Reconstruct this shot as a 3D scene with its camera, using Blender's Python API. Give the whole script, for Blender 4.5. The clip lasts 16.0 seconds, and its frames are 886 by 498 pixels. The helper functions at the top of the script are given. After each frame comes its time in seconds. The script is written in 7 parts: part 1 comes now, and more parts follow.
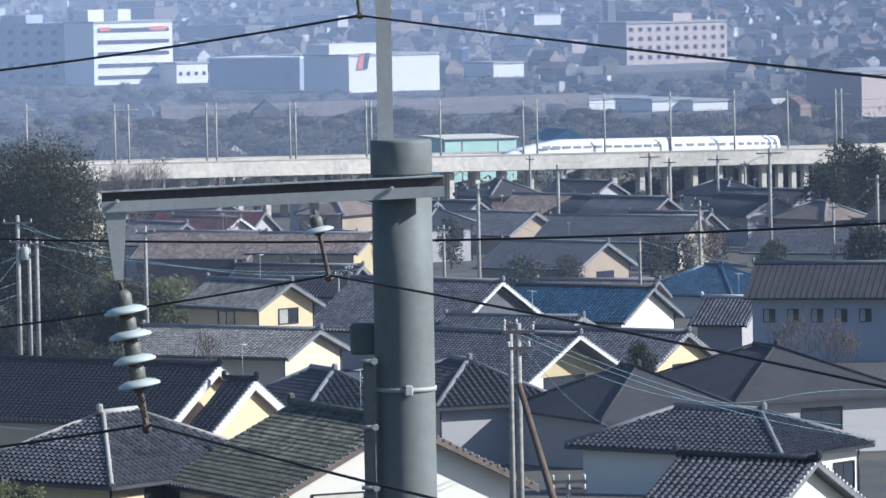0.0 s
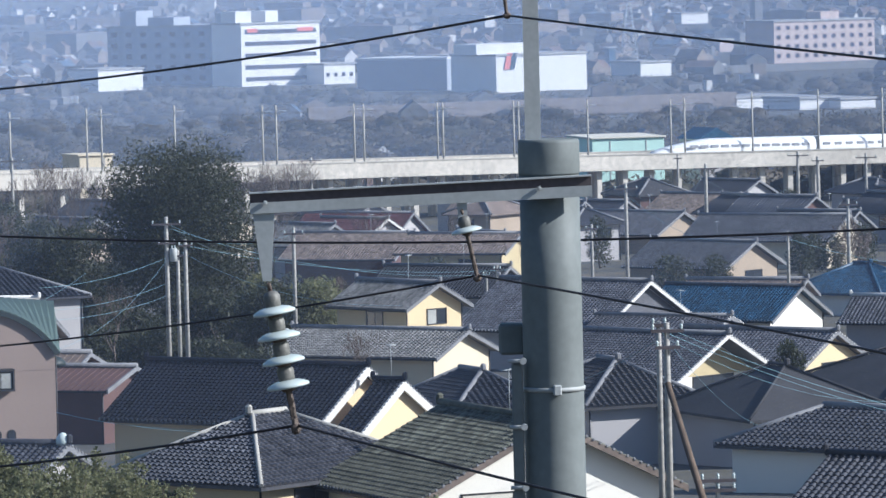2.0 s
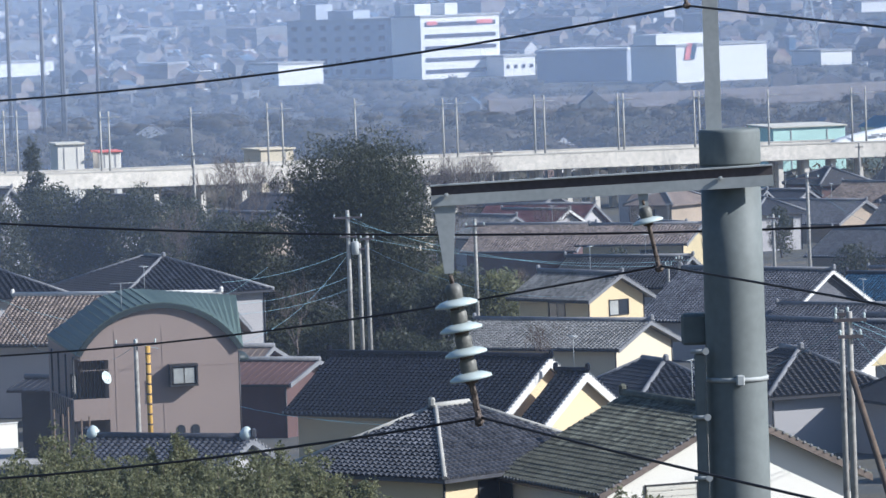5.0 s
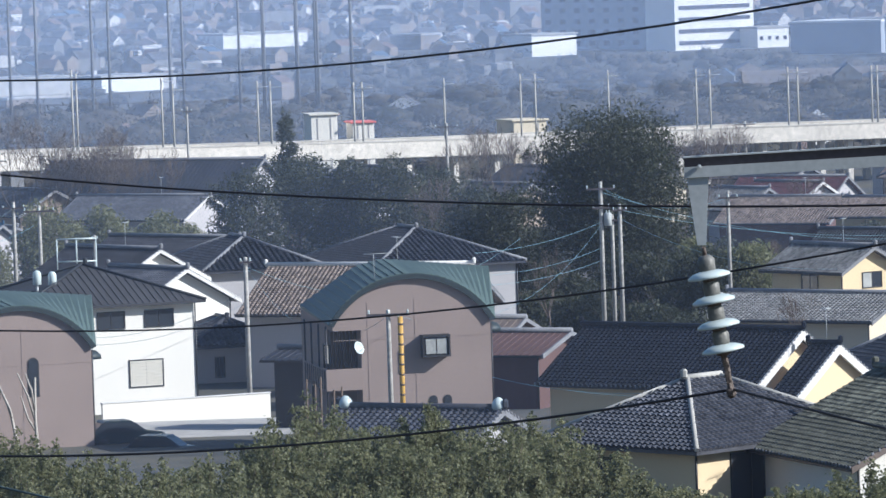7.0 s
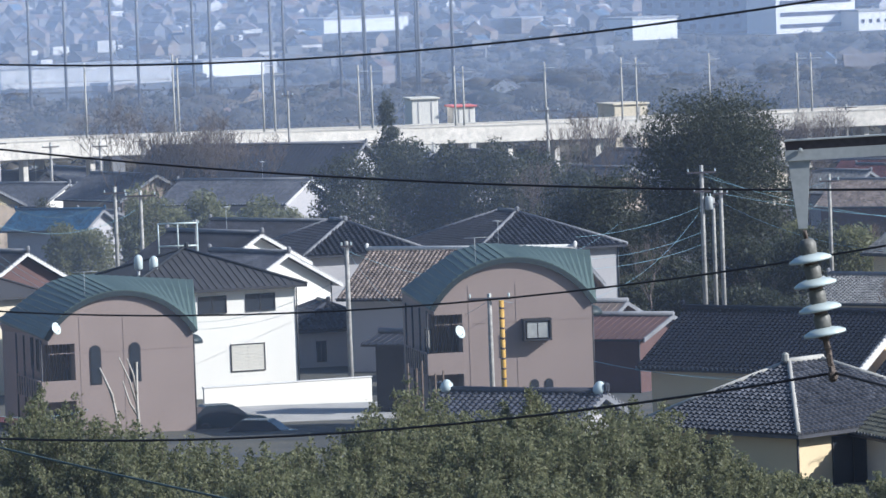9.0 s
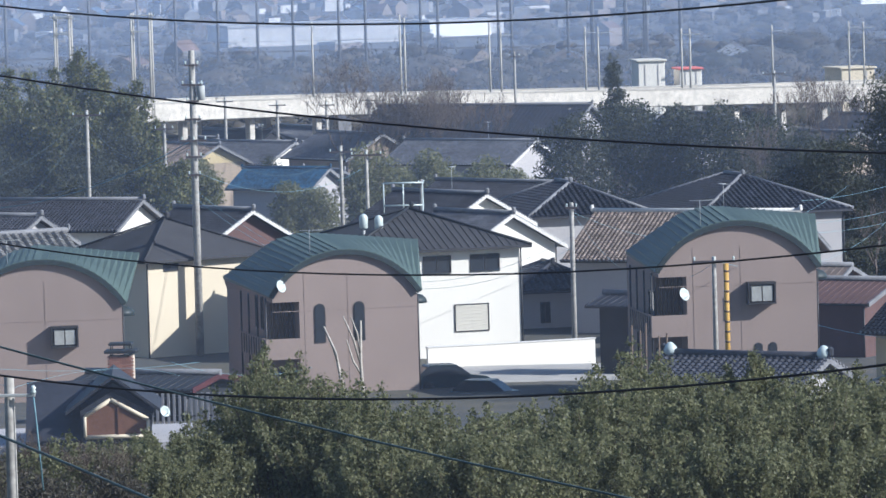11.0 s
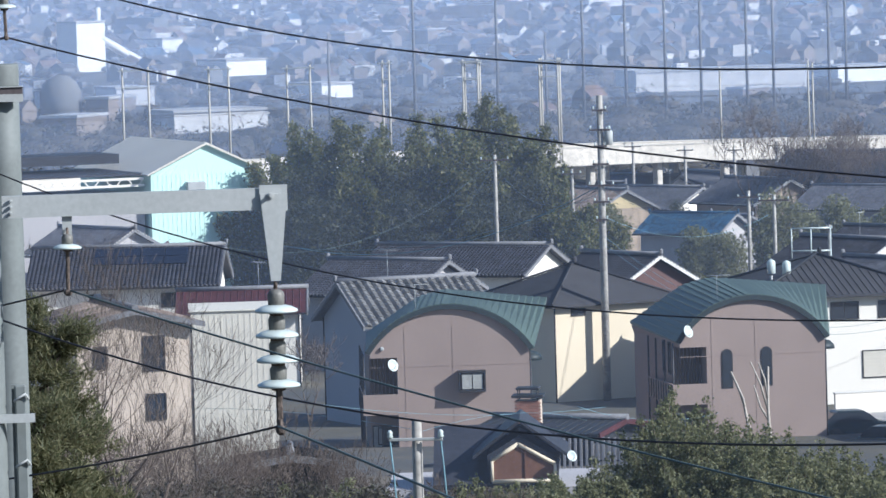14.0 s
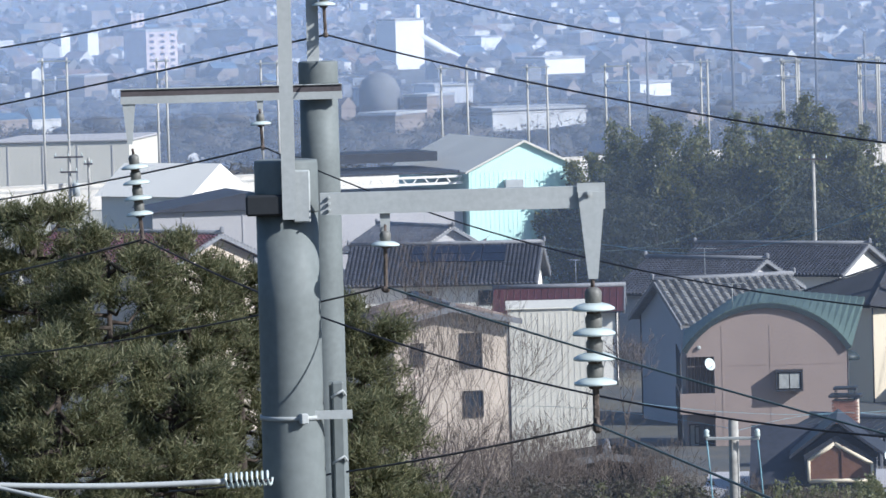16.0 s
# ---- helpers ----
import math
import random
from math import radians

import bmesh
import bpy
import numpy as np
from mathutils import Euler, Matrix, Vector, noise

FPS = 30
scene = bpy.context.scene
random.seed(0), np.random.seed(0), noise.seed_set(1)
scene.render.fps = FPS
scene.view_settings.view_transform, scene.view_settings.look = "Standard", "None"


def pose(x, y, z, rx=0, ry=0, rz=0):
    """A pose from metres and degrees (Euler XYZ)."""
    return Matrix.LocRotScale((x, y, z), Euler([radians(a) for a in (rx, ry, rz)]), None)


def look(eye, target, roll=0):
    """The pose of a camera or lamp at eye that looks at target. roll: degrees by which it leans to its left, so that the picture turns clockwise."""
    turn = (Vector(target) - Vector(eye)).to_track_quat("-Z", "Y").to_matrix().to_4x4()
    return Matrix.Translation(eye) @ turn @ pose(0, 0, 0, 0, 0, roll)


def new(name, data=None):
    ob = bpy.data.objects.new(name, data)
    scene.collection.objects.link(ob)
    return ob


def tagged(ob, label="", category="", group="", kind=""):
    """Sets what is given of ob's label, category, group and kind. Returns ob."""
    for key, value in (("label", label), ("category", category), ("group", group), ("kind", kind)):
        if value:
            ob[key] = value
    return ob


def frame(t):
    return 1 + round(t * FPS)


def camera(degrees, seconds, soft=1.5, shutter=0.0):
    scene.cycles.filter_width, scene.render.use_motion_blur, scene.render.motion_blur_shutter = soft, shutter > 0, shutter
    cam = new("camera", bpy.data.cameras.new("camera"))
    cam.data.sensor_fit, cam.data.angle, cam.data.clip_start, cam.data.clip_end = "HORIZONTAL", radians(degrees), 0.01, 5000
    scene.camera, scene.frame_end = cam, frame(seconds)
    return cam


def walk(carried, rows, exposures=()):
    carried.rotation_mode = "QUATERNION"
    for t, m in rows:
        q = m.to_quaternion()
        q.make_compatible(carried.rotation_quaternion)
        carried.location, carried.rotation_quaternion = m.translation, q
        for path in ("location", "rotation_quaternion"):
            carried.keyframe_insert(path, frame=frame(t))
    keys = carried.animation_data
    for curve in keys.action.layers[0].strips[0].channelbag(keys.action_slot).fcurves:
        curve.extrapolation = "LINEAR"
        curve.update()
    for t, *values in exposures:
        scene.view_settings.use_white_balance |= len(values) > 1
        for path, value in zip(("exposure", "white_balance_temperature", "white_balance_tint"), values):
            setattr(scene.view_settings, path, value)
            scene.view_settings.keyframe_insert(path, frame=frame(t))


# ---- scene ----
EYE = 36.0          # height of the viewpoint, on the edge of a hill
UNIT = 10000.0      # bearings and dips are given in tenths of a milliradian


def aim(turn, tilt, roll):
    """Camera pose at the viewpoint: degrees to the right, up, and of lean."""
    return pose(0, 0, EYE, 90 + tilt, 0, -turn) @ pose(0, 0, 0, 0, 0, roll)


cam = camera(2 * math.degrees(math.atan(784 / UNIT)), 16.0, soft=1.55)
walk(cam, [
    (0, aim(5.9214, -3.1073, -0.975)),
    (0.5, aim(5.3456, -2.9903, -1.026)),
    (1, aim(4.5905, -2.8967, -1.268)),
    (1.5, aim(4.3270, -2.9595, -1.312)),
    (2, aim(4.4183, -3.0784, -1.328)),
    (2.5, aim(4.4195, -3.1490, -1.364)),
    (3, aim(4.0549, -3.2832, -1.499)),
    (3.5, aim(3.6390, -3.2748, -1.617)),
    (3.7, aim(3.4976, -3.2070, -1.640)),
    (5.8, aim(1.7730, -3.0090, -1.880)),
    (6, aim(1.5180, -2.9290, -1.810)),
    (6.5, aim(0.7642, -2.9640, -1.850)),
    (7, aim(-0.0000, -3.3174, -1.879)),
    (7.5, aim(-0.4348, -3.5404, -1.838)),
    (8, aim(-0.5221, -3.5585, -1.889)),
    (8.2, aim(-0.5939, -3.5159, -1.976)),
    (10.3, aim(-2.3402, -3.4125, -1.534)),
    (10.5, aim(-2.6221, -3.4585, -1.466)),
    (11, aim(-3.3263, -3.7674, -1.567)),
    (11.5, aim(-4.0983, -3.7095, -1.830)),
    (12, aim(-4.8411, -3.5153, -1.823)),
    (12.5, aim(-5.3135, -3.4283, -1.740)),
    (13, aim(-5.7796, -3.3736, -1.705)),
    (13.5, aim(-6.5258, -3.2886, -1.716)),
    (14, aim(-7.4489, -3.1958, -1.659)),
    (14.5, aim(-8.3418, -3.4204, -1.613)),
    (15, aim(-9.3779, -3.5674, -1.591)),
    (15.5, aim(-10.2663, -3.2776, -1.584)),
    (16, aim(-10.6715, -3.1255, -1.535)),
], exposures=[(0.0, 0.37, 5100, 12), (16.0, 0.37, 5100, 12)])

# ---- light ----
world = bpy.data.worlds.new("winter_sky")
scene.world = world
world.use_nodes = True
wn = world.node_tree
sky = wn.nodes.new("ShaderNodeTexSky")
sky.sky_type, sky.sun_disc = "NISHITA", False
SUN_RIGHT, SUN_UP = radians(106), radians(31)   # clockwise from straight ahead, above the horizon
sky.sun_elevation, sky.sun_rotation = SUN_UP, SUN_RIGHT
sky.air_density, sky.dust_density, sky.ozone_density = 1.3, 1.0, 2.5
wn.links.new(sky.outputs[0], wn.nodes["Background"].inputs[0])
wn.nodes["Background"].inputs[1].default_value = 0.068
sun = new("sun", bpy.data.lights.new("sun", "SUN"))
sun.data.energy, sun.data.angle, sun.data.color = 5.4, radians(0.5), (1.0, 0.885, 0.69)
way = Vector((math.sin(SUN_RIGHT) * math.cos(SUN_UP), math.cos(SUN_RIGHT) * math.cos(SUN_UP), math.sin(SUN_UP)))
sun.matrix_world = look(way * 100, (0, 0, 0))

# ---- the lie of the land ----
LAND = [(0, 33.8), (15, 30), (32, 24), (60, 21.5), (100, 19.5), (200, 14), (320, 7.7), (500, 4), (850, 0), (3600, 0), (4300, 24), (4900, 80)]


def ground_at(x, y):
    r = math.hypot(x, y)
    for (a, za), (b, zb) in zip(LAND, LAND[1:]):
        if r <= b:
            return za + (zb - za) * (r - a) / (b - a)
    return LAND[-1][1]


def spot(u, v, d):
    """The place at bearing u, dip v and distance d along the ground."""
    a = u / UNIT
    return Vector((d * math.sin(a), d * math.cos(a), EYE - d * v / UNIT))


def foot(u, d):
    p = spot(u, 0, d)
    p.z = ground_at(p.x, p.y)
    return p


# ---- materials ----
def node_mat(name, rough=0.8, metal=0.0):
    m = bpy.data.materials.new(name)
    m.use_nodes = True
    b = m.node_tree.nodes["Principled BSDF"]
    b.inputs["Roughness"].default_value, b.inputs["Metallic"].default_value = rough, metal
    return m, m.node_tree, b


def surface(name, color, rough=0.8, metal=0.0, vary=0.25, grain=8.0, stain=0.6, bump=0.2, per_object=0.0, spec=0.3, dist=0.02, per_piece=0.0):
    """Base colour broken up at two scales, with a fine relief; size in metres."""
    m, t, b = node_mat(name, rough, metal)
    n, l = t.nodes, t.links
    b.inputs["Specular IOR Level"].default_value = spec
    co = n.new("ShaderNodeTexCoord")
    fine, broad = n.new("ShaderNodeTexNoise"), n.new("ShaderNodeTexNoise")
    fine.inputs["Scale"].default_value, fine.inputs["Detail"].default_value = grain, 6
    broad.inputs["Scale"].default_value, broad.inputs["Detail"].default_value = stain, 4
    l.new(co.outputs["Object"], fine.inputs["Vector"])
    l.new(co.outputs["Object"], broad.inputs["Vector"])
    add = n.new("ShaderNodeMath")
    add.operation = "ADD"
    l.new(fine.outputs["Fac"], add.inputs[0])
    l.new(broad.outputs["Fac"], add.inputs[1])
    span = n.new("ShaderNodeMapRange")
    span.inputs["From Min"].default_value, span.inputs["From Max"].default_value = 0.65, 1.35
    span.inputs["To Min"].default_value, span.inputs["To Max"].default_value = 1 - vary, 1 + vary
    l.new(add.outputs[0], span.inputs["Value"])
    last = span.outputs[0]
    if per_object:
        info, r2, mul = n.new("ShaderNodeObjectInfo"), n.new("ShaderNodeMapRange"), n.new("ShaderNodeMath")
        r2.inputs["To Min"].default_value, r2.inputs["To Max"].default_value = 1 - per_object, 1 + per_object
        mul.operation = "MULTIPLY"
        l.new(info.outputs["Random"], r2.inputs["Value"])
        l.new(r2.outputs[0], mul.inputs[0])
        l.new(last, mul.inputs[1])
        last = mul.outputs[0]
    if per_piece:
        geo, r3, mul2 = n.new("ShaderNodeNewGeometry"), n.new("ShaderNodeMapRange"), n.new("ShaderNodeMath")
        r3.inputs["To Min"].default_value, r3.inputs["To Max"].default_value = 1 - per_piece, 1 + per_piece
        mul2.operation = "MULTIPLY"
        l.new(geo.outputs["Random Per Island"], r3.inputs["Value"])
        l.new(r3.outputs[0], mul2.inputs[0])
        l.new(last, mul2.inputs[1])
        last = mul2.outputs[0]
    hsv = n.new("ShaderNodeHueSaturation")
    hsv.inputs["Color"].default_value = (*color, 1)
    l.new(last, hsv.inputs["Value"])
    l.new(hsv.outputs[0], b.inputs["Base Color"])
    if bump:
        bp = n.new("ShaderNodeBump")
        bp.inputs["Strength"].default_value, bp.inputs["Distance"].default_value = bump, dist
        l.new(fine.outputs["Fac"], bp.inputs["Height"])
        l.new(bp.outputs[0], b.inputs["Normal"])
    return m


def leaves_mat(name, color, other, trans=0.4, rough=0.55):
    """Leaves that differ one by one between two greens."""
    m, t, b = node_mat(name, rough)
    n, l = t.nodes, t.links
    geo, ramp = n.new("ShaderNodeNewGeometry"), n.new("ShaderNodeMix")
    ramp.data_type = "RGBA"
    ramp.inputs[6].default_value, ramp.inputs[7].default_value = (*color, 1), (*other, 1)
    l.new(geo.outputs["Random Per Island"], ramp.inputs[0])
    l.new(ramp.outputs[2], b.inputs["Base Color"])
    b.inputs["Specular IOR Level"].default_value = 0.35
    thru, mix = n.new("ShaderNodeBsdfTranslucent"), n.new("ShaderNodeMixShader")
    l.new(ramp.outputs[2], thru.inputs["Color"])
    mix.inputs[0].default_value = trans
    l.new(b.outputs[0], mix.inputs[1])
    l.new(thru.outputs[0], mix.inputs[2])
    l.new(mix.outputs[0], n["Material Output"].inputs[0])
    return m


def mottled(name, colors, scale, rough=0.95):
    """Ground cover in patches of several colours."""
    m, t, b = node_mat(name, rough)
    n, l = t.nodes, t.links
    co, no, ra, fi = n.new("ShaderNodeTexCoord"), n.new("ShaderNodeTexNoise"), n.new("ShaderNodeValToRGB"), n.new("ShaderNodeTexNoise")
    no.inputs["Scale"].default_value, no.inputs["Detail"].default_value = scale, 8
    fi.inputs["Scale"].default_value, fi.inputs["Detail"].default_value = scale * 40, 4
    l.new(co.outputs["Object"], no.inputs["Vector"])
    l.new(co.outputs["Object"], fi.inputs["Vector"])
    l.new(no.outputs["Fac"], ra.inputs[0])
    while len(ra.color_ramp.elements) < len(colors):
        ra.color_ramp.elements.new(0.5)
    for i, c in enumerate(colors):
        ra.color_ramp.elements[i].position = 0.34 + 0.32 * i / (len(colors) - 1)
        ra.color_ramp.elements[i].color = (*c, 1)
    hsv, sp = n.new("ShaderNodeHueSaturation"), n.new("ShaderNodeMapRange")
    sp.inputs["To Min"].default_value, sp.inputs["To Max"].default_value = 0.5, 1.5
    l.new(fi.outputs["Fac"], sp.inputs["Value"])
    l.new(sp.outputs[0], hsv.inputs["Value"])
    l.new(ra.outputs[0], hsv.inputs["Color"])
    l.new(hsv.outputs[0], b.inputs["Base Color"])
    return m


def glass_mat(name, color, rough=0.08):
    m, t, b = node_mat(name, rough)
    b.inputs["Base Color"].default_value = (*color, 1)
    b.inputs["Specular IOR Level"].default_value = 0.8
    return m


M_GROUND = mottled("dry_earth_and_streets", [(0.045, 0.045, 0.04), (0.09, 0.08, 0.055), (0.06, 0.062, 0.062), (0.12, 0.1, 0.07)], 0.05)
M_ASPHALT = surface("asphalt", (0.06, 0.06, 0.065), 0.9, vary=0.2, grain=20, stain=0.3)
M_CONC = surface("weathered_concrete", (0.42, 0.4, 0.36), 0.85, vary=0.18, grain=14, stain=0.35)
M_STREETPOLE = surface("grimy_concrete_pole", (0.38, 0.36, 0.33), 0.9, vary=0.4, grain=6, stain=1.2, bump=0.2)
M_VIA = surface("viaduct_concrete", (0.54, 0.5, 0.44), 0.85, vary=0.3, grain=1.6, stain=0.12, bump=0.1)
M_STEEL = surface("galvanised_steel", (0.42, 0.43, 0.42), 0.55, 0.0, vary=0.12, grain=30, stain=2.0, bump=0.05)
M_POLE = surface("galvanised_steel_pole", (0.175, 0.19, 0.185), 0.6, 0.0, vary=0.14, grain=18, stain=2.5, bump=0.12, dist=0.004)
M_PORC = surface("white_porcelain", (0.55, 0.61, 0.585), 0.2, vary=0.1, grain=6, stain=3, bump=0, spec=0.6)
# street crossarm steel; also the shade painted inside the near channel arms
M_DULLSTEEL_SHADE = surface("dull_steel_and_channel_shade", (0.1, 0.085, 0.088), 0.8, 0.0, vary=0.25, grain=30, stain=2.0, bump=0.05)
M_CYAN = surface("pale_blue_cable", (0.19, 0.31, 0.36), 0.6, vary=0.5, grain=3, bump=0)
M_SOLAR = surface("solar_panel_glass", (0.012, 0.016, 0.03), 0.2, vary=0.2, grain=4, stain=0.6, bump=0, spec=0.6)
M_RUST = surface("rusty_iron", (0.12, 0.095, 0.08), 0.65, 0.3, vary=0.5, grain=60, stain=12, bump=0.3)
M_CAPIRON = surface("grey_iron_cap", (0.17, 0.165, 0.15), 0.55, 0.2, vary=0.25, grain=50, stain=9)
M_WIRE = surface("black_cable", (0.035, 0.028, 0.03), 0.6, vary=0.2, grain=40, bump=0)
M_WIRE2 = surface("dull_green_cable", (0.09, 0.12, 0.12), 0.6, vary=0.2, grain=40, bump=0)
M_TILE = surface("grey_clay_tile", (0.08, 0.08, 0.09), 0.36, vary=0.42, grain=5, stain=0.5, bump=0.1, spec=0.5, per_piece=0.4, per_object=0.22)
M_TILE_DK = surface("dark_slate_tile", (0.035, 0.036, 0.045), 0.55, vary=0.35, grain=5, stain=0.5, bump=0.1, per_piece=0.38, per_object=0.25)
M_TILE_BLACK = surface("black_glazed_tile", (0.008, 0.009, 0.015), 0.5, vary=0.3, grain=5, stain=0.5, bump=0.1, spec=0.12, per_piece=0.3)
M_SLATE = surface("flat_grey_slate", (0.052, 0.051, 0.055), 0.85, vary=0.22, grain=7, stain=0.5, bump=0.25, spec=0.2)
M_TILE_MOSS = surface("mossy_tile", (0.1, 0.1, 0.078), 0.75, vary=0.5, grain=2.5, stain=0.5, bump=0.2, per_piece=0.38, per_object=0.25)
M_TILE_BRN = surface("brown_tile", (0.19, 0.15, 0.125), 0.6, vary=0.35, grain=4, stain=0.6, bump=0.1, per_piece=0.38)
M_TILE_LT = surface("pale_grey_tile", (0.17, 0.166, 0.16), 0.6, vary=0.35, grain=4, stain=0.6, bump=0.1, per_piece=0.3)
M_TILE_RED = surface("dull_red_tile", (0.075, 0.024, 0.027), 0.6, vary=0.35, grain=4, stain=0.6, bump=0.1, per_piece=0.38)
M_BLUE = surface("blue_glazed_tile", (0.02, 0.06, 0.115), 0.35, vary=0.5, grain=6, stain=0.8, bump=0.1, spec=0.5, per_piece=0.45)
M_CAP = surface("white_mortar_ridge", (0.62, 0.6, 0.57), 0.8, vary=0.15, grain=8, stain=1.0)
M_CAPGREY = surface("grey_ridge_tile", (0.2, 0.2, 0.21), 0.6, vary=0.25, grain=8, stain=1.0)
M_GREENROOF = surface("green_sheet_metal", (0.078, 0.108, 0.092), 0.5, 0.0, vary=0.22, grain=3, stain=0.4, bump=0.05)
M_GREENEDGE = surface("dark_green_edge", (0.03, 0.04, 0.042), 0.5, vary=0.2, grain=5)
M_PALECONC = surface("pale_dry_concrete", (0.4, 0.38, 0.35), 0.9, vary=0.22, grain=6, stain=0.5, bump=0.1)
M_MAUVE = surface("mauve_render", (0.3, 0.235, 0.205), 0.9, vary=0.12, grain=9, stain=0.3, bump=0.12)
M_WHITE = surface("white_render", (0.82, 0.775, 0.69), 0.85, vary=0.06, grain=10, stain=0.3, bump=0.1)
M_CREAM = surface("cream_render", (0.66, 0.57, 0.42), 0.85, vary=0.08, grain=10, stain=0.3, bump=0.1)
M_MORTAR = surface("dull_tan_mortar", (0.36, 0.29, 0.22), 0.9, vary=0.2, grain=8, stain=0.3, bump=0.1)
M_BUFF = surface("warm_buff_render", (0.68, 0.54, 0.33), 0.85, vary=0.08, grain=10, stain=0.3, bump=0.1)
M_YELLOW = surface("yellow_render", (0.5, 0.41, 0.24), 0.85, vary=0.12, grain=10, stain=0.3, bump=0.1)
M_BEIGE = surface("beige_render", (0.55, 0.46, 0.37), 0.9, vary=0.14, grain=10, stain=0.3, bump=0.1)
M_GREYWALL = surface("grey_siding", (0.42, 0.4, 0.4), 0.85, vary=0.1, grain=8, stain=0.3, bump=0.1)
# house siding; on two far blocks this blue-grey stands in for haze
M_BLUEWALL_HAZE = surface("blue_grey_siding_and_haze", (0.36, 0.39, 0.45), 0.85, vary=0.1, grain=8, stain=0.3, bump=0.1)
M_BROWNWALL = surface("brown_cladding", (0.11, 0.065, 0.06), 0.85, vary=0.2, grain=8, stain=0.4, bump=0.1)
M_PALESIDING = surface("pale_metal_siding", (0.66, 0.62, 0.53), 0.6, 0.0, vary=0.08, grain=6, stain=0.3, bump=0.05)
M_MINT = surface("mint_sheet_metal", (0.62, 0.86, 0.77), 0.7, vary=0.1, grain=4, stain=0.2, bump=0.05)
M_BRICK = surface("red_brick", (0.3, 0.15, 0.11), 0.9, vary=0.25, grain=10, stain=2, per_object=0.25)
M_WOOD = surface("brown_wood", (0.16, 0.08, 0.05), 0.7, vary=0.25, grain=14, stain=2)
M_WOODPOLE = surface("old_wooden_pole", (0.13, 0.095, 0.07), 0.9, vary=0.3, grain=14, stain=2)
M_GUARD = surface("yellow_cable_guard", (0.5, 0.3, 0.06), 0.6, vary=0.15, grain=10, stain=2)
M_DARK = surface("dark_paint", (0.03, 0.032, 0.036), 0.5, vary=0.25, grain=10, stain=1.0, bump=0.05)
M_FRAME = surface("dark_bronze_aluminium", (0.05, 0.048, 0.05), 0.45, 0.4, vary=0.15, grain=20, bump=0)
M_GLASS = glass_mat("window_glass", (0.03, 0.035, 0.045))
M_CURTAIN = surface("pale_curtain_behind_glass", (0.36, 0.36, 0.34), 0.5, vary=0.2, grain=6, stain=2, bump=0)
M_BARK = surface("grey_bark", (0.15, 0.12, 0.1), 0.95, vary=0.35, grain=12, stain=2, bump=0.5)
M_DARKBARK = surface("dark_pine_bark", (0.06, 0.047, 0.038), 0.95, vary=0.35, grain=12, stain=2, bump=0.5)
M_PALEBARK = surface("pale_bark", (0.42, 0.38, 0.33), 0.95, vary=0.25, grain=12, stain=2, bump=0.4)
M_TWIG = surface("bare_twigs", (0.135, 0.107, 0.088), 0.95, vary=0.3, grain=6, stain=0.5, bump=0)
M_LEAF = leaves_mat("evergreen_leaves", (0.125, 0.137, 0.068), (0.295, 0.288, 0.155), 0.55)
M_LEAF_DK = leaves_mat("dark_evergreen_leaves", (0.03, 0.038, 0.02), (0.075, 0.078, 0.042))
M_BAMBOO = leaves_mat("bamboo_leaves", (0.055, 0.075, 0.024), (0.21, 0.195, 0.07), 0.4)
M_PINE = leaves_mat("pine_needles", (0.08, 0.095, 0.045), (0.25, 0.235, 0.125), 0.5)
M_FARLEAF = leaves_mat("dull_winter_leaves", (0.05, 0.05, 0.035), (0.13, 0.11, 0.085))
M_TRAIN = surface("white_train_paint", (0.8, 0.8, 0.8), 0.35, vary=0.04, grain=3, stain=0.3, bump=0, spec=0.5)
M_TRAINWIN = surface("tinted_train_glass", (0.3, 0.31, 0.34), 0.3, vary=0.1, grain=3, bump=0)
M_CAR = surface("dark_car_paint", (0.03, 0.045, 0.055), 0.2, 0.2, vary=0.1, grain=3, bump=0, spec=0.6)
M_CARW = surface("silver_car_paint", (0.5, 0.5, 0.5), 0.3, 0.3, vary=0.06, grain=3, bump=0, spec=0.6)
M_OFFICE = surface("white_office_panels", (0.8, 0.79, 0.78), 0.7, vary=0.05, grain=1, stain=0.1, bump=0)
M_TAN = surface("tan_office_panels", (0.55, 0.45, 0.42), 0.8, vary=0.08, grain=1, stain=0.1, bump=0)
M_BAND = surface("tinted_window_band", (0.07, 0.07, 0.1), 0.25, vary=0.2, grain=0.6, stain=0.2, bump=0)
M_ORANGE = surface("orange_machine_paint", (0.7, 0.3, 0.08), 0.6, vary=0.1, grain=3, stain=0.6, bump=0)
M_SIGNRED = surface("faded_red_sign", (0.7, 0.2, 0.18), 0.6, vary=0.1, grain=3, stain=0.6, bump=0)
M_FAR = [surface("far_wall_" + n, c, 0.85, vary=0.2, grain=0.3, stain=0.04, bump=0, per_object=0) for n, c in
         (("white", (0.52, 0.51, 0.5)), ("grey", (0.15, 0.15, 0.155)), ("tan", (0.2, 0.165, 0.14)))]
M_FARROOF = [surface("far_roof_" + n, c, 0.7, vary=0.3, grain=0.3, stain=0.04, bump=0) for n, c in
             (("slate", (0.07, 0.07, 0.08)), ("brown", (0.13, 0.09, 0.075)), ("blue", (0.06, 0.1, 0.16)), ("pale", (0.36, 0.36, 0.36)))]


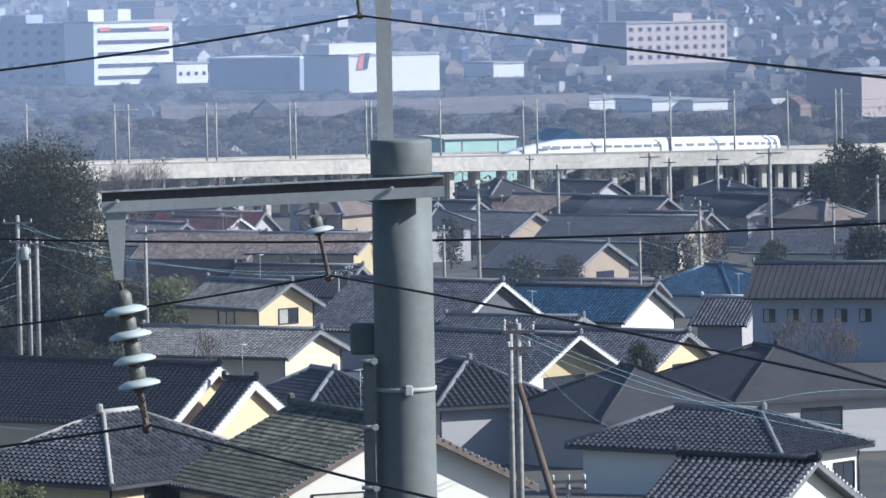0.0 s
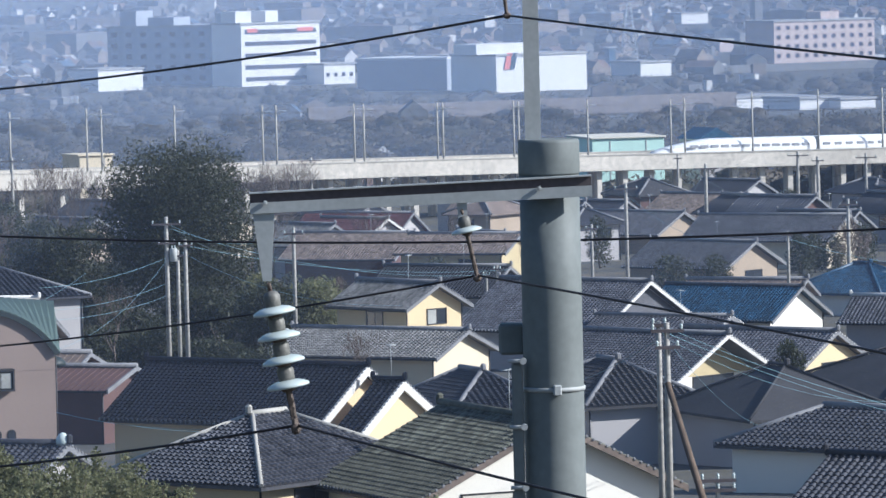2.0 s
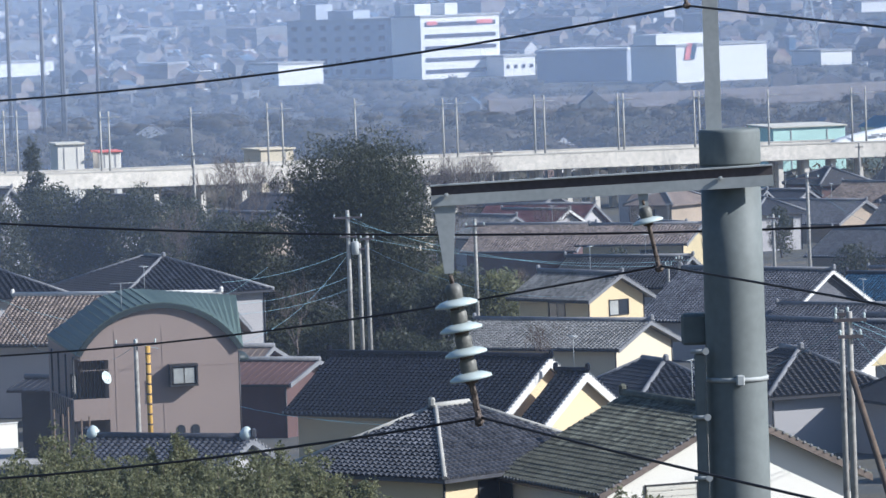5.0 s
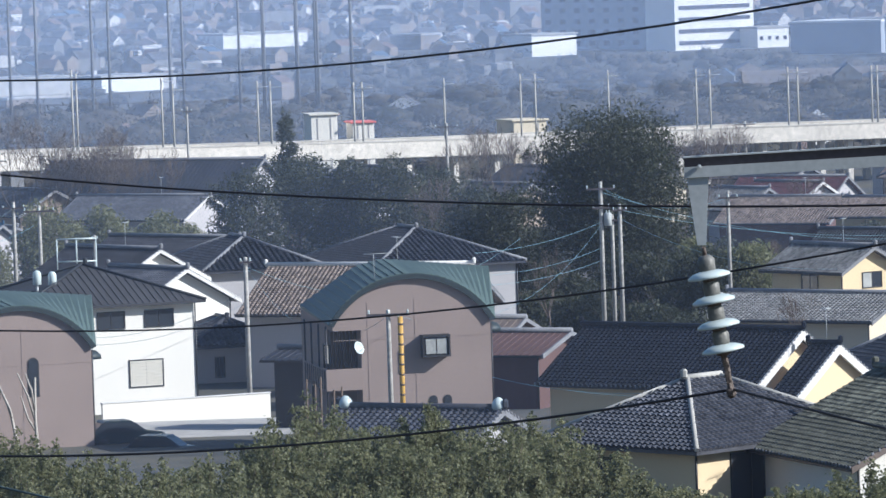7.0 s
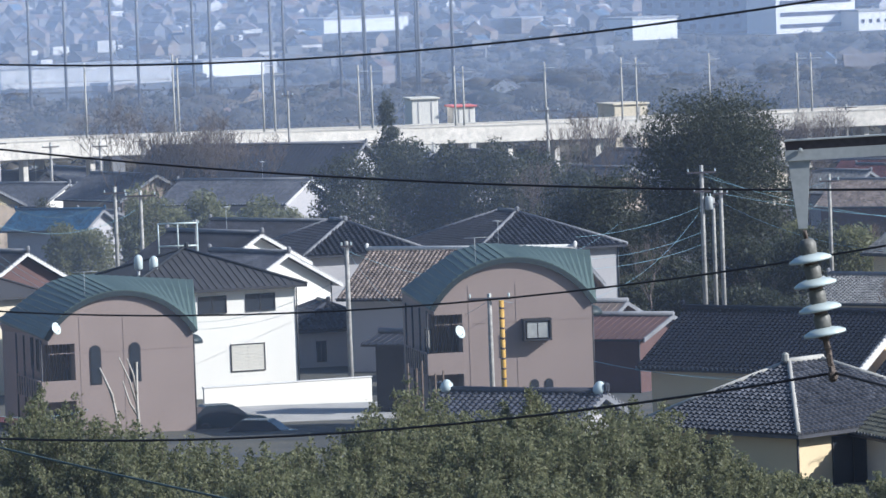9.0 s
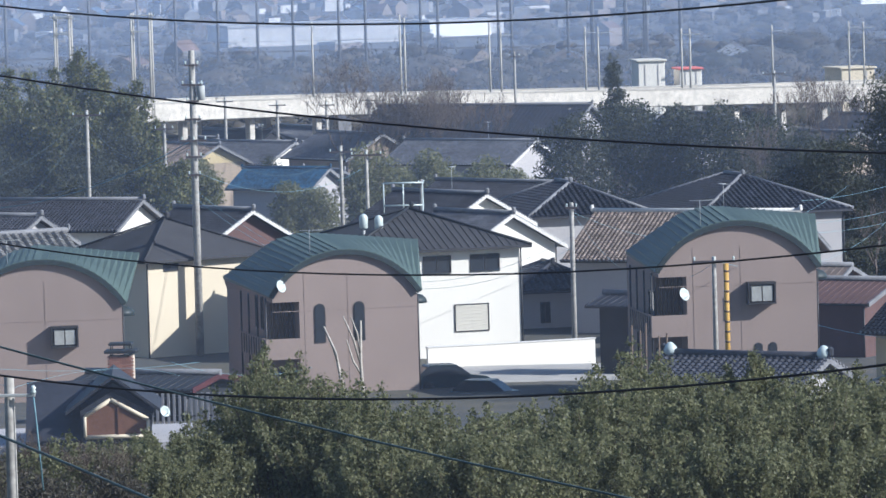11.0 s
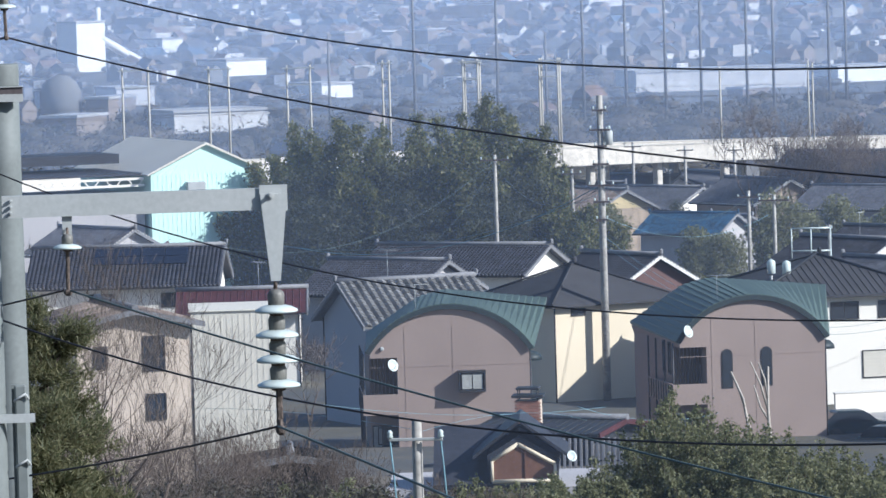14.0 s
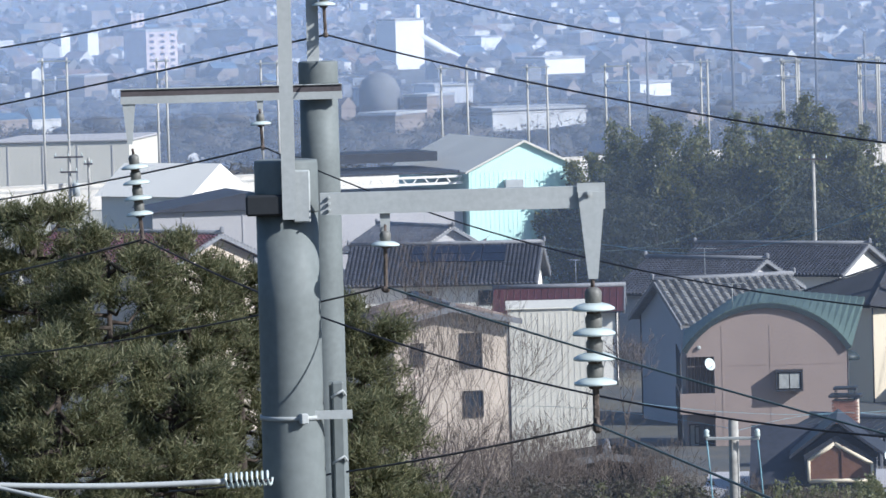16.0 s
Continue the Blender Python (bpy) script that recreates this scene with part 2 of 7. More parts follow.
def haze_sheet_mat(name, share):
    """A mostly clear sheet with a little blue scatter, standing in for winter haze."""
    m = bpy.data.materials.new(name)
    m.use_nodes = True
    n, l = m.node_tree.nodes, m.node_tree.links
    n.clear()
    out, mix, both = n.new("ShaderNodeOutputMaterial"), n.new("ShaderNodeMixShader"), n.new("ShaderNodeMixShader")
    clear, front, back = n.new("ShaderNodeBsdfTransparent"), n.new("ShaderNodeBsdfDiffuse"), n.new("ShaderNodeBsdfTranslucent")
    # fixed normal, tilted sunward, brightens the sheet beyond its true facing
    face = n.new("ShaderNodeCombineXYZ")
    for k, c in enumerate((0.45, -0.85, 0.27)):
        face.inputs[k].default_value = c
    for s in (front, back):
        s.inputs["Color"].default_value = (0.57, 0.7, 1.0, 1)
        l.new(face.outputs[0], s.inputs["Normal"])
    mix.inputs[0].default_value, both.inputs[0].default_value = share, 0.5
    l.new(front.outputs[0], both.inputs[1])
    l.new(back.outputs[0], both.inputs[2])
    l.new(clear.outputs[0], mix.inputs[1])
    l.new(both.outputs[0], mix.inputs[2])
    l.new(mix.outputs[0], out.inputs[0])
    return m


# ---- builders ----
def mesh_of(name, bm, mat):
    me = bpy.data.meshes.new(name)
    bm.to_mesh(me)
    bm.free()
    for m in (mat if isinstance(mat, (list, tuple)) else [mat]):
        me.materials.append(m)
    return me


def part(name, bm, mat, parent, label="", at=None):
    ob = new(name, mesh_of(name, bm, mat))
    ob.parent = parent
    if at is not None:
        ob.matrix_local = at
    if label:
        ob["label"] = label
    return ob


def thing(name, label, category, group="", kind="", at=None):
    ob = new(name)
    ob.empty_display_size = 0.2
    tagged(ob, label, category, group, kind)
    if at is not None:
        ob.matrix_world = at
    return ob


def solo(name, bm, mat, label, category, group="", kind="", at=None):
    ob = new(name, mesh_of(name, bm, mat))
    tagged(ob, label, category, group, kind)
    if at is not None:
        ob.matrix_world = at
    return ob


def hexa(bm, c, s, m=None, bevel=0.0):
    """A block with centre c and size s, its edges taken off by bevel."""
    r = bmesh.ops.create_cube(bm, size=1.0, matrix=Matrix.LocRotScale(Vector(c), None, Vector(s)))
    vs = r["verts"]
    if bevel:
        es = list({e for v in vs for e in v.link_edges})
        o = bmesh.ops.bevel(bm, geom=es, offset=bevel, segments=1, affect="EDGES")
        vs = [v for v in o["verts"]] + [v for v in vs if v.is_valid]
        vs = list(set(vs))
    if m is not None:
        bmesh.ops.transform(bm, matrix=m, verts=vs)
    return vs


def block(c, s, bevel=0.0, m=None):
    bm = bmesh.new()
    hexa(bm, c, s, m, bevel)
    return bm


def prism(bm, poly, y0, y1, m=None):
    """An outline in x and z carried along y."""
    a = [bm.verts.new((x, y0, z)) for x, z in poly]
    b = [bm.verts.new((x, y1, z)) for x, z in poly]
    n = len(poly)
    bm.faces.new(a)
    bm.faces.new(b[::-1])
    for i in range(n):
        bm.faces.new((a[i], b[i], b[(i + 1) % n], a[(i + 1) % n]))
    bmesh.ops.recalc_face_normals(bm, faces=bm.faces[:])
    if m is not None:
        bmesh.ops.transform(bm, matrix=m, verts=a + b)


def lathe(bm, prof, m=None, n=28, smooth=True):
    """A turned body: radii and heights from bottom to top."""
    rings = []
    for r, z in prof:
        rings.append([bm.verts.new((r * math.cos(2 * math.pi * i / n), r * math.sin(2 * math.pi * i / n), z)) for i in range(n)])
    fs = []
    for p, q in zip(rings, rings[1:]):
        for i in range(n):
            fs.append(bm.faces.new((p[i], p[(i + 1) % n], q[(i + 1) % n], q[i])))
    fs.append(bm.faces.new(rings[0][::-1]))
    fs.append(bm.faces.new(rings[-1]))
    for f in fs[:-2]:
        f.smooth = smooth
    vs = [v for r in rings for v in r]
    if m is not None:
        bmesh.ops.transform(bm, matrix=m, verts=vs)
    return vs


def tube(bm, pts, radii, n=8):
    """A round bar through points, with a radius at each."""
    pts = [Vector(p) for p in pts]
    rings = []
    for i, p in enumerate(pts):
        d = (pts[min(i + 1, len(pts) - 1)] - pts[max(i - 1, 0)]).normalized()
        a = d.orthogonal().normalized() if abs(d.z) > 0.99 else d.cross(Vector((0, 0, 1))).normalized()
        b = d.cross(a)
        r = radii[i] if isinstance(radii, (list, tuple)) else radii
        rings.append([bm.verts.new(p + r * (math.cos(2 * math.pi * k / n) * a + math.sin(2 * math.pi * k / n) * b)) for k in range(n)])
    for p, q in zip(rings, rings[1:]):
        for k in range(n):
            f = bm.faces.new((p[k], p[(k + 1) % n], q[(k + 1) % n], q[k]))
            f.smooth = True
    bm.faces.new(rings[0][::-1])
    bm.faces.new(rings[-1])


def cable(bm, a, b, sag, r, n=24, k=6):
    a, b = Vector(a), Vector(b)
    tube(bm, [a.lerp(b, i / n) - Vector((0, 0, 4 * sag * (i / n) * (1 - i / n))) for i in range(n + 1)], r, k)


def raw(name, verts, faces, mat, parent=None, label="", smooth=False):
    me = bpy.data.meshes.new(name)
    me.from_pydata(verts, [], faces)
    for m in (mat if isinstance(mat, (list, tuple)) else [mat]):
        me.materials.append(m)
    if smooth:
        me.polygons.foreach_set("use_smooth", [True] * len(me.polygons))
    ob = new(name, me)
    ob.parent = parent
    if label:
        ob["label"] = label
    return ob


def tiled_slope(name, inside, a, b, rows, cols, to_world, mat, parent, step=0.045, label="", loose=0):
    """A roof slope of overlapping tiles: a runs along the eave, b up the slope; to_world maps (a, b, lift)."""
    verts, faces, piece = [], [], None
    sub, wave = 3, 0.32 * a / cols
    for j in range(rows):
        b0, b1 = b * j / rows, b * (j + 1) / rows
        jig = random.uniform(-0.008, 0.008)
        for i in range(cols):
            x0, x1 = a * (i + 0.06) / cols, a * (i + 0.94) / cols
            if not inside((x0 + x1) / 2, (b0 + b1) / 2):
                continue
            if loose > 0:
                loose -= 1
                if piece is None:
                    vs, fs, wide, high = [], [], a * 0.88 / cols, b / rows
                    for q in range(sub + 1):
                        h = wave * math.sin(math.pi * q / sub)
                        vs += [(wide * q / sub, 0, h + step), (wide * q / sub, high + 0.03, h), (wide * q / sub, 0, h - 0.02)]
                    for q in range(sub):
                        fs += [(3 * q, 3 * q + 3, 3 * q + 4, 3 * q + 1), (3 * q + 2, 3 * q + 5, 3 * q + 3, 3 * q)]
                    piece = bpy.data.meshes.new("roof_tile")
                    piece.from_pydata(vs, [], fs)
                    piece.materials.append(mat)
                    o = Vector(to_world(0, 0, 0))
                    axes = [Vector(to_world(*e)) - o for e in ((1, 0, 0), (0, 1, 0), (0, 0, 1))]
                    turn = Matrix((axes[0], axes[1], axes[2])).transposed().to_4x4()
                ob = new("roof_tile", piece)
                ob.parent = parent
                ob.matrix_local = Matrix.Translation(to_world(x0, b0, jig + random.uniform(-0.006, 0.006))) @ turn
                continue
            k = len(verts)
            tip = random.uniform(-0.006, 0.006) + jig
            for s in range(sub + 1):
                x = x0 + (x1 - x0) * s / sub
                h = wave * (math.sin(math.pi * s / sub))
                verts.append(to_world(x, b0, h + step + tip))
                verts.append(to_world(x, b1 + 0.03, h + 0.0))
                verts.append(to_world(x, b0, h - 0.02))
            for s in range(sub):
                p = k + 3 * s
                faces.append((p, p + 3, p + 4, p + 1))
                faces.append((p + 2, p + 5, p + 3, p))
    return tagged(raw(name, verts, faces, mat, parent, label), kind="stuff")


def add_window(parent, m, w, h, kind="plain", deep=0.08):
    """A window standing on a wall face: m places its centre, x along the wall, y into it."""
    bm = bmesh.new()
    t = 0.06
    for c, s in (((0, 0, h / 2), (w + t, deep, t)), ((0, 0, -h / 2), (w + t, deep, t)), ((-w / 2, 0, 0), (t, deep, h)), ((w / 2, 0, 0), (t, deep, h)), ((0, 0.012, 0), (t * 0.8, deep * 0.6, h))):
        hexa(bm, c, s)
    win = part("window", bm, M_FRAME, parent, at=m)
    if kind == "shutter":
        n = max(3, int(h / 0.2))
        for i in range(n):
            part("slat", block((0, 0.0, -h / 2 + h * (i + 0.5) / n), (w - t, 0.03, h / n * 0.86)), M_PALESIDING, win)
    else:
        for sgn, mat in ((-1, M_CURTAIN if kind in ("curtain", "box") else M_GLASS), (1, M_CURTAIN if kind == "box" else M_GLASS)):
            part("pane", block((sgn * w / 4, -0.5 if kind == "box" else 0.02, 0), (w / 2 - t, 0.02, h - t)), mat, win)
    if kind == "box":
        bm = bmesh.new()
        hexa(bm, (0, -0.28, h / 2 + 0.1), (w + 0.3, 0.62, 0.12))
        hexa(bm, (0, -0.28, -h / 2 - 0.08), (w + 0.3, 0.62, 0.1))
        hexa(bm, (-w / 2 - 0.1, -0.28, 0), (0.08, 0.6, h + 0.1))
        hexa(bm, (w / 2 + 0.1, -0.28, 0), (0.08, 0.6, h + 0.1))
        part("window_box", bm, M_FRAME, win)
    return win


def wall_pose(face, w, l, x, z):
    """Where a window sits: face f (front gable), l, r (long sides), b; x along it, z up."""
    if face == "f":
        return pose(x, -0.02, z)
    if face == "l":
        return pose(-w / 2 - 0.02, x, z, 0, 0, -90)
    if face == "r":
        return pose(w / 2 + 0.02, x, z, 0, 0, 90)
    return pose(x, l + 0.02, z, 0, 0, 180)


def aerial(parent, m, h=1.6):
    """A television aerial with cross rods."""
    bm = bmesh.new()
    tube(bm, [(0, 0, 0), (0, 0, h)], 0.018, 6)
    tube(bm, [(-0.55, 0, h), (0.75, 0, h)], 0.014, 6)
    for k in range(8):
        tube(bm, [(-0.5 + k * 0.16, -0.2, h), (-0.5 + k * 0.16, 0.2, h)], 0.008, 4)
    return part("aerial", bm, M_STEEL, parent, at=m)


SHAPES = {}


def gable_house(label, u, v, d, psi, w, l, pitch=26, wall=M_WHITE, roof=M_TILE, cap=M_CAPGREY, over=0.6, verge=0.55, tiles=True, windows=(), fascia=None, tile=0.3, gable=None, name="house", group="houses of the town", trim=None, low=None, bumps=True, edge=0.26, loose=0):
    """A house under a two-sided roof. (u, v, d): the front tip of its ridge; psi: how far its front gable turns to the right."""
    tip = spot(u, v, d)
    g = ground_at(tip.x, tip.y) - 0.3
    tan = math.tan(radians(pitch))
    rot = Matrix.Rotation(radians(psi), 4, "Z")
    base = Vector((tip.x, tip.y, 0)) - (rot @ Vector((0, -verge, 0)))
    base.z = g if low is None else low
    H = tip.z - base.z - 0.12
    eave = H - (w / 2) * tan
    h = thing(name, label, "house", group, at=Matrix.Translation(base) @ rot)
    bm = bmesh.new()
    prism(bm, [(-w / 2, 0), (w / 2, 0), (w / 2, eave - 0.14), (0, H - 0.14), (-w / 2, eave - 0.14)], 0, l)
    part("wall", bm, wall, h)
    if gable is not None:
        bm = bmesh.new()
        prism(bm, [(-w / 2 + 0.15, eave - 0.1), (w / 2 - 0.15, eave - 0.1), (0, H - 0.25)], -0.03, 0.02)
        part("gable_panel", bm, gable, h)
    slope = (w / 2 + over) / math.cos(radians(pitch))
    run = l + 2 * verge
    for sgn in (-1, 1):
        rf = bmesh.new()
        x1, z1 = sgn * (w / 2 + over), H - (w / 2 + over) * tan
        prism(rf, [(0, H), (x1, z1), (x1, z1 - 0.12), (0, H - 0.12)], -verge, l + verge)
        slab = part("roof", rf, roof, h)
        c, s = math.cos(radians(pitch)), math.sin(radians(pitch))

        def put(a, b, k, sgn=sgn, x1=x1, z1=z1, c=c, s=s):
            return (x1 - sgn * b * c + sgn * s * k, -verge + a, z1 + b * s + c * k)
        if tiles and (d < 330 or sgn * math.sin(radians(psi)) < 0.25):
            tiled_slope("tile_covering", lambda a, b: True, run, slope, max(3, int(slope / (tile * 0.85))), max(4, int(run / tile)), put, roof, slab, loose=loose if sgn < 0 else 0)
        elif not tiles:
            bm = bmesh.new()
            n = int(run / 0.45)
            for i in range(n + 1):
                y = -verge + run * i / n
                tube(bm, [(0, y, H + 0.02), (x1, y, z1 + 0.02)], 0.03, 4)
            part("seam", bm, roof, slab)
        bm = bmesh.new()
        prism(bm, [(0, H + 0.06), (x1, z1 + 0.06), (x1, z1 + 0.06 - edge), (0, H + 0.06 - edge)], -verge - 0.08, -verge + 0.02)
        part("fascia", bm, fascia or M_CAPGREY, slab)
    bm = bmesh.new()
    tube(bm, [(0, -verge - 0.1, H + 0.12), (0, l / 2, H + 0.1), (0, l + verge + 0.1, H + 0.12)], 0.16, 8)
    if bumps:
        hexa(bm, (0, -verge - 0.12, H + 0.27), (0.3, 0.22, 0.42), None, 0.08)
        hexa(bm, (0, l + verge + 0.12, H + 0.27), (0.3, 0.22, 0.42), None, 0.08)
    part("ridge_cap", bm, cap, h)
    for face, x, z, ww, hh, kind in windows:
        add_window(h, wall_pose(face, w, l, x, z if z >= 0 else eave + z), ww, hh, kind)
    if trim:
        part("string_course", block((0, l / 2, eave * 0.5), (w + 0.06, l + 0.06, 0.12)), trim, h)
    if tiles and bumps:
        bm = bmesh.new()
        z1 = H - (w / 2 + over) * tan
        for i in range(int(run / tile) + 1):
            lathe(bm, [(0.05, 0), (0.075, 0.03), (0.05, 0.06)], pose(-w / 2 - over - 0.02, -verge + i * tile, z1 + 0.04, 0, -90, 0), 6)
        for sgn in (-1, 1):
            m = int(slope / tile)
            for i in range(1, m):
                f = i / m
                lathe(bm, [(0.05, 0), (0.07, 0.03), (0.05, 0.06)], pose(sgn * (w / 2 + over) * (1 - f), -verge - 0.06, z1 + (H - z1) * f + 0.08, 90), 6)
        tagged(part("eave_tile", bm, M_CAPGREY if roof is not M_TILE else M_CAP, h, "row of round eave tiles"), kind="stuff")
    if sum(map(ord, label)) % 3 == 0:
        aerial(h, pose(0, l * 0.35, H + 0.1, 0, 0, 40), 1.7)
    SHAPES[h.name] = (w, l, H, pitch, over)
    part("gutter", block((-w / 2 - over - 0.04, l / 2, H - (w / 2 + over) * tan - 0.08), (0.1, run, 0.1)), M_FRAME, h)
    for x in (-w / 2 - 0.06, w / 2 + 0.06):
        bm = bmesh.new()
        tube(bm, [(x, -0.02, 0), (x, -0.02, eave - 0.2)], 0.05, 6)
        part("downpipe", bm, M_FRAME, h)
    return h


def hip_house(label, u, v, d, psi, w, l, pitch=26, wall=M_WHITE, roof=M_TILE, cap=M_CAPGREY, over=0.6, tiles=True, windows=(), tile=0.3, name="house", group="houses of the town", capr=0.13, low=None, step=0.045, seams=0.0, loose=0):
    """A house under a hipped roof. (u, v, d): the near end of its ridge; the ridge runs along its length l."""
    tip = spot(u, v, d)
    rot = Matrix.Rotation(radians(psi), 4, "Z")
    W, L = w / 2 + over, l + 2 * over
    base = Vector((tip.x, tip.y, 0)) - (rot @ Vector((0, W - over, 0)))
    g = ground_at(base.x, base.y) - 0.3
    base.z = g if low is None else low
    tan = math.tan(radians(pitch))
    H = tip.z - base.z - 0.1
    e = H - W * tan
    h = thing(name, label, "house", group, at=Matrix.Translation(base) @ rot)
    part("wall", block((0, l / 2, (e + 0.05) / 2), (w, l, e + 0.05)), wall, h)
    y0, y1 = -over, l + over
    c, s = math.cos(radians(pitch)), math.sin(radians(pitch))
    bm = bmesh.new()
    corner = [bm.verts.new(p) for p in ((-W, y0, e), (W, y0, e), (W, y1, e), (-W, y1, e))]
    under = [bm.verts.new(p) for p in ((-W, y0, e - 0.14), (W, y0, e - 0.14), (W, y1, e - 0.14), (-W, y1, e - 0.14))]
    ra, rb = bm.verts.new((0, y0 + W, H)), bm.verts.new((0, max(y1 - W, y0 + W + 0.01), H))
    for f in ((corner[0], corner[1], ra), (corner[1], corner[2], rb, ra), (corner[2], corner[3], rb), (corner[3], corner[0], ra, rb), tuple(under[::-1])):
        bm.faces.new(f)
    for i in range(4):
        bm.faces.new((corner[i], under[i], under[(i + 1) % 4], corner[(i + 1) % 4]))
    bmesh.ops.recalc_face_normals(bm, faces=bm.faces[:])
    slab = part("roof", bm, roof, h)
    if tiles:
        sl = W / c
        hip = lambda run: (lambda a, b: b * c < a + 0.1 and b * c < run - a + 0.1)
        rows = max(3, int(sl / (tile * 0.85)))
        tiled_slope("tile_covering", hip(2 * W), 2 * W, sl, rows, int(2 * W / tile), lambda a, b, k: (-W + a, y0 + b * c - s * k, e + b * s + c * k), roof, slab, step, loose=loose)
        tiled_slope("tile_covering", hip(L), L, sl, rows, int(L / tile), lambda a, b, k: (-W + b * c - s * k, y0 + a, e + b * s + c * k), roof, slab, step, loose=loose if psi > 0 else 0)
        tiled_slope("tile_covering", hip(L), L, sl, rows, int(L / tile), lambda a, b, k: (W - b * c + s * k, y0 + a, e + b * s + c * k), roof, slab, step, loose=loose if psi < 0 else 0)
    if seams:
        bm = bmesh.new()
        for i in range(1, int(L / seams)):
            a = L * i / int(L / seams)
            up = min(a, L - a, W)
            for sgn in (-1, 1):
                tube(bm, [(sgn * W, y0 + a, e + 0.03), (sgn * (W - up), y0 + a, e + 0.03 + up * tan)], 0.025, 4)
        for i in range(1, int(2 * W / seams)):
            a = 2 * W * i / int(2 * W / seams)
            up = min(a, 2 * W - a)
            tube(bm, [(-W + a, y0, e + 0.03), (-W + a, y0 + up, e + 0.03 + up * tan)], 0.025, 4)
        tagged(part("seam", bm, roof, slab), kind="stuff")
    bm = bmesh.new()
    tube(bm, [(0, y0 + W - 0.2, H + 0.1), (0, max(y1 - W, y0 + W) + 0.2, H + 0.1)], capr * 1.2, 8)
    hexa(bm, (0, y0 + W - 0.2, H + 0.25), (0.3, 0.25, 0.4), None, 0.08)
    part("ridge_cap", bm, cap, h)
    for x, y, q in ((-W, y0, y0 + W), (W, y0, y0 + W), (-W, y1, y1 - W), (W, y1, y1 - W)):
        bm = bmesh.new()
        tube(bm, [(x, y, e + 0.08), (0, q, H + 0.08)], capr, 8)
        part("hip_cap", bm, cap, h)
    for face, x, z, ww, hh, kind in windows:
        add_window(h, wall_pose(face, w, l, x, z if z >= 0 else e + z), ww, hh, kind)
    for x in (-w / 2 - 0.06, w / 2 + 0.06):
        bm = bmesh.new()
        tube(bm, [(x, -0.06, 0), (x, -0.06, e - 0.1)], 0.05, 6)
        part("downpipe", bm, M_FRAME, h)
    return h


def utility_pole(u, v, d, r=0.15, arms=((0.5, 1.8),), lean=0.0, label="grey concrete utility pole with steel crossarms", mat=None, psi=0, group="utility poles", low=None, can=0.0):
    """A tapered pole; (u, v, d) is its top. arms: how far below the top, and how wide."""
    top = spot(u, v, d)
    g = ground_at(top.x, top.y) - 0.4 if low is None else low
    H = top.z - g
    p = thing("utility_pole", label, "utility pole", group, at=Matrix.Translation((top.x, top.y, g)) @ Matrix.Rotation(radians(psi), 4, "Z") @ Matrix.Rotation(radians(lean), 4, "Y"))
    bm = bmesh.new()
    lathe(bm, [(r * 1.35, 0), (r, H - 0.02), (r * 0.9, H)], None, 12)
    part("shaft", bm, mat or M_STREETPOLE, p)
    for dz, wd in arms:
        bm = bmesh.new()
        hexa(bm, (0, -r - 0.05, H - dz), (wd, 0.1, 0.12))
        arm = part("crossarm", bm, M_DULLSTEEL_SHADE, p)
        n = 3 if wd > 1.2 else 2
        for i in range(n):
            bm = bmesh.new()
            lathe(bm, [(0.03, 0), (0.06, 0.05), (0.04, 0.1), (0.065, 0.14), (0.03, 0.22)], pose(-wd / 2 + 0.08 + (wd - 0.16) * i / (n - 1), -r - 0.04, H - dz + 0.04), 8)
            part("insulator", bm, M_PORC, arm)
    if can:
        bm = bmesh.new()
        lathe(bm, [(0.2, -0.45), (0.26, -0.42), (0.26, 0.4), (0.22, 0.45), (0.08, 0.47)], pose(r + 0.32, -0.05, H - can), 16)
        box = part("transformer", bm, M_STEEL, p, "grey drum transformer")
        for x in (-0.1, 0.1):
            bm = bmesh.new()
            lathe(bm, [(0.03, 0), (0.05, 0.05), (0.03, 0.1), (0.05, 0.15), (0.02, 0.2)], pose(r + 0.32 + x, -0.05, H - can + 0.45), 8)
            part("bushing", bm, M_PORC, box)
        part("bracket", block((r + 0.1, 0, H - can), (0.3, 0.1, 0.08)), M_DULLSTEEL_SHADE, p)
    return p


# ---- trees ----
def quads(name, q, mat, parent):
    """Many loose leaves in one mesh; q holds the three or four corners of each."""
    n, c = q.shape[:2]
    me = bpy.data.meshes.new(name)
    me.vertices.add(c * n)
    me.vertices.foreach_set("co", q.reshape(-1, 3).astype(np.float32).ravel())
    me.loops.add(c * n)
    me.loops.foreach_set("vertex_index", np.arange(c * n, dtype=np.int32))
    me.polygons.add(n)
    me.polygons.foreach_set("loop_start", np.arange(0, c * n, c, dtype=np.int32))
    me.update(calc_edges=True)
    me.materials.append(mat)
    ob = new(name, me)
    ob.parent = parent
    return ob


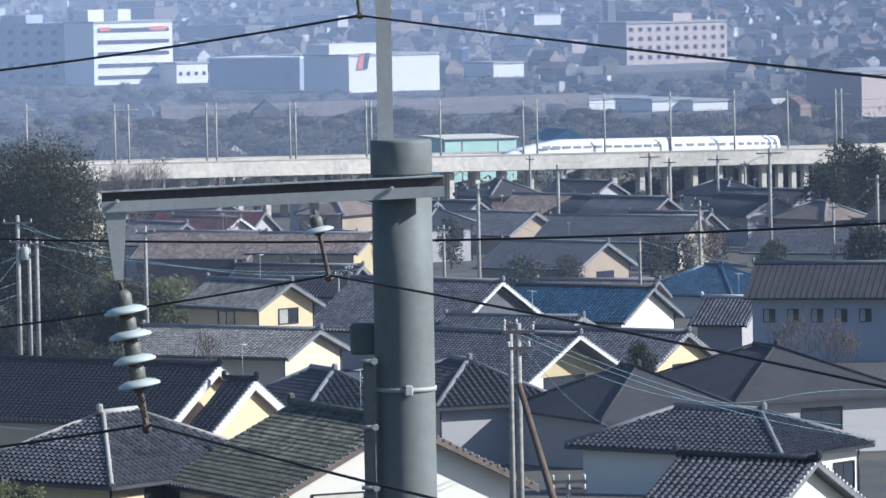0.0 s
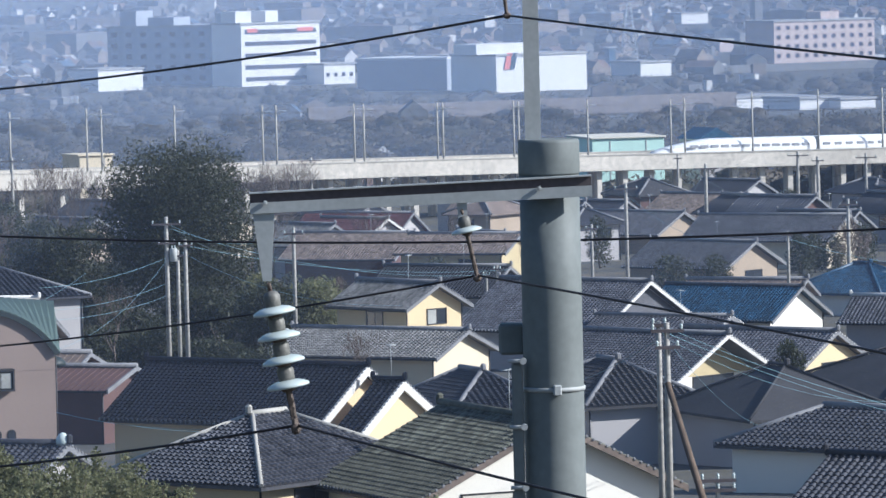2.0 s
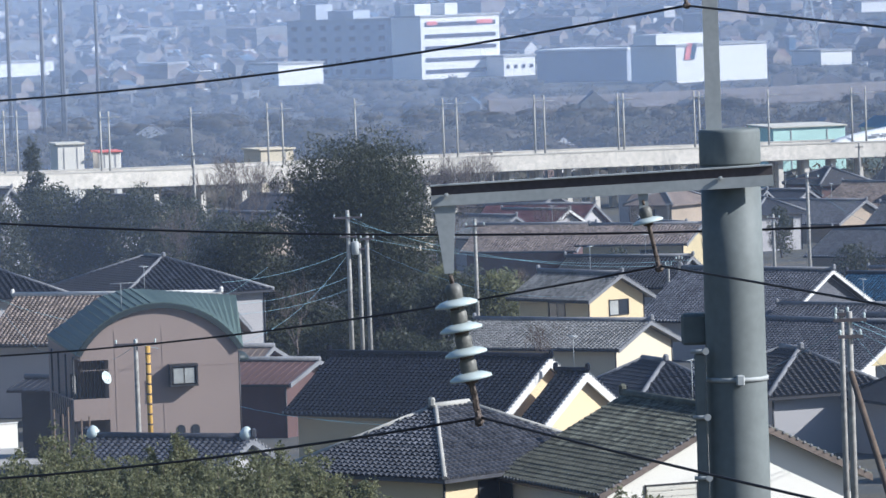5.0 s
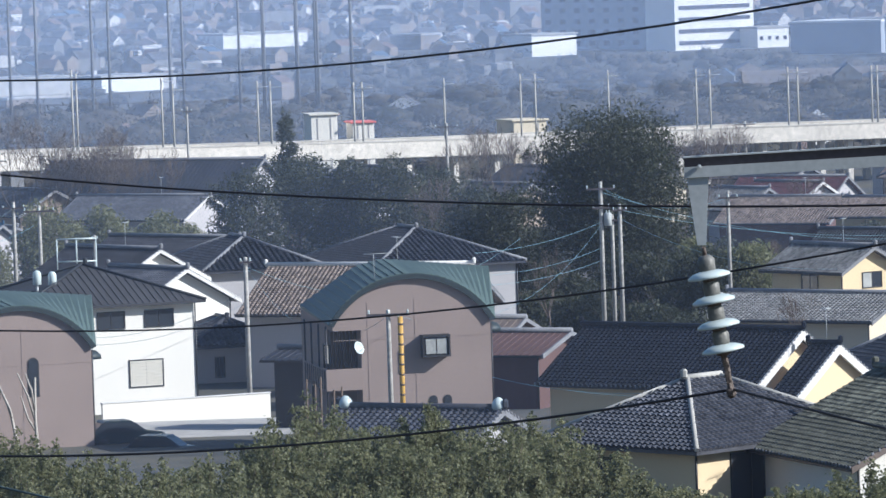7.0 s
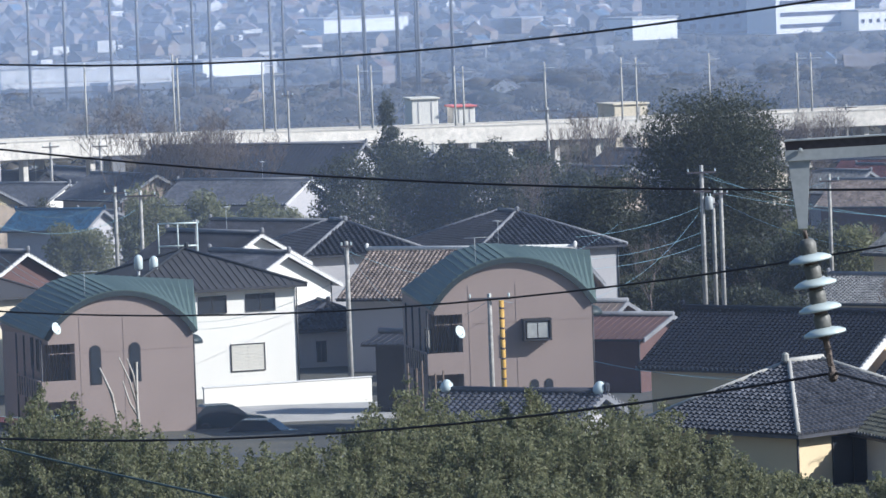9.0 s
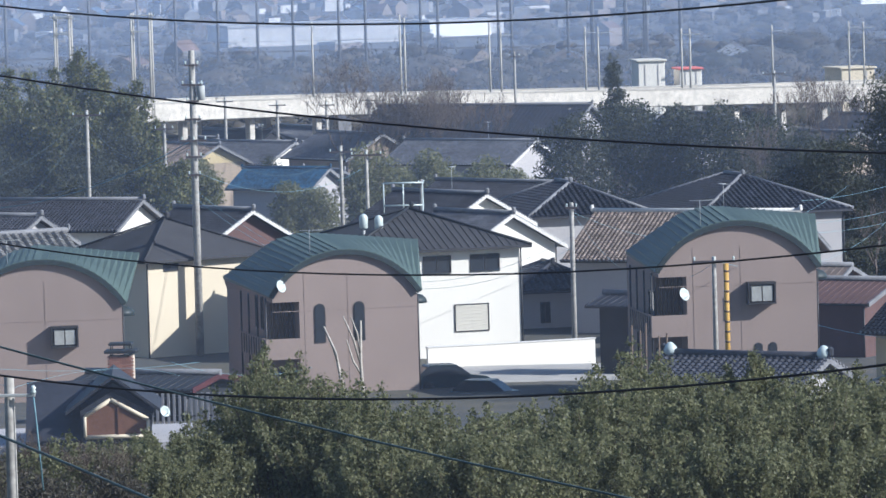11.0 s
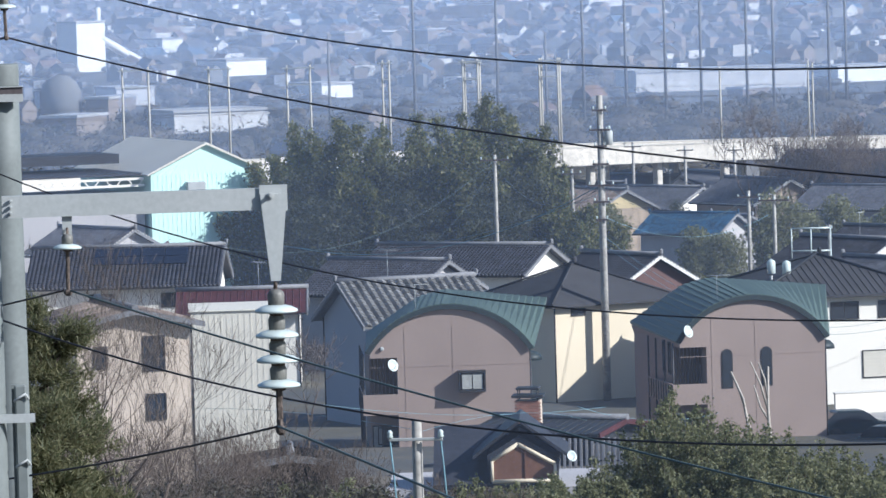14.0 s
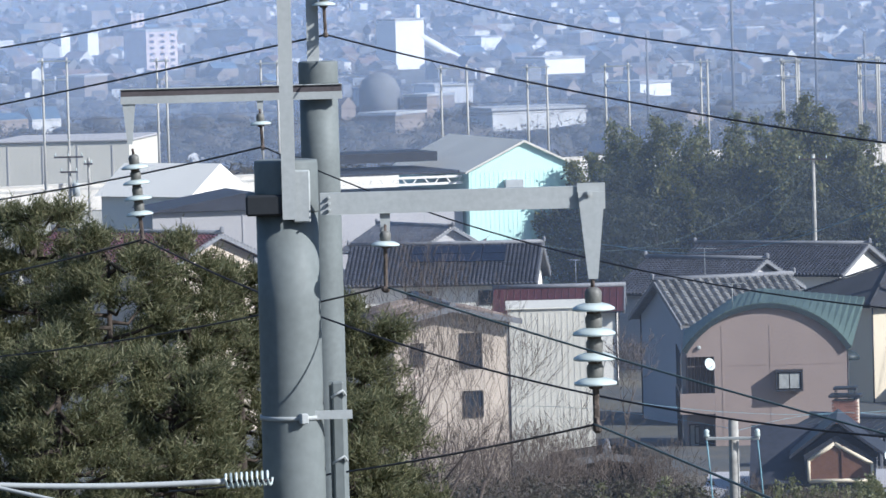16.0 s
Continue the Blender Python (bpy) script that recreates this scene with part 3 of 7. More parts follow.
def leaf_cloud(name, blobs, n, size, mat, parent, seed, flat=0.0, label="", thin=0.45, corners=4):
    """A crown of many small leaves strewn over and in a set of uneven lumps (x, y, z, rx, ry, rz)."""
    rng = np.random.default_rng(seed)
    wts = np.array([b[3] * b[5] + b[4] * b[5] for b in blobs])
    pick = rng.choice(len(blobs), n, p=wts / wts.sum())
    B = np.array(blobs)[pick]
    dirs = rng.normal(size=(n, 3))
    dirs /= np.linalg.norm(dirs, axis=1)[:, None]
    rad = rng.uniform(0.25, 1.2, n) ** 0.5
    lump = rng.uniform(0.9, 1.12, n) + 0.2 * np.sin(dirs[:, 0] * 7 + pick * 2.1) * np.sin(dirs[:, 2] * 8 + pick) + 0.10 * np.sin(dirs[:, 1] * 15 + pick * 1.3)
    c = B[:, :3] + dirs * B[:, 3:] * (rad * lump)[:, None]
    a = rng.normal(size=(n, 3))
    a[:, 2] *= 1 - flat
    a /= np.linalg.norm(a, axis=1)[:, None]
    b = np.cross(a, rng.normal(size=(n, 3)))
    b /= np.linalg.norm(b, axis=1)[:, None]
    s = size * rng.uniform(0.5, 1.4, n)[:, None]
    ob = quads(name, np.stack([c - a * s, c - b * s * thin, c + a * s, c + b * s * thin][:corners], 1), mat, parent)
    if label:
        ob["label"] = label
    return ob


def grow(bm, p, d, length, r, depth, rng, spread=0.5, up=0.15, tips=None, n=5, least=0.008):
    """A branching limb."""
    pts, rad = [p.copy()], [r]
    for i in range(3):
        d = (d + Vector((rng.uniform(-1, 1), rng.uniform(-1, 1), rng.uniform(-0.6, 1))) * 0.16 + Vector((0, 0, up * 0.3))).normalized()
        p = p + d * length / 3
        pts.append(p.copy())
        rad.append(max(r * (1 - 0.2 * (i + 1)), least))
    if depth:
        tube(bm, pts, rad, n)
    else:
        tube(bm, [pts[0], pts[3]], [rad[0], rad[3]], max(3, n - 1))
    if tips is not None:
        tips.append(p.copy())
    if depth:
        for k in range(rng.choice((2, 3, 3))):
            e = (d + Vector((rng.uniform(-1, 1), rng.uniform(-1, 1), rng.uniform(-0.5, 0.8))) * spread * 1.6).normalized()
            grow(bm, pts[rng.choice((2, 3))] if k else pts[3], e, length * rng.uniform(0.6, 0.82), rad[-1] * 0.75, depth - 1, rng, spread, up, tips, 3 if depth < 4 else n, least)


def leafy_tree(label, u, d, v_top, width, seed, mat=M_LEAF, leaf=0.22, n=9000, squash=1.0, name="tree", group="trees", bare=0.25, lobes=9, low=None):
    """A broad evergreen: trunk, limbs and an uneven crown between the ground and v_top."""
    rng = random.Random(seed)
    top = spot(u, v_top, d)
    g = ground_at(top.x, top.y) - 0.3 if low is None else low
    H = top.z - g
    t = thing(name, label, "tree", group, at=Matrix.Translation((top.x, top.y, g)))
    bm = bmesh.new()
    tips = []
    grow(bm, Vector((0, 0, 0)), Vector((0.03, 0, 1)), H * 0.45, max(0.1, H * 0.022), 0, rng, tips=tips, n=8)
    for k in range(5):
        a = k * 1.26 + rng.uniform(-0.4, 0.4)
        grow(bm, tips[0] - Vector((0, 0, H * 0.05 * k)), Vector((math.cos(a), math.sin(a), 0.8)).normalized(), width * 0.26, H * 0.011, 2, rng)
    part("trunk", bm, M_BARK, t)
    blobs = []
    for k in range(lobes):
        z = H * (bare + (1 - bare) * (0.18 + 0.72 * k / (lobes - 1)))
        q = 1 - ((z / H - (bare + 1) / 2) / ((1 - bare) * 0.62)) ** 2
        reach = width / 2 * max(0.25, q) ** 0.5
        a = k * 2.4 + rng.uniform(-0.5, 0.5)
        rr = reach * rng.uniform(0.38, 0.62)
        off = reach - rr
        blobs.append((math.cos(a) * off, math.sin(a) * off, min(z, H - rr * squash * 0.8), rr, rr, rr * squash * rng.uniform(0.7, 0.95)))
    blobs.append((0, 0, H * 0.84, width * 0.2, width * 0.2, H * 0.16))
    blobs.append((0, 0, H * (0.45 + bare * 0.4), width * 0.36, width * 0.36, H * (1 - bare) * 0.33))
    leaf_cloud("crown", blobs, int(n * 0.9), leaf * 1.25, mat, t, seed, thin=0.6, corners=3)
    return t


def plume(label, u, d, v_top, width, seed, mat=M_LEAF, leaf=0.08, n=15000, name="shrub", group="shrubs on the slope", stems=34, droop=0.0, fluff=0.34, thin=0.45, low=0.22):
    """A clump of many upright stems that fan out, each feathered with leaves along its upper part."""
    rng = np.random.default_rng(seed)
    top = spot(u, v_top, d)
    g = ground_at(top.x, top.y) - 0.3
    H = top.z - g
    t = thing(name, label, "tree" if name == "tree" else "shrub", group, at=Matrix.Translation((top.x, top.y, g)))
    ang, rad = rng.uniform(0, 2 * np.pi, stems), np.sqrt(rng.uniform(0.0, 1, stems))
    tips = np.stack([np.cos(ang) * rad * width / 2, np.sin(ang) * rad * width / 2, H * (1 - 0.32 * rad ** 2) * rng.uniform(0.78, 1.0, stems)], 1)
    tips[0] = (0, 0, H)
    feet = tips * np.array([0.6, 0.6, 0.0])

    def along(k, s):
        q = feet[k] + (tips[k] - feet[k]) * np.stack([s ** 1.7, s ** 1.7, s], -1)
        q[..., 2] -= droop * s ** 4
        q[..., 0] += droop * 0.8 * np.cos(ang[k] * 3) * s ** 3
        return q
    bm = bmesh.new()
    for k in range(stems):
        line = along(np.full(6, k), np.linspace(0, 0.98, 6))
        tube(bm, [Vector(q) for q in line], [max(0.012, 0.006 * H) * (1 - 0.14 * i) for i in range(6)], 4)
    part("trunk", bm, M_TWIG, t)
    k = rng.integers(0, stems, n)
    s = low + (1 - low) * rng.uniform(0, 1, n) ** 0.75
    # leaves sit in sprays, so that gaps stay between them
    spray = np.round(s * 9 + rng.normal(0, 0.22, n)) / 9
    s = np.clip(0.45 * s + 0.55 * spray, low * 0.8, 1.02)
    size = fluff * (1.25 - 0.95 * s)
    c = along(k, s) + rng.normal(size=(n, 3)) * size[:, None] * np.array([1, 1, 0.9])
    a = rng.normal(size=(n, 3)) + np.array([0, 0, -0.5 if droop else 0.5])
    a /= np.linalg.norm(a, axis=1)[:, None]
    b = np.cross(a, rng.normal(size=(n, 3)))
    b /= np.linalg.norm(b, axis=1)[:, None]
    m = leaf * rng.uniform(0.5, 1.4, n)[:, None]
    quads("crown", np.stack([c - a * m, c + a * m * 0.6 - b * m * thin, c + a * m * 0.4 + b * m * thin], 1), mat, t)
    return t


def bare_tree(label, u, d, v_top, seed, spread=0.55, depth=5, mat=M_TWIG, stems=1, group="bare winter trees", low=None, thick=0.02):
    rng = random.Random(seed)
    top = spot(u, v_top, d)
    g = ground_at(top.x, top.y) - 0.3 if low is None else low
    H = top.z - g
    t = thing("bare_tree", label, "tree", group, at=Matrix.Translation((top.x, top.y, g)))
    least = d * 0.00003
    trunk, bm = bmesh.new(), bmesh.new()
    for k in range(stems):
        tips = []
        lean = Vector((rng.uniform(-0.3, 0.3) * (stems > 1), 0, 1)).normalized()
        grow(trunk, Vector((rng.uniform(-0.1, 0.1) * (stems > 1), 0, 0)), lean, H * 0.34, H * thick, 0, rng, spread, 0.4, tips, 6, least)
        for q in range(4):
            e = (lean + Vector((rng.uniform(-1, 1), rng.uniform(-1, 1), rng.uniform(-0.2, 0.8))) * spread * 1.5).normalized()
            grow(bm, tips[0] - Vector((0, 0, H * 0.04 * q)), e, H * 0.27, H * thick * 0.5, depth - 1, rng, spread, 0.4, None, 5, least)
    part("trunk", trunk, M_BARK if mat is M_TWIG else mat, t)
    part("branch_crown", bm, mat, t)
    return t


# ---- ground ----
def make_ground():
    radii = [0, 6, 15, 24, 32, 45, 60, 80, 100, 130, 165, 200, 235, 270, 320, 380, 440, 500, 580, 680, 850, 1100, 1500, 2200, 3000, 3600, 3900, 4100, 4300, 4450, 4600, 4750, 4900]
    n = 96
    verts, faces = [(0, 0, LAND[0][1])], []
    for r in radii[1:]:
        for i in range(n):
            a = 2 * math.pi * i / n
            hill = 1 + 0.35 * math.sin(a * 9 + 1) * math.sin(a * 23) if r > 4200 else 1
            verts.append((r * math.sin(a), r * math.cos(a), ground_at(r * math.sin(a), r * math.cos(a)) * hill))
    for i in range(n):
        faces.append((0, 1 + (i + 1) % n, 1 + i))
    for k in range(len(radii) - 2):
        for i in range(n):
            a, b = 1 + k * n + i, 1 + k * n + (i + 1) % n
            faces.append((a, b, b + n, a + n))
    g = raw("ground", verts, faces, M_GROUND, smooth=True)
    tagged(g, "dry winter ground of a hillside and plain", "ground", kind="structure")
    bpy.context.view_layer.update()


make_ground()


# ---- railway viaduct ----
LINE = [(-330, 330, 17.0), (-225, 425, 15.0), (-136, 502, 14.1), (-68, 616, 12.2), (0, 682, 9.8), (40, 706, 9.2), (77, 726, 8.5), (115, 740, 8.0), (141, 752, 7.6), (220, 790, 7.4), (420, 860, 7.4)]


def on_line(s):
    """A smooth way along the viaduct, s from 0 to 1."""
    f = s * (len(LINE) - 1)
    i = min(int(f), len(LINE) - 2)
    f -= i
    p = [Vector(LINE[max(0, min(len(LINE) - 1, i + k))]) for k in (-1, 0, 1, 2)]
    return 0.5 * (2 * p[1] + (p[2] - p[0]) * f + (2 * p[0] - 5 * p[1] + 4 * p[2] - p[3]) * f * f + (3 * p[1] - p[0] - 3 * p[2] + p[3]) * f ** 3)


def line_at_bearing(u):
    lo, hi = 0.0, 1.0
    for _ in range(40):
        m = (lo + hi) / 2
        p = on_line(m)
        if math.atan2(p.x, p.y) * UNIT < u:
            lo = m
        else:
            hi = m
    return lo


def side(s):
    d = on_line(min(1, s + 0.002)) - on_line(max(0, s - 0.002))
    d.z = 0
    d.normalize()
    return Vector((d.y, -d.x, 0)), d


def sweep(name, prof, mat, parent, s0=0.0, s1=1.0, n=160, label=""):
    verts, faces, k = [], [], len(prof)
    for i in range(n + 1):
        s = s0 + (s1 - s0) * i / n
        p, (r, _) = on_line(s), side(s)
        for x, z in prof:
            q = p + r * x
            verts.append((q.x, q.y, p.z + z))
    for i in range(n):
        for j in range(k):
            a, b = i * k + j, i * k + (j + 1) % k
            faces.append((a, b, b + k, a + k))
    faces += [tuple(range(k))[::-1], tuple(range(n * k, n * k + k))]
    return raw(name, verts, faces, mat, parent, label)


viaduct = thing("viaduct", "pale concrete railway viaduct on rows of piers", "viaduct", kind="structure")
sweep("deck", [(-5.6, -2.0), (5.6, -2.0), (5.6, -1.45), (-5.6, -1.45)], M_VIA, viaduct)
for x in (5.75, -5.75):
    sweep("parapet", [(x - 0.12, -1.9), (x + 0.12, -1.9), (x + 0.12, 0.0), (x - 0.12, 0.0)], M_VIA, viaduct)
    sweep("coping", [(x - 0.2, 0.002), (x + 0.2, 0.002), (x + 0.2, 0.16), (x - 0.2, 0.16)], M_CONC, viaduct)
for i in range(100):
    s = 0.02 + 0.96 * i / 99
    p, (r, f) = on_line(s), side(s)
    for x in (-4.2, 4.2):
        q = p + r * x
        z0 = ground_at(q.x, q.y) - 0.5
        part("pier", block((0, 0, (p.z - 2.01 + z0) / 2), (0.8, 0.8, p.z - 2.01 - z0), 0.06), M_VIA, viaduct, at=Matrix.Translation((q.x, q.y, 0)) @ Matrix.Rotation(-math.atan2(f.x, f.y), 4, "Z"))


def line_mast(u, v_top, wide=0.0, x=5.0):
    """A slim overhead-line mast on the viaduct, or a pair of them under a beam."""
    s = line_at_bearing(u)
    p, (r, f) = on_line(s), side(s)
    q = p + r * x
    dist = math.hypot(q.x, q.y)
    top = EYE - dist * v_top / UNIT
    h = max(4.0, top - p.z + 1.5)
    m = thing("line_mast", "slim grey overhead-line mast standing on the viaduct", "mast", "overhead-line masts", at=Matrix.Translation((q.x, q.y, p.z - 1.5)))
    for dx in ((-wide / 2, wide / 2) if wide else (0,)):
        bm = bmesh.new()
        lathe(bm, [(0.14, 0), (0.1, h)], pose(dx, 0, 0), 10)
        part("post", bm, M_CONC, m)
    if wide:
        part("beam", block((0, -0.2, h - 0.3), (wide + 0.8, 0.12, 0.12)), M_STEEL, m)
        part("beam", block((0, -0.2, h - 2.0), (wide, 0.1, 0.1)), M_STEEL, m)
    else:
        part("bracket", block((0.6, -0.2, h - 0.7), (1.3, 0.08, 0.08)), M_STEEL, m)


for uv in ((423, 276), (447, 276), (580, 276), (597, 277), (727, 278), (737, 278), (863, 278), (872, 279), (996, 279), (1147, 281), (1172, 280), (1293, 271), (1409, 270), (1519, 269), (1611, 271), (1693, 270), (1703, 270),
           (1801, 269), (-690, 247), (-538, 255), (-518, 271), (-367, 271), (-344, 272), (-196, 279), (-181, 279), (-36, 277), (102, 274), (129, 275), (264, 272), (-856, 249), (-698, 241)):
    line_mast(*uv)
for uv, w in (((-2598, 189), 2.3), ((-2415, 194), 0.9), ((-2229, 203), 1.6), ((-1905, 221), 2.6), ((-1758, 223), 2.0), ((-1616, 225), 2.4), ((-1460, 221), 0.7), ((-1308, 223), 1.6), ((-1166, 225), 2.0), ((-1162, 225), 2.0), ((-1304, 226), 1.6)):
    line_mast(*uv, wide=w)

# trackside cables
bm = bmesh.new()
for x, z in ((3.0, 5.2), (3.0, 6.4), (-3.0, 5.2)):
    pts = []
    for i in range(200):
        s = 0.02 + 0.96 * i / 199
        p, (r, _) = on_line(s), side(s)
        q = p + r * x
        pts.append((q.x, q.y, p.z + z))
    tube(bm, pts, 0.02, 4)
solo("overhead_line", bm, M_WIRE, "thin overhead wires above the viaduct tracks", "cables")


def make_train():
    s0, s1 = line_at_bearing(1150), line_at_bearing(1640)
    t = thing("train", "white high-speed train standing on the viaduct", "train")
    prof = [(-4.0, -1.44), (-0.9, -1.44), (-0.75, 0.3), (-0.95, 1.15), (-1.5, 1.65), (-3.4, 1.65), (-3.95, 1.15), (-4.15, 0.3)]
    n = 2
    for k in range(n):
        a, b = s0 + (s1 - s0) * (k + 0.012) / n, s0 + (s1 - s0) * (k + 0.988) / n
        if k:
            car = sweep("carriage", prof, M_TRAIN, t, a, b, 10)
        else:
            verts, faces, m = [], [], len(prof)
            for i in range(25):
                s = a + (b - a) * i / 24
                p, (r, _) = on_line(s), side(s)
                f = min(1, (i + 0.4) / 9) ** 0.5
                for x, z in prof:
                    q = p + r * (-2.45 + (x + 2.45) * (0.35 + 0.65 * f))
                    verts.append((q.x, q.y, p.z - 1.2 + (z + 1.2) * (0.15 + 0.85 * f)))
            for i in range(24):
                for j in range(m):
                    c, d = i * m + j, i * m + (j + 1) % m
                    faces.append((c, d, d + m, c + m))
            faces.append(tuple(range(m))[::-1])
            car = raw("carriage", verts, faces, M_TRAIN, t, "carriage with a long pointed nose", smooth=True)
        for w in range(12):
            sa = a + (b - a) * (w + (0.3 if k else 3.5)) / (12.5 if k else 16)
            sweep("window_pane", [(-0.86, 0.5), (-0.72, 0.5), (-0.72, 0.85), (-0.86, 0.85)], M_TRAINWIN, car, sa, sa + (b - a) * 0.045, 1)


make_train()


# ---- steel poles with crossarms, close by ----
NEAR = 32.5


def disc_string(parent, at, to, discs, size=1.0, hang=0.0):
    """A string of porcelain discs between two points of its pole."""
    a, b = Vector(at), Vector(to)
    L = (b - a).length
    m = Matrix.Translation(a) @ (b - a).to_track_quat("-Z", "Y").to_matrix().to_4x4()
    bm = bmesh.new()
    for k in range(3):
        tube(bm, [(0.012 * (-1) ** k, 0, -0.035 * k * size), (-0.012 * (-1) ** k, 0, -0.035 * (k + 1) * size - 0.02)], 0.012 * size, 6)
    string = part("hook", bm, M_RUST, parent, at=m)
    z = -0.06 * size
    for k in range(discs):
        bm = bmesh.new()
        lathe(bm, [(0.03, -0.1), (0.045, -0.095), (0.05, -0.02), (0.04, 0.0), (0.025, 0.01)], Matrix.Translation((0, 0, z)) @ Matrix.Scale(size, 4), 20)
        bell = part("iron_cap", bm, M_CAPIRON, string, "grey cast-iron cap")
        bm = bmesh.new()
        lathe(bm, [(0.03, -0.118), (0.07, -0.112), (0.1, -0.118), (0.118, -0.122), (0.125, -0.116), (0.122, -0.105), (0.09, -0.088), (0.05, -0.078)], Matrix.Translation((0, 0, z)) @ Matrix.Scale(size, 4), 36)
        part("porcelain_disc", bm, M_PORC, string, "white glazed porcelain disc")
        bm = bmesh.new()
        lathe(bm, [(0.012, -0.15), (0.04, -0.14), (0.045, -0.12)], Matrix.Translation((0, 0, z)) @ Matrix.Scale(size, 4), 14)
        part("pin", bm, M_RUST, string)
        z -= 0.143 * size
    bm = bmesh.new()
    rest = L + z
    for k in range(4):
        zz = z + 0.01 - rest * k / 4
        hexa(bm, (0.016 * (-1) ** k, 0, zz - rest / 8), (0.05 * size, 0.035 * size, rest / 4 + 0.015), None, 0.008)
        tube(bm, [(-0.045 * size, 0, zz), (0.045 * size, 0, zz)], 0.015 * size, 6)
    hexa(bm, (0, 0, -L), (0.13 * size, 0.05, 0.06 * size), None, 0.014)
    tube(bm, [(0.045 * size, 0, -L + 0.06 * size), (0.045 * size, 0, -L - 0.03 * size)], 0.012 * size, 6)
    part("clamp", bm, M_RUST, string, "rusty suspension clamp")


def channel(bm, x0, x1, z, h, depth, y, t=0.008, lip=0.0):
    """A steel channel along x: web and two flanges; with a lip its open side shows, and a plate closes its lower part."""
    if lip:
        prof = [(y, z + h / 2), (y + depth, z + h / 2), (y + depth, z - h / 2), (y, z - h / 2), (y, z - h / 2 + lip), (y + t, z - h / 2 + lip), (y + t, z - h / 2 + t), (y + depth - t, z - h / 2 + t), (y + depth - t, z + h / 2 - t), (y, z + h / 2 - t)]
    else:
        prof = [(y, z + h / 2), (y + depth, z + h / 2), (y + depth, z + h / 2 - t), (y + t, z + h / 2 - t), (y + t, z - h / 2 + t), (y + depth, z - h / 2 + t), (y + depth, z - h / 2), (y, z - h / 2)]
    a, b = [bm.verts.new((x0, p, q)) for p, q in prof], [bm.verts.new((x1, p, q)) for p, q in prof]
    n = len(prof)
    bm.faces.new(a)
    bm.faces.new(b[::-1])
    for i in range(n):
        bm.faces.new((a[i], b[i], b[(i + 1) % n], a[(i + 1) % n]))
    bmesh.ops.recalc_face_normals(bm, faces=bm.faces[:])


def hanger(bm, x, y, z, length, w0=0.12, w1=0.055, t=0.012):
    prism(bm, [(x - w0 / 2, z), (x + w0 / 2, z), (x + w1 / 2, z - length), (x - w1 / 2, z - length)], y - t / 2, y + t / 2)


def bolt(bm, x, y, z, r=0.014):
    lathe(bm, [(r, 0), (r, 0.012), (r * 0.55, 0.013), (r * 0.55, 0.03)], pose(x, y, z, 90), 6, False)


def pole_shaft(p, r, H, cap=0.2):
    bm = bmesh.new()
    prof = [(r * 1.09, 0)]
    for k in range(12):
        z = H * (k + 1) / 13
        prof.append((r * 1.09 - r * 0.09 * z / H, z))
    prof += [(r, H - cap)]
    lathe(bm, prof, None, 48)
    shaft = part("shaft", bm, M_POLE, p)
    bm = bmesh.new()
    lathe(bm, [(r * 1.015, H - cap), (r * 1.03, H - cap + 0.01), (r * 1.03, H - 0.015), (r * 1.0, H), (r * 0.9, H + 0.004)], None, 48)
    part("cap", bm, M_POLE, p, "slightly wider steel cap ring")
    return shaft


def strap(p, r, z, ang, parent=None):
    bm = bmesh.new()
    lathe(bm, [(r, z - 0.012), (r + 0.006, z - 0.012), (r + 0.006, z + 0.012), (r, z + 0.012)], None, 40)
    hexa(bm, (0, -r - 0.02, z), (0.045, 0.05, 0.06), pose(0, 0, 0, 0, 0, ang), 0.006)
    return part("strap", bm, M_STEEL, p, "thin steel band with a bolted lug")


def local(p, q):
    return p.matrix_world.inverted() @ q


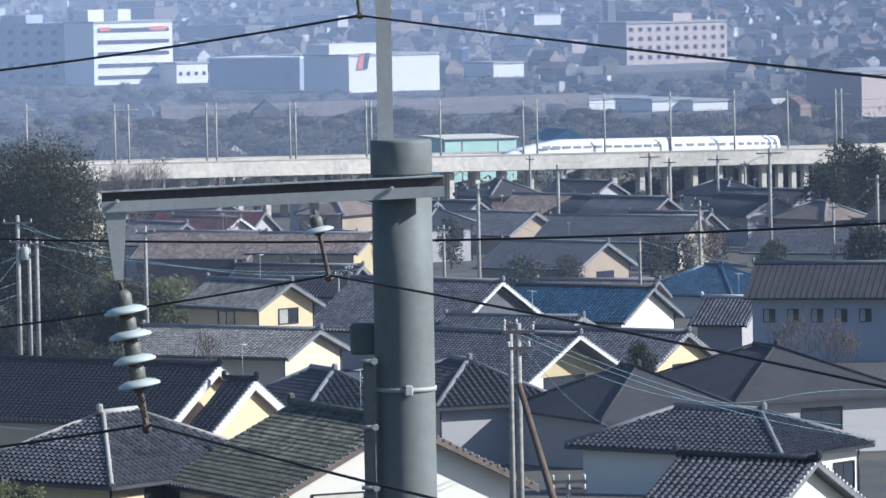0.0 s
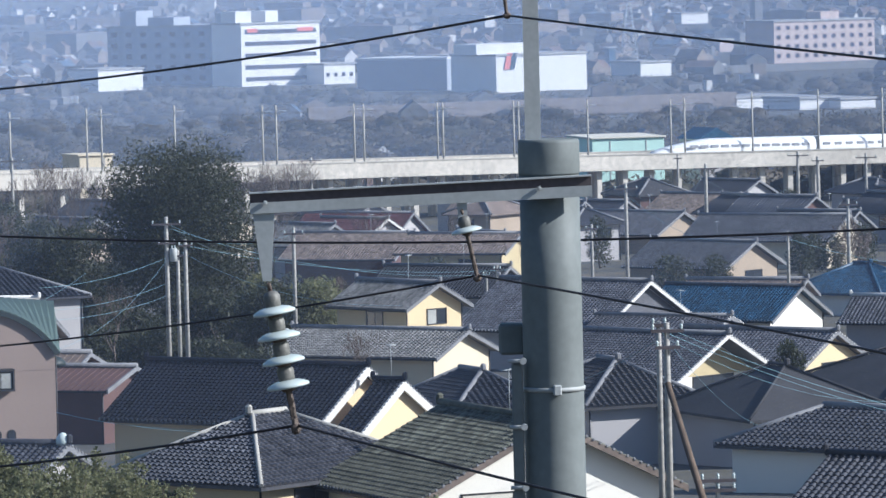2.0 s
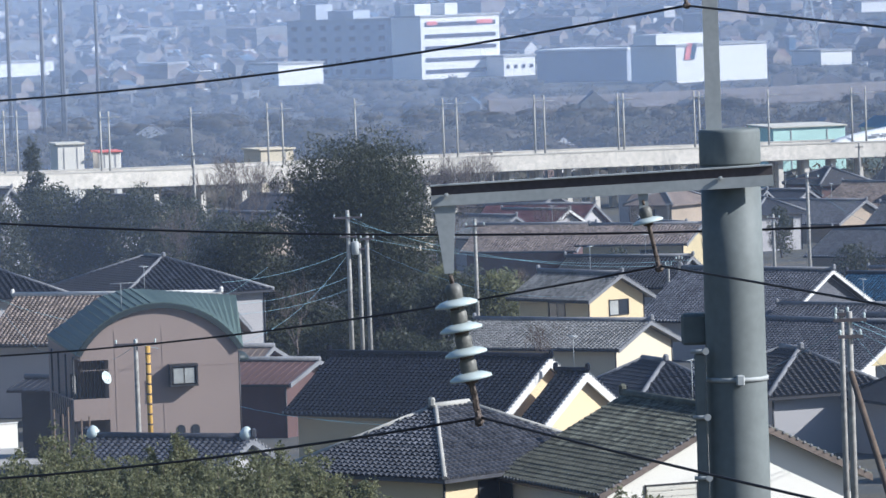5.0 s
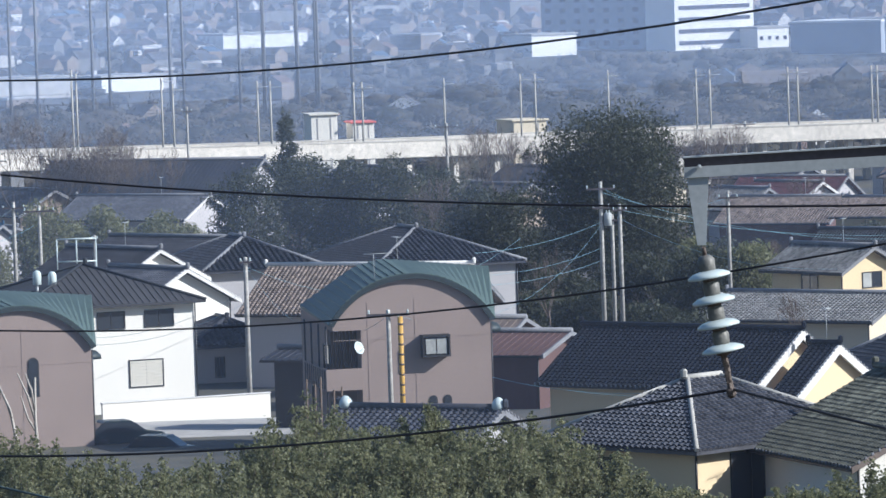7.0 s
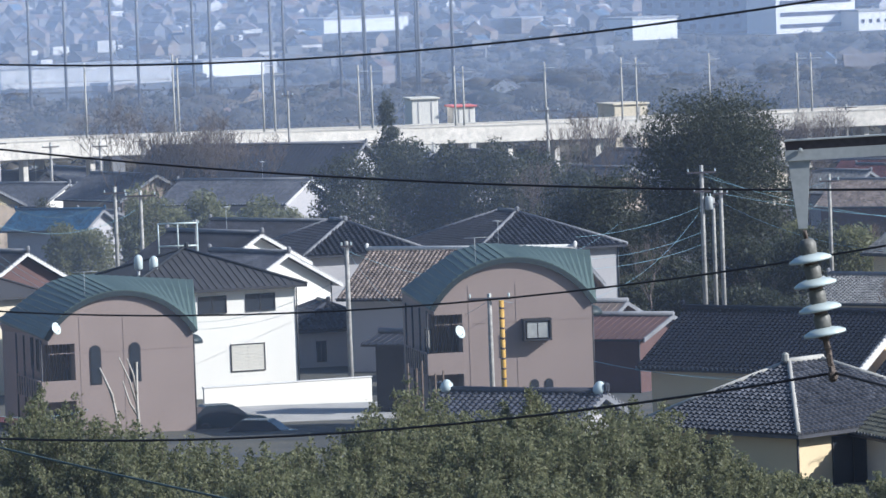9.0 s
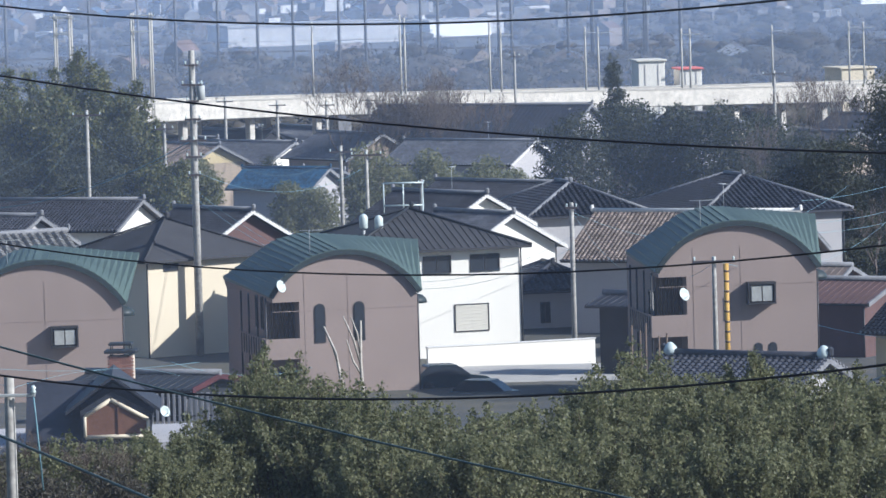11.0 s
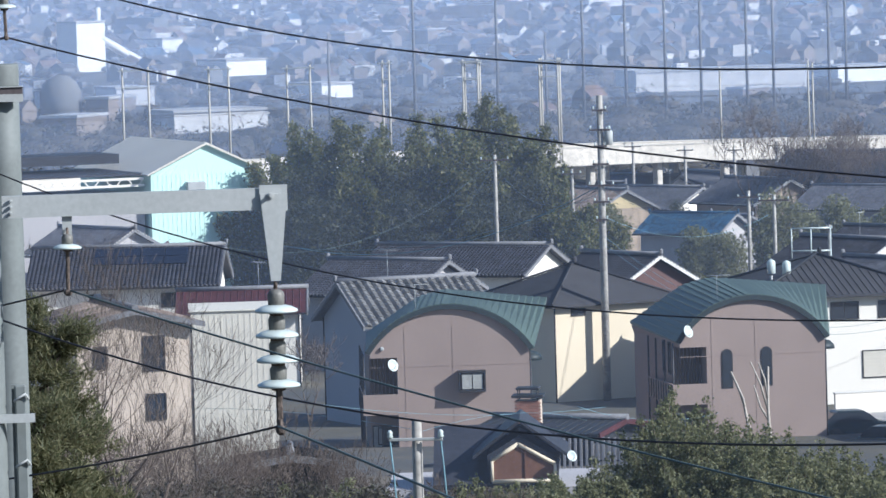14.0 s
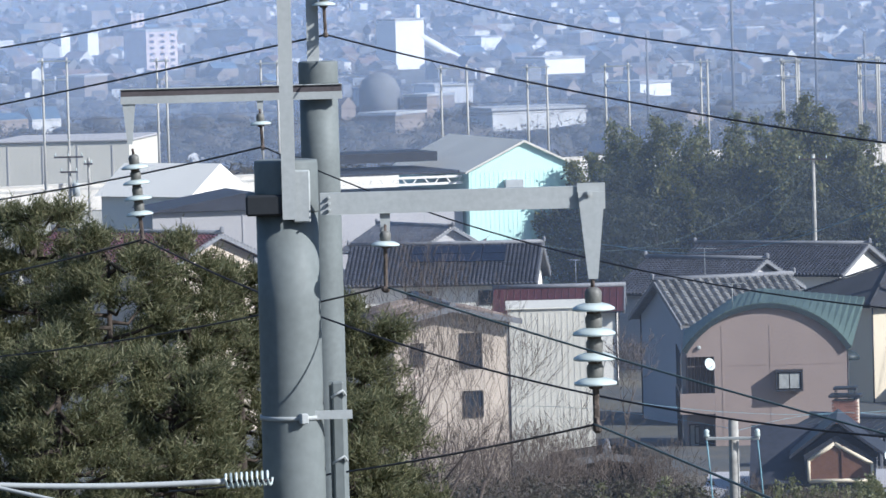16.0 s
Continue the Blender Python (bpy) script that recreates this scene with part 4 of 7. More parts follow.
def steel_pole_a():
    d = NEAR
    top = spot(962, 348, d)
    g = ground_at(top.x, top.y) - 0.5
    p = thing("steel_pole", "grey galvanised steel pole with one long crossarm", "utility pole", "steel poles close by", at=Matrix.Translation((top.x, top.y, g)) @ Matrix.Rotation(-math.atan2(top.x, top.y), 4, "Z"))
    bpy.context.view_layer.update()
    H = top.z - g
    r = 0.172
    pole_shaft(p, r, H)
    L = lambda u, v, dd=d: local(p, spot(u, v, dd))
    a, b = L(434, 446), L(1037, 428)
    z = (a.z + b.z) / 2
    bm = bmesh.new()
    channel(bm, a.x, b.x, z, 0.122, 0.07, -r - 0.08, lip=0.062)
    rise = math.atan2(b.z - a.z, b.x - a.x)
    mid = Vector(((a.x + b.x) / 2, 0, z))
    lean = Matrix.Translation(mid) @ Matrix.Rotation(-rise, 4, "Y") @ Matrix.Translation(-mid)
    arm = part("crossarm", bm, M_STEEL, p, "long galvanised channel crossarm", at=lean)
    # dark colour here stands in for the shade under the top flange
    part("shade_plate", block(((a.x + b.x) / 2, -r - 0.06, z + 0.026), (b.x - a.x - 0.004, 0.008, 0.056)), M_DULLSTEEL_SHADE, arm, "dark plate standing in for shade inside the channel")
    for x in (a.x + 0.09, b.x - 0.3):
        bm = bmesh.new()
        bolt(bm, x, -r - 0.085, z)
        part("bolt", bm, M_STEEL, arm)
    bm = bmesh.new()
    hanger(bm, a.x + 0.075, -r - 0.06, z - 0.05, 0.4, 0.125, 0.05)
    part("hanger_plate", bm, M_STEEL, arm)
    t0, t1 = L(464, 587), L(506, 845)
    t0.y = t1.y = -r - 0.06
    disc_string(p, t0, t1, 4)
    bm = bmesh.new()
    q = L(807, 454)
    hanger(bm, q.x, -r - 0.06, z - 0.05, 0.1, 0.06, 0.05)
    part("hanger_plate", bm, M_STEEL, arm)
    t0, t1 = L(807, 466), L(832, 586)
    t0.y = t1.y = -r - 0.06
    disc_string(p, t0, t1, 1, 0.72)
    # upright angle on the top, with the third insulator
    q = L(935, 348)
    bm = bmesh.new()
    hexa(bm, (q.x, 0.0, H + 0.4), (0.09, 0.009, 1.7))
    hexa(bm, (q.x + 0.041, 0.04, H + 0.4), (0.009, 0.08, 1.7))
    post = part("upright_angle", bm, M_STEEL, p, "upright galvanised angle bar")
    bm = bmesh.new()
    tube(bm, [(q.x, -0.03, H + 1.12), (q.x - 0.17, -0.03, H + 1.12)], 0.02, 8)
    part("side_bracket", bm, M_STEEL, p)
    t1 = L(894, 127)
    disc_string(p, (t1.x - 0.05, -0.03, H + 1.1), (t1.x, -0.03, t1.z), 1, 0.62)
    strap(p, r * 1.03, L(965, 789).z, 6)
    # cable pipe with its brackets, and the box behind
    q = L(898, 740)
    bm = bmesh.new()
    hexa(bm, (q.x, -0.1, q.z - 1.6), (0.066, 0.05, 3.2), None, 0.01)
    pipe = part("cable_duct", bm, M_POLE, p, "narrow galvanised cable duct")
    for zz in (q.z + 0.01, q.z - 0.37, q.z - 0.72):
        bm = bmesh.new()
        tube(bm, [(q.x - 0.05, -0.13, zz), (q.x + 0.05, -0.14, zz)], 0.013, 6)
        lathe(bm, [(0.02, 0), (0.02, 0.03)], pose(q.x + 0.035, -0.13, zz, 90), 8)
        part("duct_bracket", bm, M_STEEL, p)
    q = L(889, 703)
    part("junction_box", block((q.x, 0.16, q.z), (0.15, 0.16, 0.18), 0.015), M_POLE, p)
    return p


POLE_A = steel_pole_a()


def steel_pole_c():
    d = NEAR
    top = spot(-2137, 381, d)
    g = ground_at(top.x, top.y) - 0.5
    p = thing("steel_pole", "thick grey galvanised steel pole with a crossarm reaching out", "utility pole", "steel poles close by", at=Matrix.Translation((top.x, top.y, g)) @ Matrix.Rotation(-math.atan2(top.x, top.y), 4, "Z"))
    bpy.context.view_layer.update()
    H = top.z - g
    r = 0.178
    pole_shaft(p, r, H, 0.3)
    L = lambda u, v, dd=d: local(p, spot(u, v, dd))
    a, b = L(-2072, 457), L(-1578, 458)
    z = (a.z + b.z) / 2
    y = -r - 0.06
    bm = bmesh.new()
    channel(bm, a.x - 0.02, b.x, z, 0.125, 0.065, y)
    arm = part("crossarm", bm, M_STEEL, p, "pale galvanised channel crossarm")
    bm = bmesh.new()
    hexa(bm, (-0.09, 0, z), (0.29, 0.44, 0.12), None, 0.012)
    part("arm_clamp", bm, M_DARK, p, "dark clamp block round the pole")
    for k in range(3):
        bm = bmesh.new()
        bolt(bm, a.x + 0.03, y - 0.005, z - 0.035 + 0.035 * k, 0.011)
        part("bolt", bm, M_STEEL, arm)
    bm = bmesh.new()
    hexa(bm, (b.x - 0.075, y - 0.008, z + 0.005), (0.16, 0.01, 0.15))
    hanger(bm, b.x - 0.075, y - 0.02, z + 0.03, 0.5, 0.155, 0.055)
    bolt(bm, b.x - 0.09, y - 0.026, z + 0.02, 0.02)
    part("hanger_plate", bm, M_STEEL, arm)
    t0, t1 = L(-1602, 602), L(-1601, 865)
    t0.y = t1.y = y
    disc_string(p, t0, t1, 4)
    q = L(-1965, 478)
    bm = bmesh.new()
    hanger(bm, q.x, y + 0.03, z - 0.05, 0.14, 0.06, 0.05)
    part("hanger_plate", bm, M_STEEL, arm)
    t0, t1 = L(-1965, 497), L(-1967, 610)
    t0.y = t1.y = y
    disc_string(p, t0, t1, 1, 0.66)
    q = L(-2132, 483)
    bm = bmesh.new()
    hexa(bm, (q.x, -r - 0.05, q.z + 0.9), (0.075, 0.009, 1.8))
    hexa(bm, (q.x - 0.037, -r - 0.02, q.z + 0.9), (0.009, 0.07, 1.8))
    part("upright_angle", bm, M_STEEL, p, "upright galvanised angle bar")
    bm = bmesh.new()
    hexa(bm, (q.x + 0.07, -r - 0.01, q.z + 0.13), (0.1, 0.05, 0.3), None, 0.008)
    part("plate", bm, M_STEEL, p)
    strap(p, r * 1.03, L(-2115, 836).z, 18)
    q = L(-2056, 791)
    bm = bmesh.new()
    hexa(bm, (q.x, -0.02, q.z - 1.5), (0.07, 0.05, 3.1), None, 0.01)
    hexa(bm, (q.x - 0.04, 0.03, q.z - 1.5), (0.02, 0.03, 3.1))
    part("cable_duct", bm, M_POLE, p, "narrow galvanised cable duct")
    for zz in (q.z - 0.02, q.z - 0.4, q.z - 0.76):
        bm = bmesh.new()
        tube(bm, [(q.x - 0.04, -0.06, zz - 0.02), (q.x + 0.03, -0.06, zz + 0.02), (q.x + 0.045, -0.05, zz - 0.01)], 0.009, 6)
        part("duct_bracket", bm, M_STEEL, p)
    part("stay_arm", block(((q.x + r) / 2 - 0.02, -0.12, L(-2085, 832).z), (q.x - r + 0.2, 0.012, 0.05)), M_STEEL, p)
    return p


POLE_C = steel_pole_c()
FAR_POLE = 56.0


def steel_pole_b():
    d = FAR_POLE
    top = spot(-2075, 208, d)
    g = ground_at(top.x, top.y) - 0.5
    p = thing("steel_pole", "grey galvanised steel pole with crossarm and upright bar", "utility pole", "steel poles close by", at=Matrix.Translation((top.x, top.y, g)) @ Matrix.Rotation(-math.atan2(top.x, top.y), 4, "Z"))
    bpy.context.view_layer.update()
    H = top.z - g
    r = 0.19
    pole_shaft(p, r, H, 0.22)
    L = lambda u, v, dd=d: local(p, spot(u, v, dd))
    a, b = L(-2424, 262), L(-2034, 258)
    z = (a.z + b.z) / 2
    y = -r - 0.08
    bm = bmesh.new()
    channel(bm, a.x, b.x, z, 0.15, 0.08, y, lip=0.075)
    arm = part("crossarm", bm, M_STEEL, p, "long galvanised channel crossarm")
    # same painted shade in the upper half of this arm
    part("shade_plate", block(((a.x + b.x) / 2, y + 0.02, z + 0.032), (b.x - a.x - 0.004, 0.008, 0.07)), M_DULLSTEEL_SHADE, arm, "dark plate standing in for shade inside the channel")
    bm = bmesh.new()
    hanger(bm, a.x + 0.08, y + 0.02, z - 0.05, 0.42, 0.13, 0.05)
    part("hanger_plate", bm, M_STEEL, arm)
    t0, t1 = L(-2405, 352), L(-2392, 514)
    t0.y = t1.y = y
    disc_string(p, t0, t1, 4, 1.08)
    q = L(-2179, 272)
    bm = bmesh.new()
    hanger(bm, q.x, y + 0.02, z - 0.05, 0.12, 0.07, 0.05)
    part("hanger_plate", bm, M_STEEL, arm)
    t0, t1 = L(-2180, 288), L(-2176, 356)
    t0.y = t1.y = y
    disc_string(p, t0, t1, 1, 0.85)
    q = L(-2083, 159)
    bm = bmesh.new()
    hexa(bm, (q.x, 0, H + 0.7), (0.12, 0.012, 1.8))
    part("upright_angle", bm, M_STEEL, p)
    bm = bmesh.new()
    tube(bm, [(q.x, -0.05, H + 0.85), (q.x + 0.15, -0.05, H + 0.85)], 0.025, 8)
    part("side_bracket", bm, M_STEEL, p)
    t1 = L(-2060, 161)
    disc_string(p, (t1.x - 0.02, -0.05, H + 0.86), (t1.x, -0.05, t1.z), 2, 0.95)
    return p


POLE_B = steel_pole_b()


def hang_through(name, a, mid, b, r, label, mat=M_WIRE, group="overhead cables"):
    """A cable from a to b, hanging so low that it passes the dip given at a bearing between them."""
    a, b = spot(*a), spot(*b)
    lo, hi = 0.0, 1.0
    ua = math.atan2(a.x, a.y)
    grow_right = math.atan2(b.x, b.y) > ua
    for _ in range(50):
        s = (lo + hi) / 2
        p = a.lerp(b, s)
        if (math.atan2(p.x, p.y) * UNIT < mid[0]) == grow_right:
            lo = s
        else:
            hi = s
    p = a.lerp(b, s)
    z = EYE - math.hypot(p.x, p.y) * mid[1] / UNIT
    bm = bmesh.new()
    cable(bm, a, b, (p.z - z) / (4 * s * (1 - s)), r, 40)
    return solo(name, bm, mat, label, "cable", group)


yA = NEAR - 0.23
yB = FAR_POLE - 0.27
C_BLACK = "thin black overhead cable between the steel poles"
hang_through("cable", (894, 127, NEAR), (-851, 252), (-2226, -25, FAR_POLE), 0.008, C_BLACK)
hang_through("cable", (832, 586, yA), (-466, 706), (-2176, 356, yB), 0.007, C_BLACK)
hang_through("cable", (506, 845, yA), (-572, 925), (-2392, 514, yB), 0.009, C_BLACK)
hang_through("cable", (894, 127, NEAR), (1355, 192), (1952, 268, 24), 0.007, C_BLACK)
hang_through("cable", (832, 586, yA), (1288, 681), (1945, 830, 24), 0.007, C_BLACK)
hang_through("cable", (506, 845, yA), (802, 930), (1142, 1021, 28), 0.008, C_BLACK)
hang_through("cable", (-2060, 161, FAR_POLE), (-778, 421), (1949, 503, 36), 0.009, C_BLACK)
hang_through("cable", (-2060, 161, FAR_POLE), (-2387, 223), (-2837, 303, 70), 0.011, C_BLACK)
hang_through("cable", (-2176, 356, yB), (-2393, 398), (-2842, 456, 70), 0.010, C_BLACK)
hang_through("cable", (-2392, 514, yB), (-2547, 549), (-2847, 601, 70), 0.011, C_BLACK)
hang_through("cable", (-2229, 95, FAR_POLE), (-2435, 137), (-2834, 188, 70), 0.010, C_BLACK)
hang_through("cable", (-1601, 865, NEAR - 0.24), (-1424, 944), (-1107, 1091, 26), 0.007, "dull dark cable running down the hillside", M_WIRE2)
hang_through("cable", (-1967, 610, NEAR - 0.24), (-1220, 854), (-225, 1120, 26), 0.006, "dull green cable running down the hillside", M_WIRE2)
hang_through("cable", (-1601, 865, NEAR - 0.24), (-1836, 908), (-2359, 963, 40), 0.007, C_BLACK)
hang_through("cable", (-1967, 610, NEAR - 0.24), (-2029, 623), (-2751, 719, 44), 0.006, C_BLACK)


def spiral_cable():
    """A grey insulated cable that ends in a spiral grip on the thick pole."""
    t = thing("insulated_cable", "grey-green insulated cable with a coiled white grip", "cable", "overhead cables")
    a, b = spot(-2718, 938, 32.3), spot(-2261, 948, 32.3)
    c = spot(-2178, 944, 32.3)
    bm = bmesh.new()
    cable(bm, a, b, 0.02, 0.017, 20, 8)
    part("sheath", bm, M_STEEL, t)
    bm = bmesh.new()
    cable(bm, a - Vector((0, 0, 0.035)), c - Vector((0, 0, 0.015)), 0.0, 0.009, 8, 6)
    part("carrier_wire", bm, M_WIRE, t)
    bm = bmesh.new()
    pts = []
    for i in range(121):
        q = b.lerp(c, i / 120)
        an = i / 120 * 2 * math.pi * 9
        pts.append(q + Vector((0, math.cos(an) * 0.03, math.sin(an) * 0.04)))
    tube(bm, pts, 0.008, 6)
    part("spiral_grip", bm, M_PORC, t)
    bm = bmesh.new()
    cable(bm, spot(-2698, 937, 31.8), spot(-2530, 980, 31.6), 0.0, 0.012, 6, 6)
    part("tail_wire", bm, M_STEEL, t)


spiral_cable()


# ---- the three houses with barrel roofs ----
def barrel_house(label, u, v, d, psi, w, l, rise, flared, features, seed):
    """A rendered two-storey house under a barrel roof; (u, v, d) is the crown of its front."""
    tip = spot(u, v, d)
    rot = Matrix.Rotation(radians(psi), 4, "Z")
    g = ground_at(tip.x, tip.y) - 0.3
    h = thing("house", label, "house", "houses with barrel roofs", at=Matrix.Translation((tip.x, tip.y, g)) @ rot)
    H = tip.z - g
    R = (w * w / 4 + rise * rise) / (2 * rise)
    half = math.asin(w / 2 / R)
    n = 28
    arc = lambda k, out=0.0, ext=0.0: [((R + k) * math.sin(t), H - 0.04 - R + (R + k) * math.cos(t)) for t in [(-half - ext) + (2 * half + 2 * ext) * i / n for i in range(n + 1)]]
    notch, deep, eave = 1.45, 1.7, H - rise
    # the roof sheet widens from the front arch to a straight, one-sided slope at the back
    left, crown, right = Vector((-4.1, -2.1)), Vector((-0.5, 0.25)), Vector((flared, -0.5))

    def back(k, ext=0.0):
        out = []
        for i in range(n + 1):
            f = i / n
            q = left.lerp(crown, f / 0.38) if f < 0.38 else crown.lerp(right, (f - 0.38) / 0.62)
            out.append((q.x, H + q.y + k - 0.25 * math.exp(-((f - 0.38) / 0.05) ** 2)))
        return out

    def ring_at(y, k, ext=0.0):
        f = y / (l + 0.25)
        return [((1 - f) * x0 + f * x1, (1 - f) * z0 + f * z1) for (x0, z0), (x1, z1) in zip(arc(k, ext=ext), back(k))]
    bm = bmesh.new()
    prism(bm, [(w / 2, 0)] + ring_at(0, 0)[::-1] + [(-w / 2, eave - 0.5), (-w / 2 + notch, eave - 0.5), (-w / 2 + notch, 0)], 0, deep)
    cuts = []
    for y in (deep, l):
        cuts.append([bm.verts.new((x, y, z)) for x, z in [(w / 2, 0), (w / 2, eave - 0.3)] + [q for q in ring_at(y, -0.06)[::-1] if abs(q[0]) < 99] + [(-w / 2, eave - 0.5), (-w / 2, 0)]])
    bm.faces.new(cuts[0])
    bm.faces.new(cuts[1][::-1])
    m = len(cuts[0])
    for i in range(m):
        bm.faces.new((cuts[0][i], cuts[1][i], cuts[1][(i + 1) % m], cuts[0][(i + 1) % m]))
    bmesh.ops.recalc_face_normals(bm, faces=bm.faces[:])
    part("wall", bm, M_MAUVE, h)
    bm = bmesh.new()
    rings = []
    for y in (-0.15, l + 0.25):
        ring = ring_at(max(0, y), 0.13, 0.05) + ring_at(max(0, y), 0.015, 0.05)[::-1]
        rings.append([bm.verts.new((x, y, z)) for x, z in ring])
    fr, bk = rings
    bm.faces.new(fr)
    bm.faces.new(bk[::-1])
    for i in range(len(fr)):
        bm.faces.new((fr[i], bk[i], bk[(i + 1) % len(fr)], fr[(i + 1) % len(fr)]))
    bmesh.ops.recalc_face_normals(bm, faces=bm.faces[:])
    roof = part("roof", bm, M_GREENROOF, h)
    bm = bmesh.new()
    o2, i2 = arc(0.12, ext=0.045), arc(-0.14, ext=0.045)
    prism(bm, o2 + i2[::-1], -0.22, -0.12)
    part("verge_trim", bm, M_GREENEDGE, roof, "dark metal edge of the barrel roof")
    # stepped courses of sheet metal, each lapping over the one below
    front, rear = ring_at(0, 0.135, 0.05), ring_at(l + 0.25, 0.135)
    for i in range(n):
        (xa, za), (xb, zb), (xc, zc), (xd, zd) = front[i], front[i + 1], rear[i + 1], rear[i]
        ka, kb = (0.055, 0.0) if i < n // 2 else (0.0, 0.055)
        bm = bmesh.new()
        vs = [bm.verts.new(q) for q in ((xa, -0.17, za + ka), (xb, -0.17, zb + kb), (xc, l + 0.27, zc + kb), (xd, l + 0.27, zd + ka),
                                        (xa, -0.17, za - 0.02), (xb, -0.17, zb - 0.02), (xc, l + 0.27, zc - 0.02), (xd, l + 0.27, zd - 0.02))]
        for f in ((0, 1, 2, 3), (7, 6, 5, 4), (0, 4, 5, 1), (1, 5, 6, 2), (2, 6, 7, 3), (3, 7, 4, 0)):
            bm.faces.new([vs[c] for c in f])
        bmesh.ops.recalc_face_normals(bm, faces=bm.faces[:])
        part("roof_course", bm, M_GREENROOF, roof)
    bm = bmesh.new()
    for x in (-w * 0.28, w * 0.02):
        hexa(bm, (x, -0.006, H * 0.45), (0.03, 0.02, H * 0.82))
    hexa(bm, (0, -0.006, H - rise - 1.0), (w, 0.016, 0.03))
    part("render_joint", bm, M_MAUVE, h)
    for kind, x, z, a, b in features:
        if kind == "box":
            add_window(h, pose(x, -0.05, H - z), a, b, "box")
        elif kind == "curtain":
            add_window(h, pose(x, deep - 0.02, H - z), a, b, "curtain")
        elif kind == "arch":
            win = thing_arch(h, x, H - z, a, b)
        elif kind == "dish":
            dish(h, pose(x, -0.35, H - z), a)
        elif kind == "vent":
            bm = bmesh.new()
            lathe(bm, [(0.11, 0), (0.11, 0.1), (0.06, 0.14)], pose(x, -0.01, H - z, 90), 12)
            part("vent_cap", bm, M_STEEL, h)
        elif kind == "side":
            add_window(h, wall_pose("l", w, l, x, H - z), a, b, "plain")
    # curved hood at the eave on the right flank
    bm = bmesh.new()
    lathe(bm, [(0.75, 0), (0.72, 0.2), (0.5, 0.42), (0.15, 0.52)], pose(w / 2, 0.9, H - rise - 0.9), 16)
    part("porch_hood", bm, M_GREENEDGE, h)
    # balcony on the left flank
    bm = bmesh.new()
    x0, x1, zb = -w / 2 - 0.4, -w / 2 + notch, eave - 3.55
    hexa(bm, ((x0 + x1) / 2 - 0.006, deep / 2 + 0.06, zb + 0.1), (x1 - x0, deep - 0.16, 0.2))
    hexa(bm, (x0 + 0.06, 3.4, zb + 0.55), (0.12, 6.6, 1.1))
    hexa(bm, ((x0 + x1) / 2 - 0.006, 0.04, zb + 0.55), (x1 - x0, 0.12, 1.1))
    balcony = part("balcony", bm, M_MAUVE, h)
    for k in range(10):
        part("slat", block((x0 - 0.03, 0.5 + 0.64 * k, zb + 0.55), (0.05, 0.1, 1.0)), M_FRAME, balcony)
    for y in (0.15, 2.4, 4.6, 6.6):
        bm = bmesh.new()
        tube(bm, [(x0 + 0.06, y, 0), (x0 + 0.06, y, eave - 0.25)], 0.05, 6)
        part("balcony_post", bm, M_FRAME, h)
    for k in range(7):
        part("louvre", block((x1 - 1.3 + 0.2 * k, deep - 0.5, eave - 1.55), (0.15, 0.05, 1.9), 0.01), M_WOODPOLE, h, "dark vertical louvre of the veranda")
    add_window(h, pose(-w / 2 + 0.62, deep - 0.02, zb - 1.5), 1.0, 1.6, "curtain")
    bm = bmesh.new()
    tube(bm, [(w / 2 + 0.06, 0.1, 0), (w / 2 + 0.06, 0.1, H - rise - 0.4)], 0.045, 6)
    part("downpipe", bm, M_FRAME, h)
    aerial(h, pose(-w * 0.2, 1.2, H - 0.2), 1.3)
    return h


def thing_arch(h, x, z, w, ht):
    """A slim arched window, its head at z."""
    out = [(w / 2 * math.cos(t), z - w / 2 + w / 2 * math.sin(t)) for t in [math.pi * i / 10 for i in range(11)]]
    bm = bmesh.new()
    prism(bm, [(w / 2, z - ht)] + out + [(-w / 2, z - ht)], -0.03, 0.05, Matrix.Translation((x, 0, 0)))
    win = part("arched_window", bm, M_FRAME, h)
    s = 0.8
    out2 = [(w / 2 * s * math.cos(t), z - w / 2 + w / 2 * s * math.sin(t)) for t in [math.pi * i / 10 for i in range(11)]]
    bm = bmesh.new()
    prism(bm, [(w / 2 * s, z - ht + 0.08)] + out2 + [(-w / 2 * s, z - ht + 0.08)], -0.045, 0.0, Matrix.Translation((x, 0, 0)))
    part("pane", bm, M_GLASS, win)
    return win


def dish(parent, m, r=0.3):
    """A satellite dish on its arm."""
    bm = bmesh.new()
    lathe(bm, [(0.02, 0.0), (r * 0.5, 0.02), (r * 0.85, 0.065), (r, 0.1), (r, 0.115), (r * 0.8, 0.08), (r * 0.4, 0.035), (0.03, 0.02)], pose(0, 0, 0, 70, 0, 38), 20)
    ob = part("satellite_dish", bm, M_PORC, parent, "white satellite dish", at=m)
    bm = bmesh.new()
    tube(bm, [(0, 0, 0), (0, 0.35, -0.1)], 0.025, 6)
    tube(bm, [(0, 0, -r * 0.8), (0.2, -0.35, 0)], 0.015, 6)
    part("dish_arm", bm, M_STEEL, ob)
    return ob


